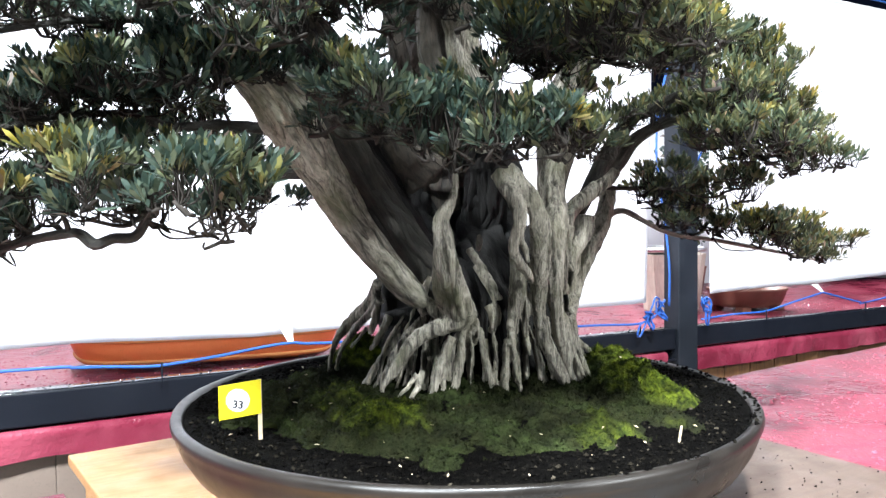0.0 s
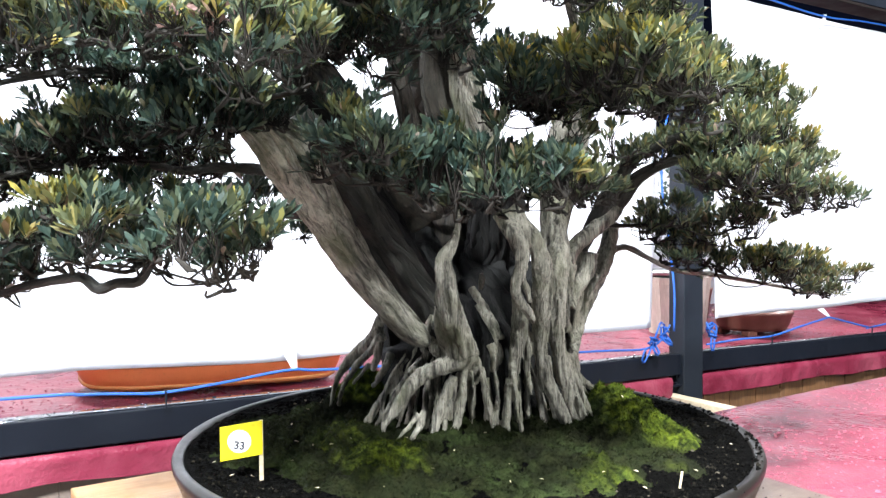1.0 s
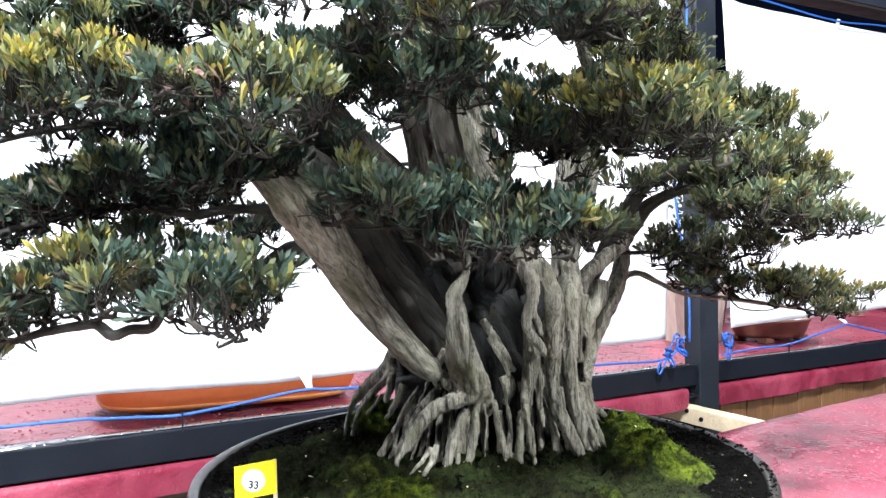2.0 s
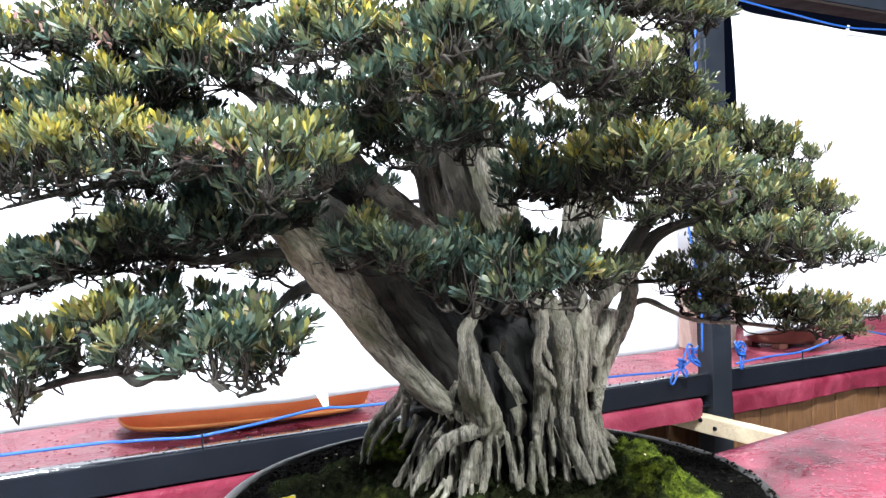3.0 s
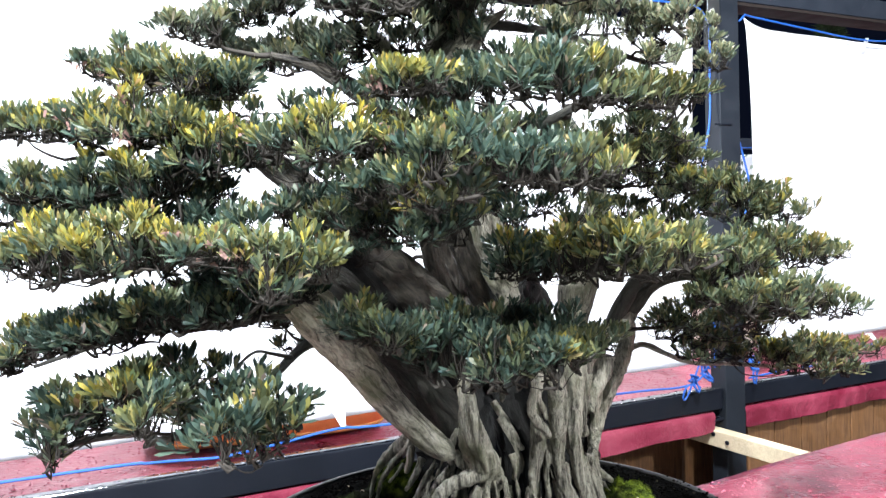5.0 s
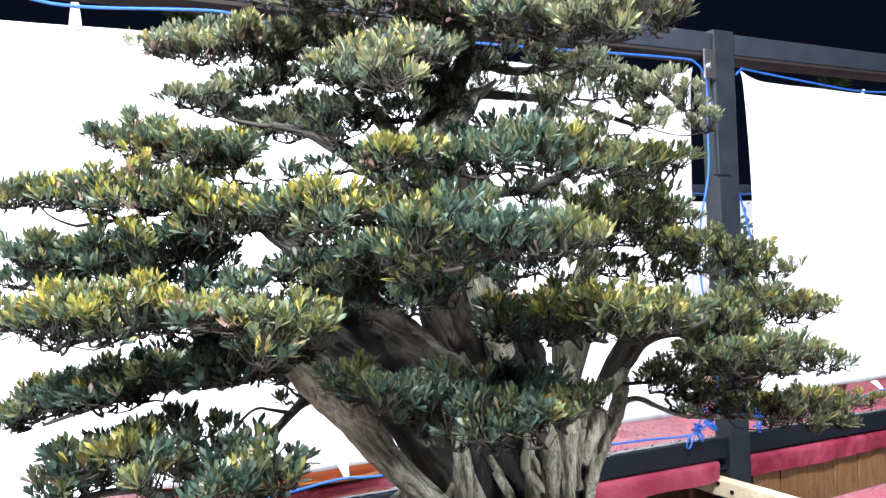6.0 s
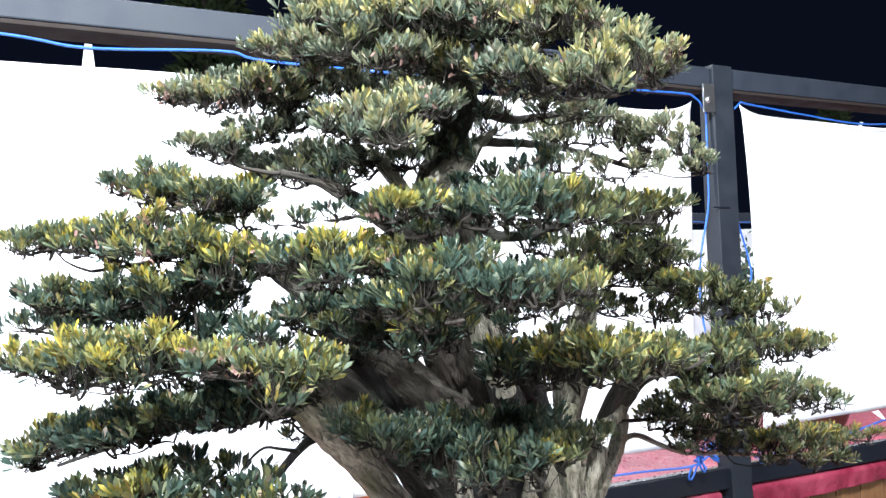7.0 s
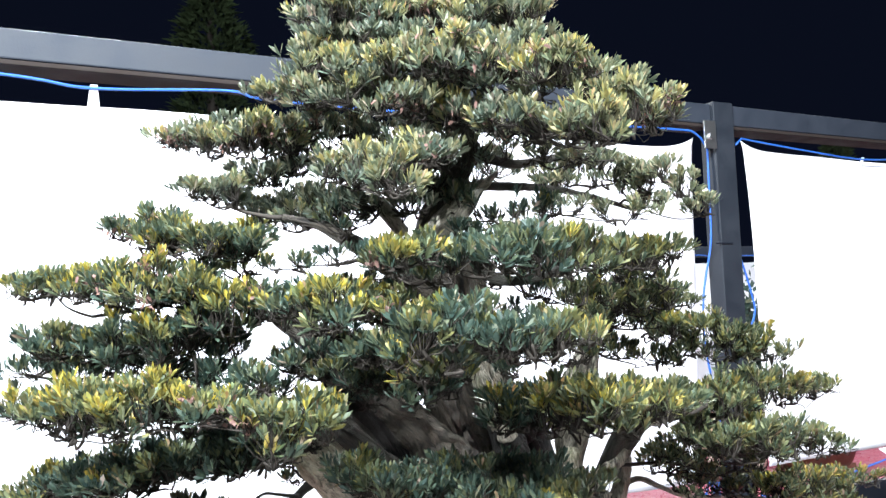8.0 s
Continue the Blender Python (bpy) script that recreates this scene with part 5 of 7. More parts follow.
pad(-0.240, 0.663, 1.426, 0.020, 0.030, 0.025, 0.65)
pad(-0.226, 0.715, 1.422, 0.014, 0.030, 0.029, 0.65)
pad(-0.182, 0.650, 1.417, 0.013, 0.030, 0.020, 0.65)
pad(-0.153, 0.615, 1.402, 0.012, 0.030, 0.036, 0.65)
pad(-0.138, 0.640, 1.413, 0.015, 0.030, 0.032, 0.65)
pad(-0.120, 0.675, 1.412, 0.014, 0.030, 0.034, 0.65)
pad(-0.109, 0.710, 1.409, 0.012, 0.030, 0.018, 0.65)
pad(-0.191, 0.860, 1.454, 0.033, 0.043, 0.015, 0.11)
pad(-0.130, 0.820, 1.447, 0.026, 0.034, 0.024, 0.11)
pad(-0.096, 0.820, 1.437, 0.021, 0.030, 0.021, 0.11)
pad(-0.371, 0.770, 1.344, 0.022, 0.030, 0.019, 0.07)
pad(-0.347, 0.800, 1.348, 0.024, 0.031, 0.029, 0.07)
pad(-0.325, 0.850, 1.346, 0.026, 0.034, 0.034, 0.07)
pad(-0.285, 0.860, 1.347, 0.027, 0.035, 0.032, 0.07)
pad(-0.224, 0.800, 1.343, 0.025, 0.032, 0.014, 0.07)
pad(-0.572, 0.890, 1.282, 0.019, 0.030, 0.028, 0.22)
pad(-0.529, 0.870, 1.307, 0.022, 0.030, 0.033, 0.22)
pad(-0.465, 0.830, 1.318, 0.024, 0.031, 0.029, 0.22)
pad(-0.400, 0.780, 1.331, 0.021, 0.030, 0.023, 0.22)
pad(-0.360, 0.760, 1.332, 0.018, 0.030, 0.014, 0.22)
pad(-0.504, 0.850, 1.185, 0.018, 0.030, 0.042, 0.14, 0.50)
pad(-0.448, 0.800, 1.216, 0.018, 0.030, 0.036, 0.14, 0.50)
pad(-0.447, 0.860, 1.223, 0.021, 0.030, 0.034, 0.14, 0.50)
pad(-0.365, 0.760, 1.247, 0.020, 0.030, 0.036, 0.14, 0.50)
pad(-0.311, 0.710, 1.246, 0.020, 0.030, 0.033, 0.14, 0.50)
pad(-0.304, 0.780, 1.247, 0.021, 0.030, 0.038, 0.14, 0.50)
pad(-0.250, 0.710, 1.244, 0.017, 0.030, 0.033, 0.14, 0.50)
pad(-0.205, 0.645, 1.245, 0.015, 0.030, 0.039, 0.14, 0.50)
pad(-0.192, 0.690, 1.237, 0.015, 0.030, 0.043, 0.14, 0.50)
pad(-0.177, 0.725, 1.233, 0.011, 0.030, 0.032, 0.14, 0.50)
pad(-0.166, 0.735, 1.234, 0.008, 0.030, 0.014, 0.14, 0.50)
pad(-0.349, 0.720, 1.265, 0.017, 0.030, 0.016, 0.65, 0.60)
pad(-0.329, 0.740, 1.273, 0.018, 0.030, 0.017, 0.65, 0.60)
pad(-0.432, 0.790, 1.241, 0.022, 0.030, 0.014, 0.65, 0.60)
pad(-0.124, 0.800, 1.334, 0.016, 0.030, 0.017, 0.09)
pad(-0.092, 0.745, 1.333, 0.016, 0.030, 0.025, 0.09)
pad(-0.064, 0.730, 1.321, 0.017, 0.030, 0.025, 0.09)
pad(-0.039, 0.765, 1.306, 0.017, 0.030, 0.034, 0.09)
pad(-0.011, 0.765, 1.299, 0.017, 0.030, 0.046, 0.09)
pad(0.017, 0.770, 1.299, 0.018, 0.030, 0.056, 0.09)
pad(0.044, 0.745, 1.301, 0.017, 0.030, 0.050, 0.09)
pad(0.071, 0.755, 1.289, 0.017, 0.030, 0.036, 0.07)
pad(0.097, 0.740, 1.286, 0.017, 0.030, 0.032, 0.07)
pad(0.133, 0.800, 1.285, 0.017, 0.030, 0.029, 0.07)
pad(0.179, 0.920, 1.281, 0.017, 0.030, 0.019, 0.07)
pad(0.096, 0.735, 1.296, 0.018, 0.030, 0.017, 0.28)
pad(0.133, 0.780, 1.292, 0.019, 0.030, 0.018, 0.28)
pad(-0.111, 0.850, 1.312, 0.031, 0.040, 0.016, 0.04)
pad(-0.062, 0.860, 1.304, 0.031, 0.041, 0.023, 0.04)
pad(-0.012, 0.870, 1.305, 0.032, 0.041, 0.033, 0.04)
pad(0.050, 0.870, 1.303, 0.035, 0.046, 0.033, 0.04)
pad(0.107, 0.870, 1.307, 0.035, 0.046, 0.026, 0.03)
pad(0.064, 0.800, 1.398, 0.018, 0.030, 0.034, 0.30)
pad(0.093, 0.815, 1.392, 0.020, 0.030, 0.033, 0.30)
pad(0.124, 0.780, 1.401, 0.020, 0.030, 0.036, 0.30)
pad(0.153, 0.750, 1.406, 0.019, 0.030, 0.039, 0.30)
pad(0.181, 0.735, 1.407, 0.019, 0.030, 0.039, 0.30)
pad(0.214, 0.760, 1.398, 0.019, 0.030, 0.037, 0.23)
pad(0.251, 0.800, 1.399, 0.017, 0.030, 0.032, 0.23)
pad(0.286, 0.860, 1.392, 0.015, 0.030, 0.020, 0.23)
pad(0.113, 0.900, 1.387, 0.040, 0.052, 0.024, 0.08)
pad(0.174, 0.870, 1.393, 0.039, 0.051, 0.025, 0.08)
pad(0.240, 0.900, 1.388, 0.040, 0.052, 0.025, 0.06)
pad(0.354, 1.080, 1.364, 0.026, 0.034, 0.041, 0.13)
pad(0.392, 1.070, 1.371, 0.026, 0.033, 0.045, 0.13)
pad(0.445, 1.110, 1.375, 0.028, 0.036, 0.038, 0.13)
pad(0.539, 1.260, 1.358, 0.031, 0.040, 0.034, 0.13)
pad(0.622, 1.360, 1.346, 0.023, 0.030, 0.028, 0.13)
pad(0.651, 1.380, 1.345, 0.014, 0.030, 0.016, 0.13)
pad(0.345, 1.050, 1.316, 0.028, 0.036, 0.020, 0.10, 0.75)
pad(0.383, 1.030, 1.313, 0.027, 0.035, 0.032, 0.10, 0.75)
pad(0.435, 1.060, 1.310, 0.028, 0.036, 0.035, 0.10, 0.75)
pad(0.492, 1.100, 1.303, 0.026, 0.034, 0.040, 0.10, 0.75)
pad(0.550, 1.160, 1.287, 0.020, 0.030, 0.030, 0.10, 0.75)
pad(0.582, 1.180, 1.275, 0.016, 0.030, 0.017, 0.10, 0.75)
pad(0.348, 1.250, 1.260, 0.030, 0.038, 0.029, 0.02, 0.40)
pad(0.405, 1.300, 1.230, 0.034, 0.044, 0.029, 0.02, 0.40)
pad(0.436, 1.200, 1.250, 0.034, 0.044, 0.022, 0.02, 0.40)
pad(0.501, 1.340, 1.181, 0.031, 0.041, 0.024, 0.21)
pad(0.546, 1.330, 1.173, 0.031, 0.040, 0.036, 0.21)
pad(0.622, 1.410, 1.157, 0.033, 0.042, 0.047, 0.21)
pad(0.711, 1.510, 1.136, 0.030, 0.039, 0.040, 0.21)
pad(0.773, 1.560, 1.136, 0.027, 0.035, 0.017, 0.21)
pad(0.351, 1.320, 1.221, 0.034, 0.044, 0.021, 0.04, 0.40)
pad(0.415, 1.370, 1.180, 0.034, 0.044, 0.027, 0.04, 0.40)
pad(0.462, 1.360, 1.175, 0.032, 0.041, 0.022, 0.04, 0.40)
pad(0.330, 1.120, 1.473, 0.022, 0.030, 0.023, 0.17)
pad(0.374, 1.160, 1.458, 0.025, 0.033, 0.040, 0.17)
pad(0.422, 1.180, 1.452, 0.028, 0.036, 0.046, 0.17)
pad(0.471, 1.200, 1.438, 0.026, 0.034, 0.033, 0.17)
pad(0.508, 1.200, 1.421, 0.024, 0.031, 0.014, 0.17)
pad(0.220, 1.090, 1.527, 0.026, 0.034, 0.023, 0.13)
pad(0.265, 1.110, 1.524, 0.027, 0.036, 0.031, 0.13)
pad(0.313, 1.130, 1.518, 0.029, 0.037, 0.024, 0.13)
pad(0.259, 1.250, 1.489, 0.036, 0.046, 0.025, 0.04)
pad(0.329, 1.330, 1.469, 0.037, 0.049, 0.029, 0.04)
pad(0.213, 1.460, 1.528, 0.024, 0.031, 0.021, 0.04)
pad(0.239, 1.380, 1.437, 0.023, 0.030, 0.024, 0.04)
pad(0.022, 0.750, 1.580, 0.019, 0.030, 0.021, 0.32)
pad(0.053, 0.735, 1.578, 0.019, 0.030, 0.029, 0.32)
pad(0.083, 0.695, 1.584, 0.018, 0.030, 0.037, 0.25)
pad(0.112, 0.695, 1.581, 0.018, 0.030, 0.036, 0.25)
pad(0.144, 0.740, 1.578, 0.019, 0.030, 0.035, 0.25)
pad(0.180, 0.800, 1.579, 0.020, 0.030, 0.029, 0.25)
pad(0.221, 0.860, 1.577, 0.021, 0.030, 0.025, 0.19)
pad(0.257, 0.880, 1.574, 0.020, 0.030, 0.022, 0.19)
pad(0.306, 0.980, 1.584, 0.020, 0.030, 0.017, 0.19)
pad(0.028, 0.600, 1.508, 0.016, 0.030, 0.027, 0.29)
pad(0.053, 0.620, 1.497, 0.016, 0.030, 0.028, 0.29)
pad(0.079, 0.610, 1.491, 0.016, 0.030, 0.027, 0.22)
pad(0.104, 0.610, 1.487, 0.016, 0.030, 0.024, 0.22)
pad(0.133, 0.655, 1.486, 0.015, 0.030, 0.021, 0.22)
pad(0.161, 0.710, 1.484, 0.015, 0.030, 0.014, 0.22)
pad(0.061, 0.750, 1.486, 0.031, 0.040, 0.023, 0.08)
pad(0.110, 0.760, 1.479, 0.027, 0.035, 0.022, 0.08)
pad(0.151, 0.800, 1.481, 0.024, 0.031, 0.016, 0.08)
pad(-0.073, 0.750, 1.527, 0.016, 0.030, 0.024, 0.58)
pad(-0.043, 0.710, 1.518, 0.017, 0.030, 0.029, 0.58)
pad(-0.001, 0.580, 1.499, 0.014, 0.030, 0.032, 0.58)
pad(-0.028, 0.620, 1.475, 0.015, 0.030, 0.022, 0.58)
pad(-0.065, 0.690, 1.479, 0.017, 0.030, 0.021, 0.58)
pad(0.017, 0.600, 1.473, 0.013, 0.030, 0.022, 0.58)
pad(-0.006, 0.620, 1.457, 0.013, 0.030, 0.016, 0.58)
pad(-0.059, 0.705, 1.579, 0.015, 0.030, 0.020, 0.61)
pad(-0.033, 0.690, 1.580, 0.015, 0.030, 0.025, 0.61)
pad(-0.007, 0.700, 1.581, 0.016, 0.030, 0.020, 0.61)
pad(-0.004, 0.720, 1.431, 0.016, 0.030, 0.024, 0.14)
pad(0.023, 0.725, 1.444, 0.016, 0.030, 0.016, 0.14)
pad(-0.062, 0.820, 1.435, 0.029, 0.038, 0.021, 0.11)
pad(-0.095, 0.750, 1.468, 0.027, 0.035, 0.017, 0.11)
pad(-0.090, 0.950, 1.988, 0.040, 0.052, 0.020, 0.36)
pad(-0.024, 0.940, 1.988, 0.040, 0.052, 0.028, 0.36)
pad(0.039, 0.940, 1.977, 0.040, 0.051, 0.022, 0.36)
pad(-0.182, 0.950, 1.949, 0.030, 0.039, 0.027, 0.43)
pad(-0.129, 0.930, 1.938, 0.032, 0.042, 0.035, 0.43)
pad(-0.070, 0.910, 1.929, 0.034, 0.044, 0.036, 0.43)
pad(-0.016, 0.910, 1.927, 0.034, 0.044, 0.038, 0.43)
pad(0.038, 0.910, 1.923, 0.032, 0.042, 0.038, 0.43)
pad(0.088, 0.920, 1.918, 0.028, 0.036, 0.033, 0.33)
pad(0.127, 0.940, 1.917, 0.024, 0.032, 0.020, 0.33)
pad(-0.160, 0.900, 1.863, 0.026, 0.034, 0.031, 0.65)
pad(-0.112, 0.870, 1.843, 0.028, 0.036, 0.030, 0.65)
pad(-0.059, 0.840, 1.832, 0.029, 0.038, 0.030, 0.65)
pad(-0.011, 0.830, 1.832, 0.029, 0.038, 0.032, 0.65)
pad(0.035, 0.820, 1.826, 0.029, 0.037, 0.034, 0.65)
pad(0.081, 0.810, 1.819, 0.028, 0.037, 0.033, 0.50)
pad(0.125, 0.790, 1.809, 0.025, 0.033, 0.032, 0.50)
pad(0.161, 0.785, 1.802, 0.020, 0.030, 0.029, 0.50)
pad(0.190, 0.800, 1.805, 0.018, 0.030, 0.022, 0.50)
pad(-0.209, 0.900, 1.819, 0.026, 0.034, 0.019, 0.54)
pad(-0.161, 0.880, 1.808, 0.028, 0.037, 0.024, 0.54)
pad(-0.107, 0.850, 1.794, 0.030, 0.039, 0.023, 0.54)
pad(-0.055, 0.820, 1.776, 0.028, 0.036, 0.022, 0.54)
pad(-0.015, 0.840, 1.773, 0.027, 0.035, 0.022, 0.54)
pad(0.036, 0.840, 1.770, 0.029, 0.038, 0.029, 0.54)
pad(0.081, 0.785, 1.743, 0.026, 0.034, 0.027, 0.41)
pad(0.121, 0.775, 1.737, 0.026, 0.034, 0.033, 0.41)
pad(0.162, 0.760, 1.725, 0.024, 0.032, 0.033, 0.41)
pad(0.194, 0.735, 1.721, 0.020, 0.030, 0.035, 0.41)
pad(0.233, 0.800, 1.750, 0.018, 0.030, 0.044, 0.32)
pad(0.264, 0.825, 1.750, 0.015, 0.030, 0.037, 0.32)
pad(0.286, 0.840, 1.755, 0.012, 0.030, 0.022, 0.32)
pad(0.243, 1.200, 1.747, 0.026, 0.034, 0.014, 0.04)
pad(0.296, 1.220, 1.733, 0.025, 0.033, 0.026, 0.04)
pad(0.336, 1.180, 1.725, 0.021, 0.030, 0.025, 0.04)
pad(0.375, 1.200, 1.705, 0.019, 0.030, 0.028, 0.04)
pad(0.436, 1.300, 1.678, 0.022, 0.030, 0.024, 0.04)
pad(0.335, 1.330, 1.694, 0.031, 0.040, 0.017, 0.04)
pad(0.169, 1.170, 1.714, 0.028, 0.036, 0.018, 0.06)
pad(-0.038, 0.840, 1.728, 0.022, 0.030, 0.023, 0.22)
pad(-0.007, 0.900, 1.730, 0.031, 0.040, 0.032, 0.22)
pad(-0.069, 0.900, 1.701, 0.038, 0.049, 0.021, 0.22)
pad(-0.494, 0.850, 1.316, 0.020, 0.030, 0.033, 0.11, 0.60)
pad(-0.446, 0.820, 1.323, 0.020, 0.030, 0.032, 0.11, 0.60)
pad(-0.393, 0.780, 1.325, 0.020, 0.030, 0.028, 0.11, 0.60)
pad(-0.365, 0.790, 1.337, 0.019, 0.030, 0.028, 0.11, 0.60)
pad(-0.327, 0.770, 1.348, 0.018, 0.030, 0.027, 0.11, 0.60)
pad(-0.295, 0.760, 1.353, 0.017, 0.030, 0.026, 0.11, 0.60)
pad(-0.266, 0.760, 1.355, 0.018, 0.030, 0.026, 0.11, 0.60)
pad(-0.235, 0.760, 1.354, 0.018, 0.030, 0.026, 0.11, 0.60)
pad(-0.212, 0.780, 1.355, 0.017, 0.030, 0.021, 0.11, 0.60)
pad(-0.196, 0.820, 1.357, 0.017, 0.030, 0.018, 0.11, 0.60)
pad(-0.174, 0.850, 1.357, 0.017, 0.030, 0.016, 0.11, 0.60)
pad(-0.423, 0.920, 1.317, 0.025, 0.033, 0.025, 0.07, 0.55)
pad(-0.402, 0.970, 1.313, 0.026, 0.034, 0.024, 0.07, 0.55)
pad(-0.370, 1.000, 1.311, 0.027, 0.035, 0.024, 0.07, 0.55)
pad(-0.326, 1.000, 1.316, 0.027, 0.035, 0.025, 0.07, 0.55)
pad(-0.282, 1.000, 1.325, 0.027, 0.035, 0.021, 0.07, 0.55)
pad(-0.242, 0.800, 1.392, 0.020, 0.030, 0.018, 0.07)
pad(-0.211, 0.800, 1.381, 0.022, 0.030, 0.023, 0.07)
pad(-0.183, 0.850, 1.368, 0.025, 0.033, 0.023, 0.07)
pad(-0.228, 0.910, 1.523, 0.025, 0.032, 0.017, 0.11, 0.40)
pad(-0.194, 0.930, 1.503, 0.023, 0.030, 0.020, 0.11, 0.40)
pad(-0.164, 0.950, 1.501, 0.021, 0.030, 0.024, 0.11, 0.40)
pad(-0.129, 0.950, 1.498, 0.020, 0.030, 0.022, 0.11, 0.40)
pad(-0.100, 0.960, 1.497, 0.019, 0.030, 0.021, 0.11, 0.40)
pad(-0.121, 0.980, 1.457, 0.026, 0.034, 0.020, 0.07, 0.30)
pad(-0.095, 1.170, 1.448, 0.018, 0.030, 0.026, 0.07, 0.30)
pad(-0.108, 1.200, 1.381, 0.005, 0.030, 0.021, 0.07, 0.30)
pad(-0.059, 0.790, 1.451, 0.016, 0.030, 0.019, 0.32, 0.70)
pad(-0.031, 0.710, 1.430, 0.014, 0.030, 0.022, 0.32, 0.70)
pad(0.075, 1.200, 1.503, 0.025, 0.033, 0.020, 0.03, 0.30)
pad(0.126, 1.200, 1.494, 0.025, 0.033, 0.022, 0.03, 0.30)
pad(0.330, 1.300, 1.245, 0.029, 0.037, 0.024, 0.04, 0.18)
pad(0.376, 1.300, 1.266, 0.029, 0.037, 0.039, 0.04, 0.18)
pad(0.437, 1.350, 1.265, 0.030, 0.039, 0.039, 0.04, 0.18)
pad(0.432, 1.200, 1.265, 0.037, 0.048, 0.026, 0.04, 0.18)
pad(0.386, 1.310, 1.196, 0.041, 0.054, 0.023, 0.04, 0.18)
pad(0.440, 1.330, 1.186, 0.031, 0.040, 0.023, 0.04, 0.18)
pad(-0.431, 0.860, 1.339, 0.026, 0.034, 0.037, 0.07, 0.32)
pad(-0.369, 0.810, 1.329, 0.025, 0.032, 0.029, 0.07, 0.32)
pad(-0.383, 0.950, 1.331, 0.027, 0.035, 0.036, 0.07, 0.32)
pad(-0.360, 1.000, 1.330, 0.028, 0.036, 0.038, 0.07, 0.32)
pad(-0.313, 1.000, 1.336, 0.030, 0.039, 0.038, 0.07, 0.32)
pad(-0.252, 0.950, 1.353, 0.021, 0.030, 0.025, 0.07, 0.32)
pad(-0.263, 1.080, 1.298, 0.014, 0.030, 0.023, 0.07, 0.32)
pad(0.275, 1.200, 1.344, 0.026, 0.034, 0.024, 0.04)
pad(0.306, 1.160, 1.349, 0.025, 0.033, 0.024, 0.04)
pad(-0.407, 0.780, 1.415, 0.020, 0.030, 0.028, 0.11, 0.40)
pad(-0.384, 0.800, 1.409, 0.022, 0.030, 0.029, 0.11, 0.40)
pad(-0.378, 0.880, 1.421, 0.026, 0.034, 0.031, 0.11, 0.40)
pad(-0.308, 0.800, 1.398, 0.024, 0.031, 0.029, 0.11, 0.40)
pad(-0.269, 0.800, 1.395, 0.022, 0.030, 0.032, 0.11, 0.40)
pad(-0.237, 0.800, 1.379, 0.022, 0.030, 0.025, 0.11, 0.40)
pad(-0.207, 0.840, 1.369, 0.025, 0.033, 0.020, 0.11, 0.40)
pad(-0.449, 1.100, 1.807, 0.030, 0.039, 0.014, 0.11, 0.50)
pad(-0.407, 1.108, 1.808, 0.031, 0.041, 0.020, 0.11, 0.50)
pad(-0.356, 1.087, 1.802, 0.034, 0.044, 0.026, 0.11, 0.50)
pad(-0.314, 1.049, 1.795, 0.036, 0.047, 0.033, 0.11, 0.50)
pad(-0.250, 1.086, 1.796, 0.039, 0.050, 0.027, 0.11, 0.50)
pad(-0.208, 1.075, 1.814, 0.038, 0.050, 0.014, 0.11, 0.50)
pad(-0.182, 1.150, 1.826, 0.041, 0.053, 0.022, 0.11, 0.50)
pad(-0.144, 0.913, 1.717, 0.028, 0.036, 0.022, 0.14, 0.50)
pad(-0.105, 0.839, 1.700, 0.028, 0.037, 0.029, 0.14, 0.50)
pad(-0.052, 0.787, 1.687, 0.028, 0.036, 0.032, 0.14, 0.50)
pad(-0.005, 0.786, 1.709, 0.027, 0.035, 0.020, 0.14, 0.50)
pad(-0.367, 1.026, 1.708, 0.031, 0.040, 0.016, 0.05, 0.50)
pad(-0.329, 1.025, 1.706, 0.031, 0.040, 0.024, 0.05, 0.50)
pad(-0.309, 1.105, 1.744, 0.033, 0.043, 0.020, 0.09, 0.50)
pad(-0.251, 1.079, 1.746, 0.032, 0.042, 0.014, 0.09, 0.50)
pad(-0.314, 1.205, 1.699, 0.032, 0.041, 0.024, 0.04, 0.50)
pad(-0.291, 1.208, 1.707, 0.034, 0.044, 0.027, 0.04, 0.50)
pad(-0.215, 1.117, 1.695, 0.033, 0.043, 0.029, 0.04, 0.50)
pad(-0.173, 1.088, 1.692, 0.032, 0.042, 0.026, 0.04, 0.50)
pad(-0.473, 0.989, 1.649, 0.027, 0.035, 0.014, 0.15, 0.50)
pad(-0.413, 0.947, 1.641, 0.029, 0.038, 0.030, 0.15, 0.50)
pad(-0.375, 0.932, 1.633, 0.031, 0.041, 0.029, 0.15, 0.50)
pad(-0.334, 0.923, 1.625, 0.032, 0.042, 0.024, 0.15, 0.50)
pad(-0.299, 0.964, 1.625, 0.035, 0.046, 0.029, 0.15, 0.50)
pad(-0.604, 0.927, 1.570, 0.027, 0.035, 0.016, 0.15, 0.50)
pad(-0.546, 0.907, 1.574, 0.030, 0.039, 0.019, 0.15, 0.50)
pad(-0.487, 0.905, 1.569, 0.034, 0.044, 0.023, 0.15, 0.50)
pad(-0.450, 0.899, 1.569, 0.033, 0.043, 0.031, 0.15, 0.50)
pad(-0.381, 0.867, 1.566, 0.032, 0.042, 0.036, 0.15, 0.50)
pad(-0.326, 0.856, 1.563, 0.032, 0.041, 0.027, 0.15, 0.50)
pad(-0.327, 0.889, 1.530, 0.027, 0.036, 0.029, 0.12, 0.50)
pad(-0.305, 0.887, 1.527, 0.029, 0.037, 0.035, 0.12, 0.50)
pad(-0.265, 0.913, 1.536, 0.031, 0.040, 0.030, 0.12, 0.50)
pad(-0.203, 0.802, 1.531, 0.022, 0.030, 0.021, 0.16, 0.50)
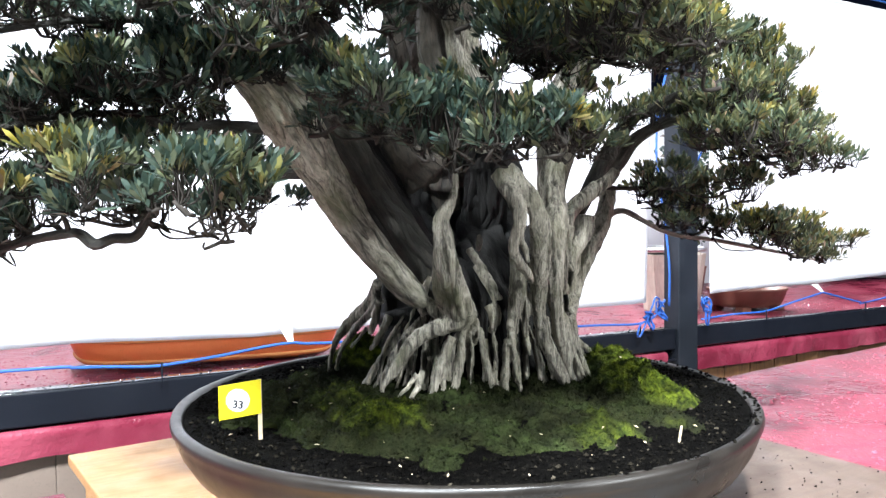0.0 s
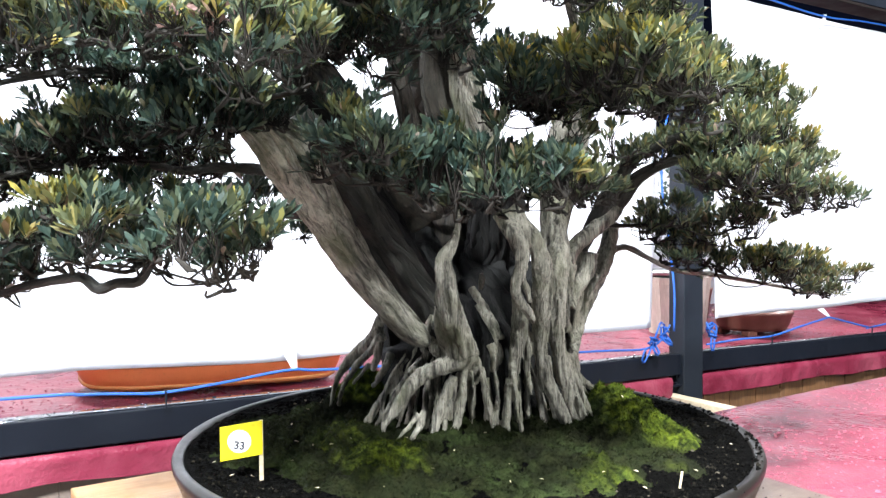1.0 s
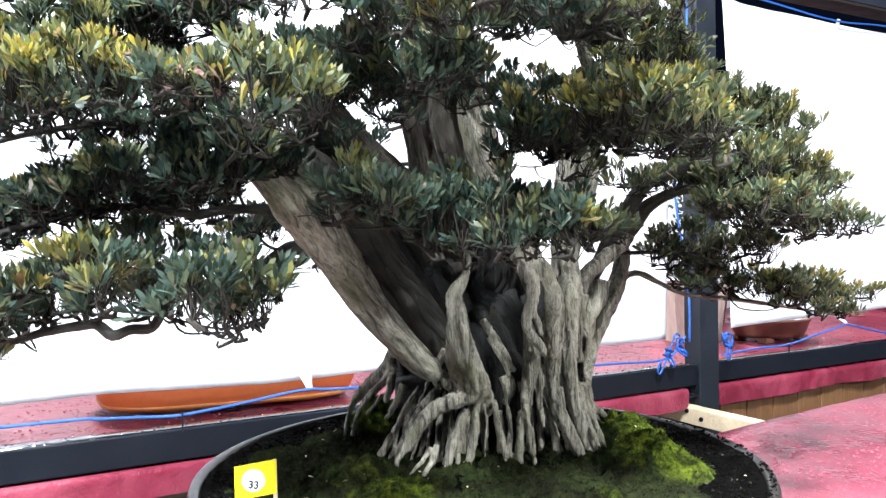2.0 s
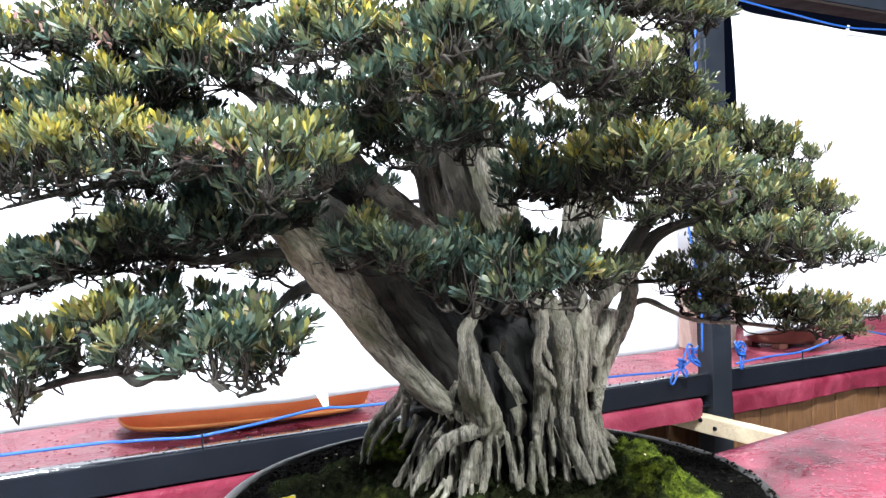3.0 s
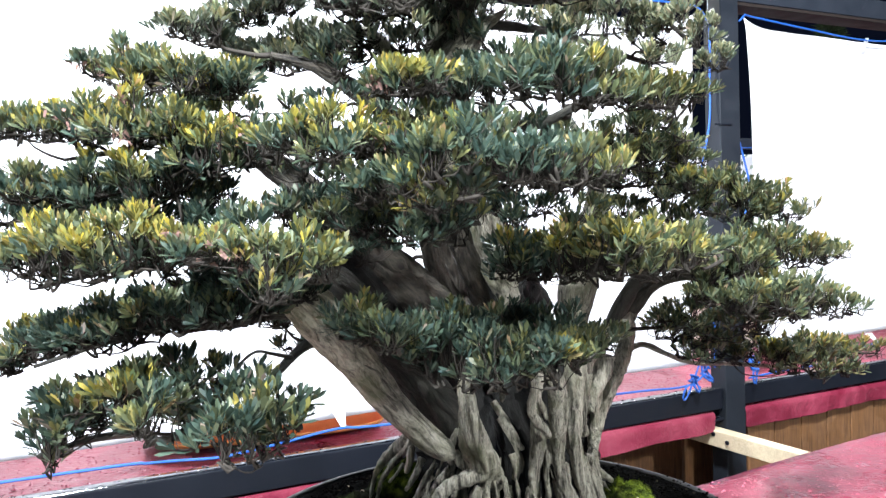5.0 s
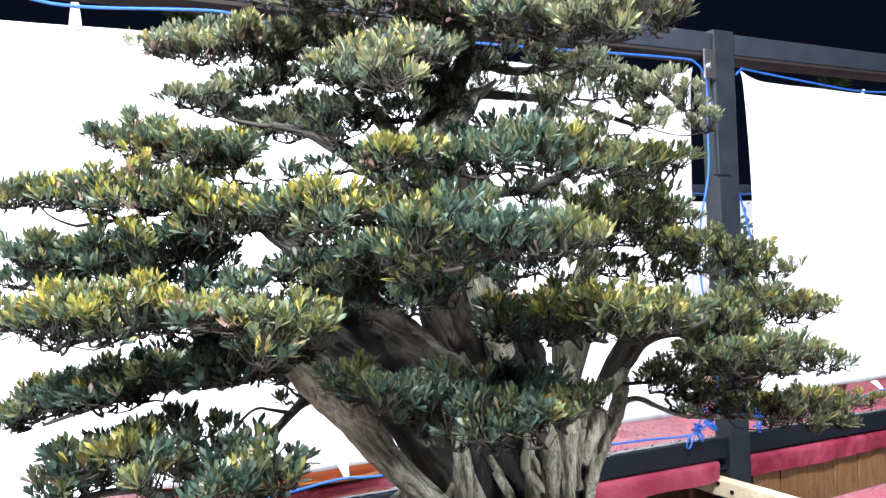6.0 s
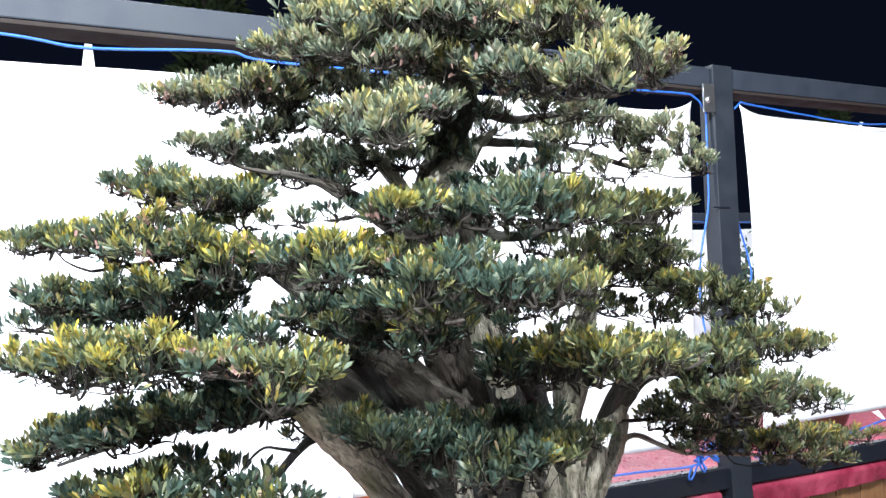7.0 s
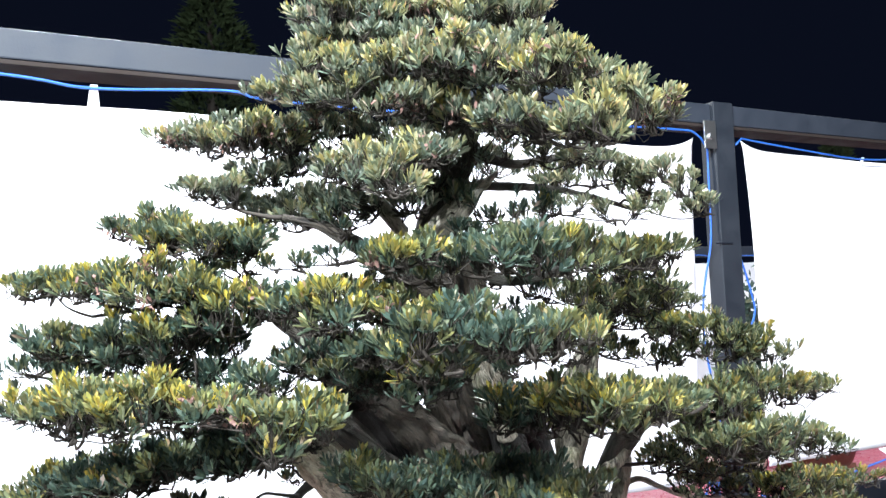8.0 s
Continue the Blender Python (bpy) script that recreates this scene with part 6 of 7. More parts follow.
pad(-0.173, 0.818, 1.531, 0.024, 0.031, 0.029, 0.16, 0.50)
pad(-0.133, 0.790, 1.530, 0.022, 0.030, 0.031, 0.16, 0.50)
pad(-0.095, 0.808, 1.528, 0.020, 0.030, 0.020, 0.16, 0.50)
pad(-0.532, 0.889, 1.490, 0.036, 0.047, 0.022, 0.06, 0.50)
pad(-0.489, 0.911, 1.485, 0.037, 0.048, 0.023, 0.06, 0.50)
pad(-0.448, 0.910, 1.493, 0.034, 0.045, 0.033, 0.06, 0.50)
pad(-0.381, 0.894, 1.493, 0.032, 0.041, 0.034, 0.06, 0.50)
pad(-0.360, 0.908, 1.493, 0.032, 0.041, 0.025, 0.06, 0.50)
pad(-0.352, 1.004, 1.481, 0.033, 0.043, 0.027, 0.06, 0.50)
pad(-0.542, 0.837, 1.418, 0.026, 0.034, 0.025, 0.19, 0.50)
pad(-0.497, 0.812, 1.413, 0.027, 0.035, 0.030, 0.19, 0.50)
pad(-0.427, 0.762, 1.414, 0.027, 0.036, 0.035, 0.19, 0.50)
pad(-0.381, 0.740, 1.416, 0.027, 0.035, 0.036, 0.19, 0.50)
pad(-0.348, 0.738, 1.422, 0.026, 0.034, 0.031, 0.19, 0.50)
pad(-0.324, 0.795, 1.413, 0.027, 0.036, 0.026, 0.19, 0.50)
pad(-0.274, 0.735, 1.419, 0.026, 0.033, 0.022, 0.19, 0.50)
pad(-0.247, 0.806, 1.412, 0.019, 0.030, 0.027, 0.19, 0.50)
pad(-0.209, 0.729, 1.408, 0.017, 0.030, 0.019, 0.19, 0.50)
pad(-0.182, 0.718, 1.388, 0.017, 0.030, 0.034, 0.19, 0.50)
pad(-0.161, 0.727, 1.402, 0.020, 0.030, 0.030, 0.19, 0.50)
pad(-0.153, 0.782, 1.400, 0.019, 0.030, 0.032, 0.19, 0.50)
pad(-0.137, 0.800, 1.400, 0.016, 0.030, 0.017, 0.19, 0.50)
pad(-0.610, 0.965, 1.265, 0.024, 0.031, 0.025, 0.06, 0.50)
pad(-0.586, 0.978, 1.285, 0.029, 0.037, 0.030, 0.06, 0.50)
pad(-0.518, 0.932, 1.298, 0.032, 0.041, 0.026, 0.06, 0.50)
pad(-0.453, 0.867, 1.315, 0.027, 0.035, 0.021, 0.06, 0.50)
pad(-0.417, 0.864, 1.314, 0.024, 0.031, 0.014, 0.06, 0.50)
pad(-0.559, 0.938, 1.163, 0.023, 0.030, 0.039, 0.04, 0.22)
pad(-0.493, 0.904, 1.195, 0.024, 0.031, 0.034, 0.04, 0.22)
pad(-0.480, 0.948, 1.207, 0.027, 0.036, 0.031, 0.04, 0.22)
pad(-0.411, 0.859, 1.230, 0.027, 0.035, 0.034, 0.04, 0.22)
pad(-0.345, 0.792, 1.231, 0.026, 0.034, 0.030, 0.04, 0.22)
pad(-0.334, 0.856, 1.233, 0.027, 0.035, 0.035, 0.04, 0.22)
pad(-0.289, 0.820, 1.225, 0.024, 0.031, 0.031, 0.04, 0.22)
pad(-0.225, 0.740, 1.226, 0.021, 0.030, 0.037, 0.04, 0.22)
pad(-0.214, 0.774, 1.220, 0.020, 0.030, 0.040, 0.04, 0.22)
pad(-0.203, 0.806, 1.217, 0.015, 0.030, 0.029, 0.04, 0.22)
pad(-0.392, 0.825, 1.251, 0.024, 0.031, 0.015, 0.19, 0.22)
pad(-0.374, 0.841, 1.261, 0.024, 0.031, 0.016, 0.19, 0.22)
pad(-0.478, 0.888, 1.227, 0.029, 0.038, 0.014, 0.19, 0.22)
pad(0.111, 0.835, 1.288, 0.025, 0.032, 0.016, 0.08, 0.22)
pad(0.146, 0.878, 1.284, 0.026, 0.034, 0.016, 0.08, 0.22)
pad(0.058, 0.889, 1.387, 0.024, 0.031, 0.031, 0.12, 0.50)
pad(0.101, 0.913, 1.379, 0.026, 0.034, 0.030, 0.09, 0.50)
pad(0.125, 0.888, 1.388, 0.027, 0.034, 0.034, 0.09, 0.50)
pad(0.164, 0.843, 1.394, 0.025, 0.033, 0.036, 0.09, 0.50)
pad(0.183, 0.827, 1.395, 0.025, 0.032, 0.036, 0.09, 0.50)
pad(0.224, 0.857, 1.386, 0.025, 0.032, 0.034, 0.07, 0.50)
pad(0.269, 0.903, 1.386, 0.022, 0.030, 0.030, 0.07, 0.50)
pad(0.311, 0.962, 1.381, 0.020, 0.030, 0.019, 0.07, 0.50)
pad(0.372, 1.176, 1.351, 0.033, 0.044, 0.037, 0.04, 0.50)
pad(0.426, 1.173, 1.357, 0.033, 0.043, 0.040, 0.04, 0.50)
pad(0.471, 1.214, 1.363, 0.036, 0.047, 0.034, 0.04, 0.50)
pad(0.377, 1.148, 1.301, 0.036, 0.047, 0.017, 0.03, 0.50)
pad(0.424, 1.138, 1.294, 0.036, 0.046, 0.028, 0.03, 0.50)
pad(0.463, 1.151, 1.293, 0.036, 0.047, 0.031, 0.03, 0.50)
pad(0.518, 1.203, 1.284, 0.034, 0.044, 0.036, 0.03, 0.50)
pad(0.360, 1.209, 1.470, 0.029, 0.037, 0.021, 0.05, 0.50)
pad(0.237, 1.189, 1.528, 0.034, 0.044, 0.021, 0.04, 0.50)
pad(0.283, 1.187, 1.523, 0.035, 0.045, 0.027, 0.04, 0.50)
pad(0.338, 1.223, 1.518, 0.037, 0.048, 0.022, 0.04, 0.50)
pad(0.020, 0.837, 1.587, 0.025, 0.033, 0.019, 0.10, 0.50)
pad(0.053, 0.836, 1.586, 0.025, 0.033, 0.027, 0.10, 0.50)
pad(0.087, 0.794, 1.592, 0.024, 0.031, 0.034, 0.07, 0.50)
pad(0.106, 0.771, 1.587, 0.024, 0.031, 0.033, 0.07, 0.50)
pad(0.150, 0.836, 1.585, 0.025, 0.033, 0.032, 0.07, 0.50)
pad(0.185, 0.897, 1.586, 0.027, 0.035, 0.026, 0.07, 0.50)
pad(0.234, 0.932, 1.581, 0.027, 0.035, 0.023, 0.06, 0.50)
pad(0.270, 0.959, 1.579, 0.025, 0.033, 0.020, 0.06, 0.50)
pad(0.311, 1.055, 1.589, 0.026, 0.033, 0.015, 0.06, 0.50)
pad(0.020, 0.677, 1.509, 0.021, 0.030, 0.025, 0.09, 0.50)
pad(0.045, 0.691, 1.496, 0.022, 0.030, 0.025, 0.09, 0.50)
pad(0.079, 0.695, 1.489, 0.022, 0.030, 0.025, 0.07, 0.50)
pad(0.110, 0.704, 1.486, 0.022, 0.030, 0.023, 0.07, 0.50)
pad(0.137, 0.761, 1.485, 0.021, 0.030, 0.020, 0.07, 0.50)
pad(0.160, 0.796, 1.484, 0.019, 0.030, 0.014, 0.07, 0.50)
pad(-0.091, 0.836, 1.529, 0.020, 0.030, 0.022, 0.17, 0.50)
pad(-0.064, 0.813, 1.519, 0.022, 0.030, 0.028, 0.17, 0.50)
pad(-0.010, 0.651, 1.497, 0.019, 0.030, 0.029, 0.17, 0.50)
pad(-0.036, 0.694, 1.472, 0.020, 0.030, 0.020, 0.17, 0.50)
pad(-0.078, 0.774, 1.477, 0.023, 0.030, 0.019, 0.17, 0.50)
pad(0.011, 0.708, 1.470, 0.018, 0.030, 0.021, 0.17, 0.50)
pad(-0.010, 0.707, 1.453, 0.018, 0.030, 0.014, 0.17, 0.50)
pad(-0.067, 0.801, 1.588, 0.020, 0.030, 0.018, 0.18, 0.50)
pad(-0.045, 0.766, 1.587, 0.020, 0.030, 0.023, 0.18, 0.50)
pad(-0.014, 0.793, 1.590, 0.022, 0.030, 0.019, 0.18, 0.50)
pad(-0.004, 0.829, 1.423, 0.022, 0.030, 0.023, 0.04, 0.50)
pad(0.020, 0.809, 1.439, 0.021, 0.030, 0.015, 0.04, 0.50)
pad(-0.091, 1.020, 2.013, 0.051, 0.060, 0.016, 0.11, 0.50)
pad(-0.044, 1.033, 2.022, 0.052, 0.060, 0.024, 0.11, 0.50)
pad(0.039, 1.016, 2.004, 0.051, 0.060, 0.018, 0.11, 0.50)
pad(-0.203, 1.056, 1.985, 0.040, 0.052, 0.023, 0.13, 0.50)
pad(-0.149, 1.017, 1.966, 0.042, 0.054, 0.029, 0.13, 0.50)
pad(-0.089, 0.992, 1.955, 0.044, 0.057, 0.030, 0.13, 0.50)
pad(-0.012, 0.995, 1.953, 0.044, 0.057, 0.032, 0.13, 0.50)
pad(0.045, 1.017, 1.956, 0.043, 0.055, 0.033, 0.13, 0.50)
pad(0.090, 1.000, 1.942, 0.036, 0.046, 0.028, 0.10, 0.50)
pad(0.142, 1.030, 1.945, 0.032, 0.041, 0.017, 0.10, 0.50)
pad(-0.181, 0.983, 1.885, 0.034, 0.044, 0.027, 0.19, 0.50)
pad(-0.117, 0.960, 1.866, 0.036, 0.047, 0.026, 0.19, 0.50)
pad(-0.077, 0.929, 1.855, 0.038, 0.050, 0.026, 0.19, 0.50)
pad(-0.029, 0.925, 1.857, 0.038, 0.049, 0.028, 0.19, 0.50)
pad(0.030, 0.902, 1.846, 0.037, 0.048, 0.029, 0.19, 0.50)
pad(0.087, 0.913, 1.844, 0.037, 0.048, 0.029, 0.15, 0.50)
pad(0.118, 0.881, 1.832, 0.033, 0.043, 0.028, 0.15, 0.50)
pad(0.165, 0.892, 1.829, 0.027, 0.035, 0.026, 0.15, 0.50)
pad(0.205, 0.880, 1.824, 0.023, 0.030, 0.020, 0.11, 0.50)
pad(-0.235, 0.976, 1.837, 0.034, 0.044, 0.016, 0.16, 0.50)
pad(-0.168, 0.962, 1.826, 0.036, 0.047, 0.020, 0.16, 0.50)
pad(-0.120, 0.939, 1.814, 0.039, 0.050, 0.019, 0.16, 0.50)
pad(-0.064, 0.914, 1.797, 0.036, 0.047, 0.019, 0.16, 0.50)
pad(-0.016, 0.915, 1.788, 0.035, 0.045, 0.019, 0.16, 0.50)
pad(0.038, 0.922, 1.786, 0.038, 0.049, 0.025, 0.16, 0.50)
pad(0.082, 0.868, 1.759, 0.034, 0.045, 0.023, 0.12, 0.50)
pad(0.120, 0.866, 1.753, 0.034, 0.044, 0.029, 0.12, 0.50)
pad(0.168, 0.844, 1.739, 0.032, 0.041, 0.029, 0.12, 0.50)
pad(0.211, 0.829, 1.737, 0.026, 0.034, 0.032, 0.09, 0.50)
pad(0.235, 0.880, 1.763, 0.023, 0.030, 0.039, 0.09, 0.50)
pad(0.282, 0.932, 1.769, 0.019, 0.030, 0.034, 0.09, 0.50)
pad(-0.040, 0.932, 1.743, 0.029, 0.038, 0.020, 0.06, 0.50)
pad(-0.028, 1.001, 1.746, 0.040, 0.052, 0.028, 0.06, 0.50)
pad(-0.084, 0.993, 1.713, 0.049, 0.060, 0.019, 0.06, 0.50)
pad(-0.062, 0.885, 1.460, 0.021, 0.030, 0.018, 0.10, 0.22)
pad(-0.036, 0.816, 1.438, 0.020, 0.030, 0.021, 0.10, 0.22)
pad(0.067, 1.200, 1.751, 0.046, 0.060, 0.030, 0.08, 0.30)
pad(0.149, 1.200, 1.739, 0.051, 0.060, 0.028, 0.08, 0.30)
pad(0.233, 1.220, 1.736, 0.051, 0.060, 0.031, 0.06, 0.30)
pad(0.311, 1.250, 1.724, 0.047, 0.060, 0.037, 0.06, 0.30)
pad(0.179, 1.150, 1.672, 0.044, 0.057, 0.021, 0.08, 0.30)
pad(0.291, 1.200, 1.665, 0.046, 0.059, 0.021, 0.06, 0.30)
pad(0.069, 1.050, 1.560, 0.045, 0.059, 0.021, 0.08, 0.14)
pad(0.154, 1.100, 1.561, 0.047, 0.060, 0.019, 0.08, 0.14)
pad(0.238, 1.100, 1.557, 0.047, 0.060, 0.019, 0.06, 0.14)
pad(0.313, 1.100, 1.550, 0.038, 0.049, 0.024, 0.06, 0.14)
pad(0.080, 1.000, 1.449, 0.039, 0.051, 0.021, 0.08, 0.20)
pad(0.154, 1.050, 1.443, 0.041, 0.053, 0.024, 0.08, 0.20)
pad(0.246, 1.200, 1.439, 0.046, 0.059, 0.024, 0.06, 0.20)
pad(0.318, 1.200, 1.424, 0.041, 0.053, 0.021, 0.06, 0.20)
pad(0.343, 1.150, 1.423, 0.035, 0.046, 0.018, 0.06, 0.20)
pad(-0.003, 0.930, 1.695, 0.027, 0.035, 0.025, 0.11, 0.55)
pad(0.015, 0.930, 1.663, 0.022, 0.030, 0.024, 0.11, 0.55)
pad(-0.295, 1.050, 1.669, 0.038, 0.049, 0.024, 0.11, 0.22)
pad(-0.214, 1.000, 1.661, 0.040, 0.052, 0.027, 0.11, 0.22)
pad(-0.141, 0.950, 1.638, 0.034, 0.045, 0.022, 0.11, 0.22)
pad(-0.108, 0.950, 1.675, 0.030, 0.040, 0.022, 0.11, 0.22)
pad(-0.042, 0.900, 1.661, 0.029, 0.038, 0.023, 0.11, 0.22)
pad(-0.335, 0.900, 1.582, 0.037, 0.048, 0.014, 0.11, 0.18)
pad(-0.273, 0.920, 1.581, 0.037, 0.049, 0.014, 0.11, 0.18)
pad(-0.220, 0.950, 1.589, 0.034, 0.045, 0.015, 0.11, 0.18)
pad(-0.142, 0.950, 1.597, 0.034, 0.045, 0.019, 0.11, 0.18)
pad(-0.060, 0.900, 1.568, 0.033, 0.042, 0.014, 0.11, 0.18)
pad(-0.006, 0.850, 1.557, 0.031, 0.040, 0.015, 0.11, 0.18)
pad(-0.167, 0.900, 1.465, 0.029, 0.038, 0.016, 0.11, 0.30)
pad(-0.066, 0.900, 1.425, 0.033, 0.042, 0.023, 0.11, 0.30)
pad(-0.128, 1.000, 1.394, 0.032, 0.041, 0.020, 0.11, 0.30)
pad(-0.024, 1.000, 1.737, 0.037, 0.048, 0.039, 0.11, 0.28)
pad(0.007, 1.000, 1.694, 0.037, 0.048, 0.017, 0.11, 0.28)
pad(-0.107, 0.980, 1.664, 0.037, 0.048, 0.022, 0.11, 0.28)
pad(-0.201, 1.030, 1.677, 0.038, 0.050, 0.030, 0.11, 0.28)
pad(-0.144, 1.000, 1.660, 0.037, 0.048, 0.022, 0.11, 0.28)
pad(-0.054, 0.950, 1.668, 0.032, 0.041, 0.024, 0.11, 0.28)
pad(0.040, 1.050, 1.749, 0.034, 0.045, 0.020, 0.11, 0.28)
pad(-0.316, 0.820, 1.283, 0.020, 0.030, 0.019, 0.11, 0.30)
pad(-0.275, 0.800, 1.273, 0.023, 0.030, 0.022, 0.11, 0.30)
pad(-0.222, 0.760, 1.267, 0.022, 0.030, 0.020, 0.11, 0.30)
pad(-0.184, 0.740, 1.258, 0.019, 0.030, 0.019, 0.11, 0.30)
pad(-0.382, 0.800, 1.262, 0.024, 0.031, 0.018, 0.11, 0.30)
pad(-0.483, 0.850, 1.240, 0.025, 0.032, 0.020, 0.11, 0.30)
pad(-0.255, 1.050, 1.796, 0.044, 0.057, 0.033, 0.11, 0.30)
pad(-0.176, 1.050, 1.785, 0.043, 0.056, 0.031, 0.11, 0.30)
pad(-0.106, 1.000, 1.777, 0.042, 0.054, 0.027, 0.11, 0.30)
pad(-0.121, 1.020, 1.929, 0.051, 0.060, 0.038, 0.11, 0.30)
pad(-0.036, 1.020, 1.923, 0.051, 0.060, 0.038, 0.11, 0.30)
pad(0.057, 1.020, 1.917, 0.051, 0.060, 0.038, 0.11, 0.30)
pad(0.123, 1.000, 1.894, 0.041, 0.054, 0.034, 0.08, 0.30)
pad(-0.188, 1.000, 1.854, 0.042, 0.054, 0.035, 0.11, 0.30)
pad(0.060, 0.950, 1.738, 0.035, 0.046, 0.026, 0.11, 0.30)
pad(0.140, 1.000, 1.736, 0.041, 0.053, 0.021, 0.08, 0.30)
pad(0.212, 1.000, 1.728, 0.041, 0.053, 0.016, 0.06, 0.30)
pad(0.048, 1.000, 1.454, 0.036, 0.046, 0.021, 0.11, 0.16)
pad(0.105, 1.000, 1.448, 0.032, 0.042, 0.018, 0.08, 0.16)
pad(0.202, 1.150, 1.484, 0.037, 0.048, 0.020, 0.06, 0.16)
pad(0.255, 1.150, 1.356, 0.033, 0.042, 0.026, 0.06, 0.16)
pad(0.138, 1.000, 1.358, 0.032, 0.042, 0.023, 0.08, 0.16)
pad(0.057, 0.950, 1.381, 0.027, 0.035, 0.022, 0.11, 0.16)
pad(-0.147, 1.050, 1.414, 0.030, 0.039, 0.024, 0.11, 0.16)
pad(-0.078, 0.900, 1.474, 0.026, 0.034, 0.019, 0.11, 0.16)
pad(-0.317, 0.950, 1.391, 0.039, 0.051, 0.025, 0.11, 0.25)
pad(-0.263, 1.000, 1.409, 0.041, 0.054, 0.022, 0.11, 0.25)
pad(-0.400, 1.000, 1.403, 0.041, 0.054, 0.030, 0.11, 0.25)
pad(-0.469, 1.000, 1.397, 0.041, 0.054, 0.030, 0.11, 0.25)
pad(-0.205, 0.950, 1.446, 0.033, 0.043, 0.021, 0.11, 0.25)
pad(-0.153, 1.000, 1.453, 0.034, 0.045, 0.019, 0.11, 0.25)
pad(0.077, 0.950, 1.437, 0.030, 0.038, 0.022, 0.08, 0.25)
pad(0.068, 1.000, 1.390, 0.028, 0.036, 0.020, 0.08, 0.25)
pad(0.360, 1.150, 1.365, 0.040, 0.052, 0.024, 0.06, 0.25)
pad(0.336, 1.300, 1.239, 0.041, 0.053, 0.029, 0.06, 0.25)
pad(0.409, 1.300, 1.224, 0.041, 0.053, 0.024, 0.06, 0.25)
pad(0.473, 1.300, 1.237, 0.041, 0.053, 0.029, 0.06, 0.25)
pad(-0.305, 1.300, 1.222, 0.036, 0.047, 0.014, 0.11, 0.25)
pad(-0.242, 1.350, 1.230, 0.033, 0.043, 0.015, 0.11, 0.25)
pad(-0.144, 0.920, 1.896, 0.035, 0.046, 0.017, 0.11, 0.50)
pad(-0.090, 0.900, 1.883, 0.034, 0.045, 0.018, 0.11, 0.50)
pad(-0.034, 0.880, 1.875, 0.034, 0.044, 0.017, 0.11, 0.50)
pad(0.020, 0.870, 1.869, 0.033, 0.043, 0.017, 0.11, 0.50)
pad(0.071, 0.870, 1.865, 0.033, 0.043, 0.017, 0.08, 0.50)
pad(0.118, 0.860, 1.857, 0.033, 0.043, 0.018, 0.08, 0.50)
pad(-0.182, 0.920, 1.838, 0.035, 0.046, 0.018, 0.11, 0.50)
pad(-0.125, 0.890, 1.819, 0.034, 0.044, 0.014, 0.11, 0.50)
pad(-0.067, 0.860, 1.806, 0.033, 0.043, 0.015, 0.11, 0.50)
pad(-0.015, 0.850, 1.800, 0.033, 0.042, 0.015, 0.11, 0.50)
pad(0.037, 0.840, 1.798, 0.032, 0.042, 0.015, 0.11, 0.50)
pad(0.086, 0.820, 1.786, 0.031, 0.041, 0.015, 0.08, 0.50)
pad(0.134, 0.810, 1.778, 0.031, 0.040, 0.017, 0.08, 0.50)
pad(0.181, 0.800, 1.775, 0.031, 0.040, 0.018, 0.08, 0.50)
pad(0.221, 0.820, 1.788, 0.028, 0.036, 0.015, 0.06, 0.50)
pad(0.032, 0.980, 1.674, 0.036, 0.047, 0.022, 0.11, 0.20)
pad(0.072, 0.920, 1.647, 0.034, 0.045, 0.027, 0.08, 0.20)
pad(0.118, 0.950, 1.648, 0.035, 0.046, 0.028, 0.08, 0.20)
pad(0.003, 0.900, 1.618, 0.034, 0.044, 0.019, 0.11, 0.20)
pad(0.165, 1.000, 1.598, 0.040, 0.053, 0.025, 0.08, 0.20)
pad(0.248, 1.100, 1.566, 0.039, 0.051, 0.028, 0.06, 0.20)
pad(0.309, 1.150, 1.579, 0.041, 0.053, 0.033, 0.06, 0.20)
pad(0.106, 0.980, 1.544, 0.036, 0.047, 0.025, 0.08, 0.20)
pad(0.162, 1.000, 1.534, 0.036, 0.047, 0.026, 0.08, 0.20)
pad(0.219, 1.100, 1.498, 0.039, 0.051, 0.028, 0.06, 0.20)
pad(0.287, 1.150, 1.494, 0.041, 0.053, 0.029, 0.06, 0.20)
pad(-0.022, 1.200, 1.840, 0.070, 0.060, 0.030, 0.30)
pad(-0.167, 1.200, 1.555, 0.050, 0.045, 0.025, 0.15)
pad(-0.288, 1.180, 1.283, 0.050, 0.040, 0.018, 0.20)
pad(0.000, 1.100, 1.900, 0.060, 0.055, 0.035, 0.40)
pad(0.000, 1.080, 1.980, 0.055, 0.050, 0.030, 0.50)
pad(-0.360, 1.050, 1.617, 0.045, 0.040, 0.020, 0.20)
pad(-0.140, 1.000, 1.468, 0.045, 0.040, 0.024, 0.15)

def bough_cost(node, p):
    dz = p[2] - 0.6 * p[5] - node[2]
    return math.hypot(p[0] - node[0], p[1] - node[1]) + 1.6 * abs(dz) + (1.2 * -dz if dz < 0 else 0) + (0.05 if node[3] < 0.0016 else 0)


waiting = [[p, *min((bough_cost(n, p), k) for k, n in enumerate(NODES))] for p in PAD_LIST]
while waiting:
    waiting.sort(key=lambda w: -w[1])
    p, _, k = waiting.pop()
    old = len(NODES)
    grow(*p, NODES[k])
    for w in waiting:
        for k in range(old, len(NODES)):
            c = bough_cost(NODES[k], w[0])
            if c < w[1]:
                w[1], w[2] = c, k

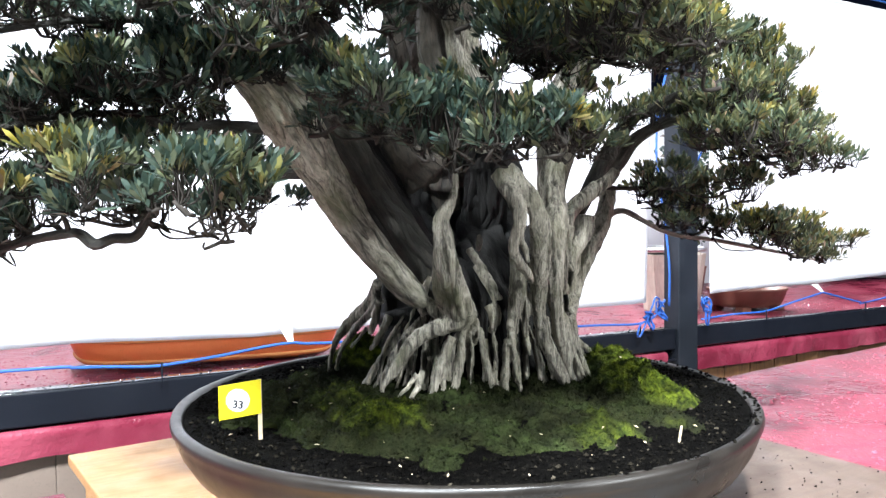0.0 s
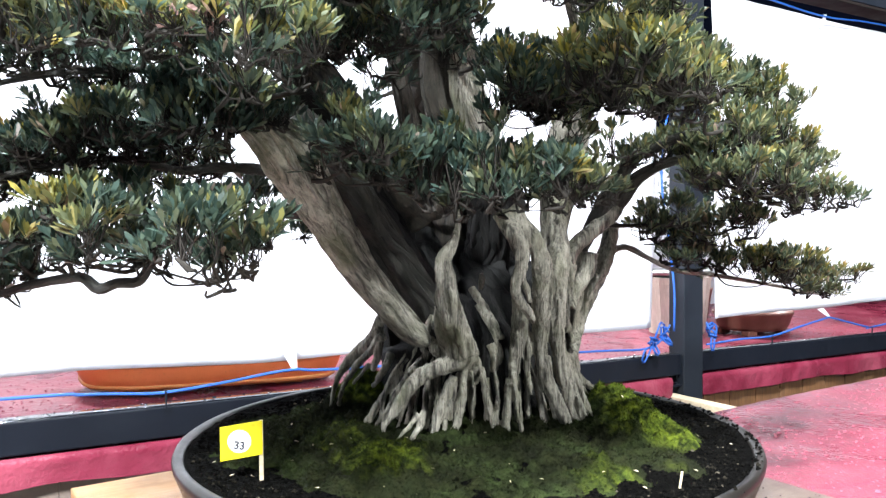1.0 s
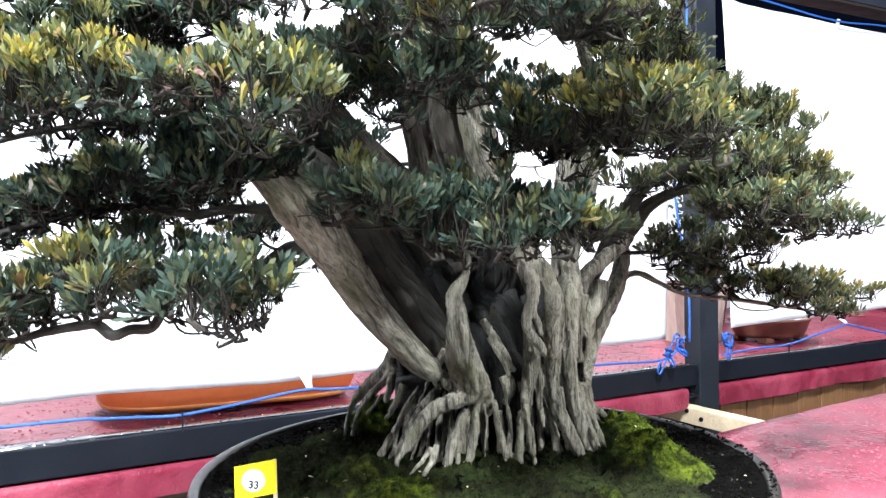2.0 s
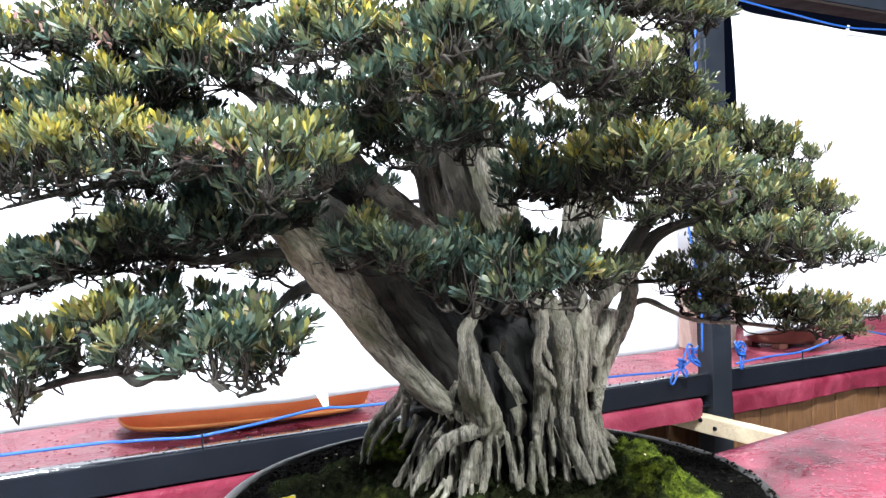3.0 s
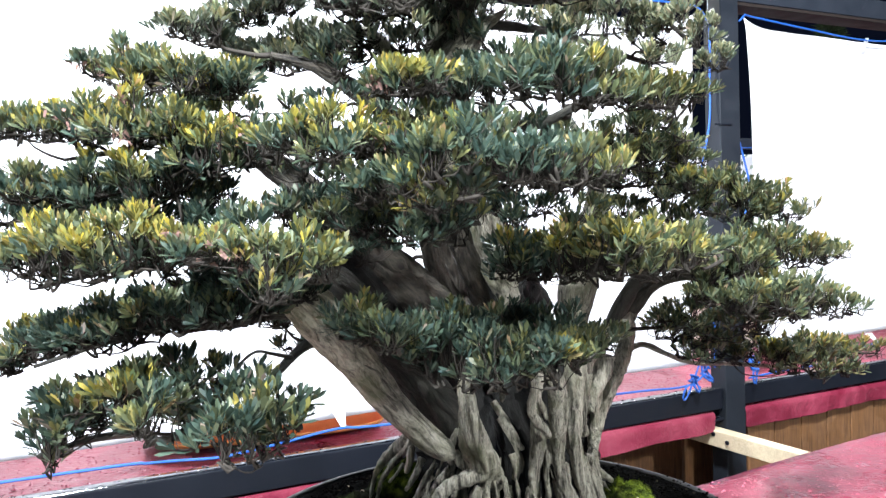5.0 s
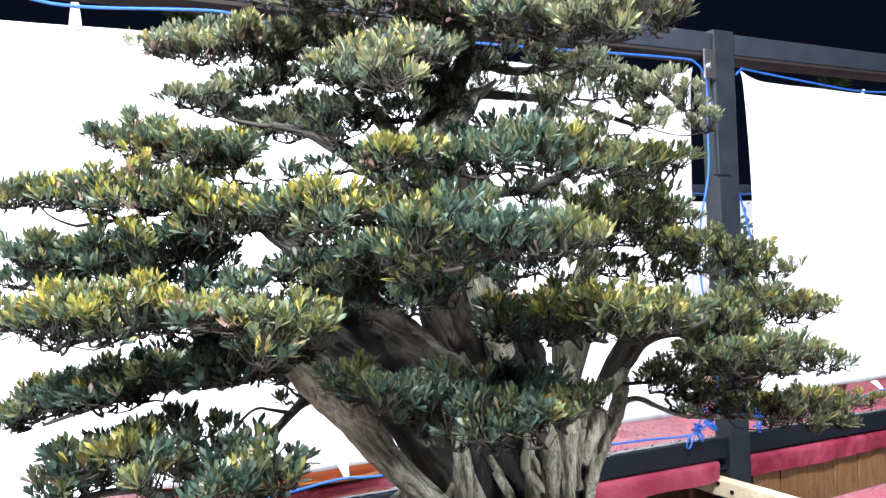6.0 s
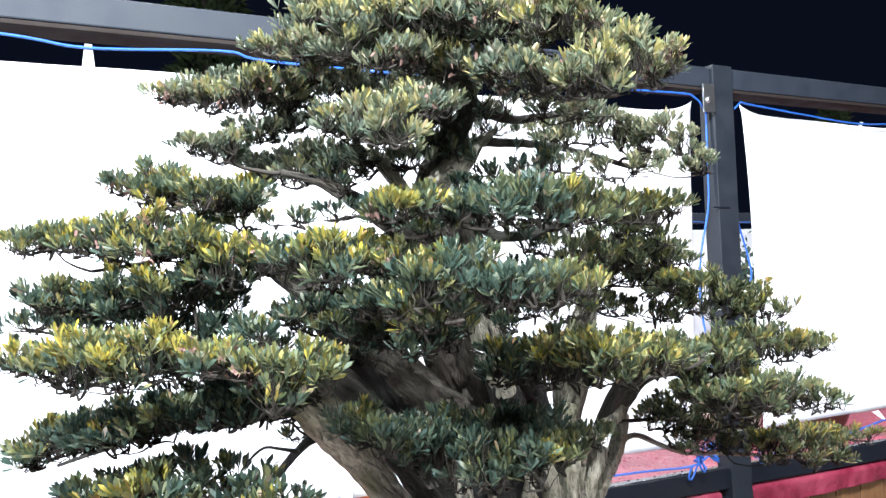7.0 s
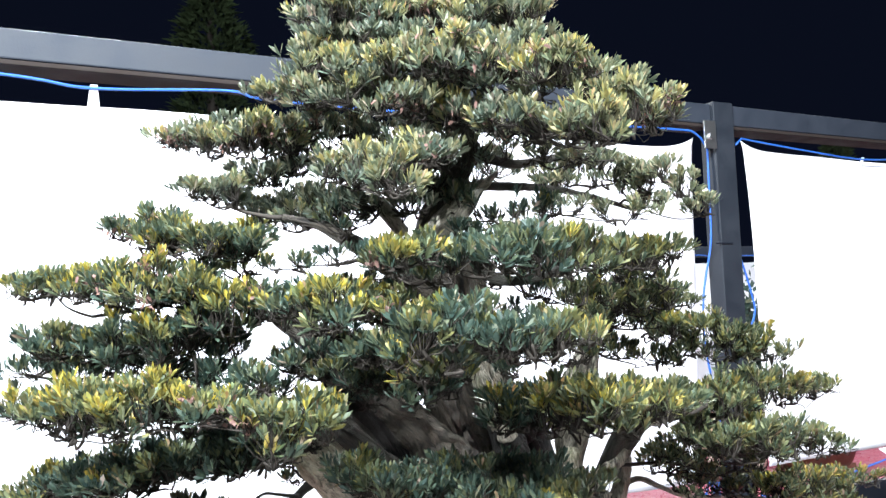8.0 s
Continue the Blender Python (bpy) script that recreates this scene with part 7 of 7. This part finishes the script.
# ---- number flag and small stakes in the soil ----
flag = thing("number_flag", "yellow number card with white disc on a wooden stick", "sign", pose(-0.222, 0.958, 0.93, 0, 0, 6))
part("stick", box(-0.0024, 0.0024, -0.002, 0.002, -0.012, 0.078, 0.0006), PINE, flag)
bm = box(-0.0475, 0.002, -0.0035, -0.0022, 0.0345, 0.0755, 0.0004)
for v in bm.verts:
    v.co.z += 0.14 * (v.co.x + 0.02)
part("card", bm, YELLOW, flag)
bm = bmesh.new()
bmesh.ops.create_circle(bm, cap_ends=True, segments=40, radius=0.0138, matrix=pose(-0.025, -0.0041, 0.0545, 90))
part("disc", bm, WHITE_CARD, flag)
txt = bpy.data.curves.new("number", "FONT")
txt.body, txt.size, txt.align_x, txt.align_y, txt.extrude, txt.offset = "33", 0.0130, "CENTER", "CENTER", 0.0002, 0.0003
tmp = new("number", txt)
bpy.context.view_layer.update()
num = bpy.data.meshes.new_from_object(tmp.evaluated_get(bpy.context.evaluated_depsgraph_get()))
bpy.data.objects.remove(tmp)
num.materials.clear()
num.materials.append(INK)
ob = piece("number", num, flag)
ob.matrix_basis = pose(-0.025, -0.0046, 0.049, 90, 8, 0)
peg = thing("peg", "small pale bamboo peg stuck in the soil", "peg", pose(0.264, 0.905, 0.93, 4, 7, 20))
part("stick", box(-0.0011, 0.0011, -0.0011, 0.0011, -0.02, 0.027, 0.0003), PINE, peg)

# ---- pots on the rear table ----


def oval_tray(name, label, m, length, width, height, body, lip):
    """A long oval tray pot with flared wall, a lip, a lower band and feet."""
    t = thing(name, label, "pot", m)
    sx, sy, h = length / 2, width / 2, height
    part("bowl", lathe([(0, 0.016), (0.90, 0.016), (0.93, 0.024), (0.96, h * 0.55), (0.985, h - 0.012), (0.985, h - 0.004), (0.95, h - 0.004), (0.90, h * 0.5), (0, h * 0.4)], 112, None, sx, sy, 3.4), body, t, smooth=True)
    part("lip", lathe([(0.955, h - 0.003), (0.988, h - 0.014), (1.008, h - 0.012), (1.010, h - 0.002), (0.99, h + 0.001), (0.955, h - 0.003)], 112, None, sx, sy, 3.4), lip, t, "paler rim", True)
    part("base_band", lathe([(0.88, 0.012), (0.915, 0.012), (0.940, 0.018), (0.945, 0.025), (0.88, 0.025), (0.88, 0.012)], 112, None, sx, sy, 3.4), lip, t, "paler lower edge", True)
    for x in (-0.5, 0.5):
        for y in (-0.5, 0.5):
            part("foot", box(x * sx - 0.04, x * sx + 0.04, y * sy - 0.025, y * sy + 0.025, 0.0, 0.018, 0.003), lip, t)
    return t


def rear_top(x):
    return 0.747 - 0.03 * x


oval_tray("tray_pot", "long oval orange clay tray pot with pale lip", FRAME @ pose(-1.600, 0.372, rear_top(-1.600) + 0.004, 0, 2.4, -3), 0.73, 0.34, 0.084, ORANGE, PALE_LIP)
oval = thing("oval_pot", "low oval brown clay pot on small feet on the rear table", "pot", FRAME @ pose(0.86, 0.41, rear_top(0.86), 0, 1.8, 0))
part("bowl", lathe([(0, 0.02), (0.8, 0.02), (0.88, 0.04), (0.97, 0.085), (1.0, 0.09), (1.0, 0.10), (0.95, 0.10), (0.9, 0.07), (0, 0.06)], 64, None, 0.21, 0.15), BROWN_CLAY, oval, smooth=True)
for x in (-0.12, 0.12):
    for y in (-0.07, 0.07):
        part("foot", box(x - 0.03, x + 0.03, y - 0.02, y + 0.02, 0, 0.022, 0.003), BROWN_CLAY, oval)

planter = thing("planter", "tall tapered planter of weathered pale wood staves with a metal rim", "planter", FRAME @ pose(0.555, 0.58, rear_top(0.555)))
for k in range(16):
    a = 2 * math.pi * k / 16
    bm = bmesh.new()
    w0, w1 = 0.118 * math.tan(math.pi / 16) * 0.97, 0.146 * math.tan(math.pi / 16) * 0.97
    pts = [(0.105, -w0, 0), (0.118, -w0, 0), (0.118, w0, 0), (0.105, w0, 0), (0.132, -w1, 0.25), (0.146, -w1, 0.25), (0.146, w1, 0.25), (0.132, w1, 0.25)]
    vs = [bm.verts.new(p) for p in pts]
    for f in ((0, 1, 2, 3), (4, 5, 6, 7), (0, 1, 5, 4), (1, 2, 6, 5), (2, 3, 7, 6), (3, 0, 4, 7)):
        bm.faces.new([vs[i] for i in f])
    bmesh.ops.transform(bm, matrix=pose(0, 0, 0, 0, 0, math.degrees(a)), verts=bm.verts)
    part("stave", bm, PLANTER_WOOD, planter)
part("rim", lathe([(0.131, 0.262), (0.15, 0.262), (0.151, 0.276), (0.14, 0.279), (0.131, 0.275), (0.131, 0.262)], 48), METAL, planter, "pale metal rim", True)
part("soil", lathe([(0, 0.245), (0.133, 0.245)], 32), SOIL, planter)

# ---- fixings on the frame ----


def tie(x, z0, z1):
    t = thing("cable_tie", "small black tie holding the rope to the rail", "tie", FRAME, "ties on the rail")
    part("loop", box(x - 0.002, x + 0.002, -0.016, -0.012, z0, z1, 0.0005), STEEL, t)


for x, z0, z1 in ((-1.832, 0.825, 0.868), (-0.29, 0.778, 0.814), (0.39, 0.758, 0.798), (1.075, 0.736, 0.774)):
    tie(x, z0, z1)
strap = thing("cable_tie", "thin black tie strapping the blue rope to the post", "tie", FRAME)
part("loop", box(-0.128, -0.045, -0.0155, -0.0125, 1.684, 1.689, 0.0005), STEEL, strap)
bracket = thing("pulley_bracket", "galvanised bracket with a round hole under the beam", "bracket", FRAME)
bm = box(-0.158, -0.102, -0.022, -0.016, 2.02, 2.118, 0.001)
part("plate", bm, METAL, bracket)
bm = bmesh.new()
bmesh.ops.create_cone(bm, segments=20, radius1=0.011, radius2=0.011, depth=0.008, cap_ends=True, matrix=pose(-0.130, -0.026, 2.062, 90))
part("roller", bm, METAL, bracket)
for z in (0.624, 0.606):
    b = thing("bolt", "dark bolt head through the pine joist", "bolt", FRAME @ pose(-0.1515, 0.0 - 0.06 * (0.624 - z) / 0.018, z, 0, -90, 0), "bolts in the joist")
    bm = bmesh.new()
    bmesh.ops.create_cone(bm, segments=6, radius1=0.008, radius2=0.008, depth=0.006, cap_ends=True)
    part("head", bm, STEEL, b)
for x in (-2.13, 0.75):
    t = thing("sheet_tab", "white cloth tab that ties the sheet to the rope", "tab", FRAME, "sheet tabs")
    top = 2.070 if x < 0 else 2.035
    bm = bmesh.new()
    a = [bm.verts.new(p) for p in ((x - 0.013, 0.030, top - 0.055), (x + 0.017, 0.030, top - 0.055), (x + 0.009, 0.006, top), (x - 0.007, 0.006, top))]
    bm.faces.new(a)
    r = bmesh.ops.extrude_face_region(bm, geom=bm.faces[:])
    for v in [g for g in r["geom"] if isinstance(g, bmesh.types.BMVert)]:
        v.co.y += 0.003
    part("strip", bm, SHEET, t)
for x, z0, z1 in ((-1.52, 0.934, 0.881), (0.772, 0.868, 0.838)):
    t = thing("sheet_tab", "white cloth tab that ties the sheet's hem to the lower rope", "tab", FRAME, "sheet tabs")
    bm = bmesh.new()
    a = [bm.verts.new(p) for p in ((x - 0.022, 0.030, z0), (x + 0.022, 0.030, z0), (x + 0.008, -0.008, z1), (x - 0.006, -0.008, z1))]
    bm.faces.new(a)
    r = bmesh.ops.extrude_face_region(bm, geom=bm.faces[:])
    for v in [g for g in r["geom"] if isinstance(g, bmesh.types.BMVert)]:
        v.co.y += 0.003
    part("strip", bm, SHEET, t)

# ---- what shows behind ----


def conifer(x, y, height, seed):
    """A dim conifer in the night behind the stall."""
    rng = random.Random(seed)
    t = thing("conifer", "dim dark green conifer in the night behind the stall", "tree", pose(x, y, 0), "conifers behind the stall")
    part("trunk", lathe([(0.12, 0), (0.07, height * 0.5), (0.02, height * 0.97), (0, height)], 10), TWIG, t, smooth=True)
    verts, faces = [], []
    for _ in range(9000):
        h = rng.uniform(0.25, 1.0)
        lobe = 1 + 0.35 * math.sin(h * 34)
        r = (1 - h) * height * 0.23 * lobe * rng.uniform(0.35, 1.0) + 0.03
        a = rng.uniform(0, 6.283)
        c = Vector((r * math.cos(a), r * math.sin(a), h * height - 0.25 * r))
        d = Vector((math.cos(a) + rng.gauss(0, 0.5), math.sin(a) + rng.gauss(0, 0.5), rng.gauss(0.3, 0.4))).normalized() * rng.uniform(0.06, 0.14)
        s = d.cross(Vector((rng.gauss(0, 1), rng.gauss(0, 1), rng.gauss(0, 1)))).normalized() * 0.022
        n = len(verts)
        verts += [tuple(c + s), tuple(c - s), tuple(c + d)]
        faces.append((n, n + 1, n + 2))
    piece("crown", mesh_of("crown", verts, faces, CONIFER), t)


conifer(-2.87, 8.0, 5.6, 3)
conifer(3.3, 8.0, 3.0, 5)
shrub = thing("potted_shrub", "small bright green shrub seen between the sheets", "plant", FRAME @ pose(1.23, 1.05, rear_top(1.2)))
part("pot", lathe([(0, 0), (0.08, 0), (0.10, 0.14), (0.105, 0.15), (0.095, 0.15), (0.085, 0.1), (0, 0.1)], 32), BROWN_CLAY, shrub, smooth=True)
part("stem", lathe([(0.012, 0.1), (0.009, 0.4), (0.004, 0.72), (0, 0.73)], 8), TWIG, shrub, smooth=True)
rng = random.Random(21)
verts, faces = [], []
for _ in range(1100):
    c = Vector((rng.gauss(0, 0.075), rng.gauss(0, 0.075), 0.58 + rng.gauss(0, 0.12)))
    d = Vector((rng.gauss(0, 1), rng.gauss(0, 1), rng.gauss(0.6, 0.7))).normalized() * 0.04
    s = d.cross(Vector((rng.gauss(0, 1), rng.gauss(0, 1), 0.3))).normalized() * 0.011
    n = len(verts)
    verts += [tuple(c), tuple(c + d * 0.5 + s), tuple(c + d), tuple(c + d * 0.5 - s)]
    faces.append((n, n + 1, n + 2, n + 3))
piece("crown", mesh_of("crown", verts, faces, LEAF), shrub)

# ---- water standing on the covers and the rail ----


def drops_mesh(count, seed, place, material):
    """Low round drops, a ring and a top each."""
    rng = random.Random(seed)
    verts, faces = [], []
    for _ in range(count):
        x, y, z = place(rng)
        r = rng.uniform(0.0010, 0.0036) * (1.6 if rng.random() < 0.08 else 1)
        h = r * rng.uniform(0.55, 0.9)
        n = len(verts)
        st = rng.uniform(0.8, 1.5)
        for k in range(7):
            a = 6.2832 * k / 7
            verts.append((x + r * st * math.cos(a), y + r * math.sin(a), z))
        for k in range(7):
            a = 6.2832 * k / 7
            verts.append((x + 0.6 * r * st * math.cos(a), y + 0.6 * r * math.sin(a), z + h * 0.75))
        verts.append((x, y, z + h))
        for k in range(7):
            j = (k + 1) % 7
            faces.append((n + k, n + j, n + 7 + j, n + 7 + k))
            faces.append((n + 7 + k, n + 7 + j, n + 14))
    return mesh_of("water_drops", verts, faces, material, True)


def on_front(r):
    return r.uniform(-1.15, 1.3), r.uniform(-1.55, -0.71), 0.8085


def on_rear(r):
    x = r.uniform(-3.0, 2.4)
    return x, 0.10 + 0.5 * r.random() ** 1.6, 0.7465 - 0.03 * x


def on_rail(r):
    x = r.uniform(-3.0, 2.4)
    if -0.13 < x < 0.03:
        x -= 0.3
    return x, r.uniform(0.006, 0.044), 0.7725 - (0.030 if x < 0 else 0.032) * x


for place, count, material, words in ((on_front, 5200, WATER_RED, "beads of water on the front table's red cover"), (on_rear, 5200, WATER_RED, "beads of water on the rear table's red cover"), (on_rail, 1800, WATER_DARK, "beads of water along the black rail")):
    drops = new("water_drops", drops_mesh(count, count, place, material))
    drops.matrix_world = FRAME
    tagged(drops, words, "water", kind="stuff")
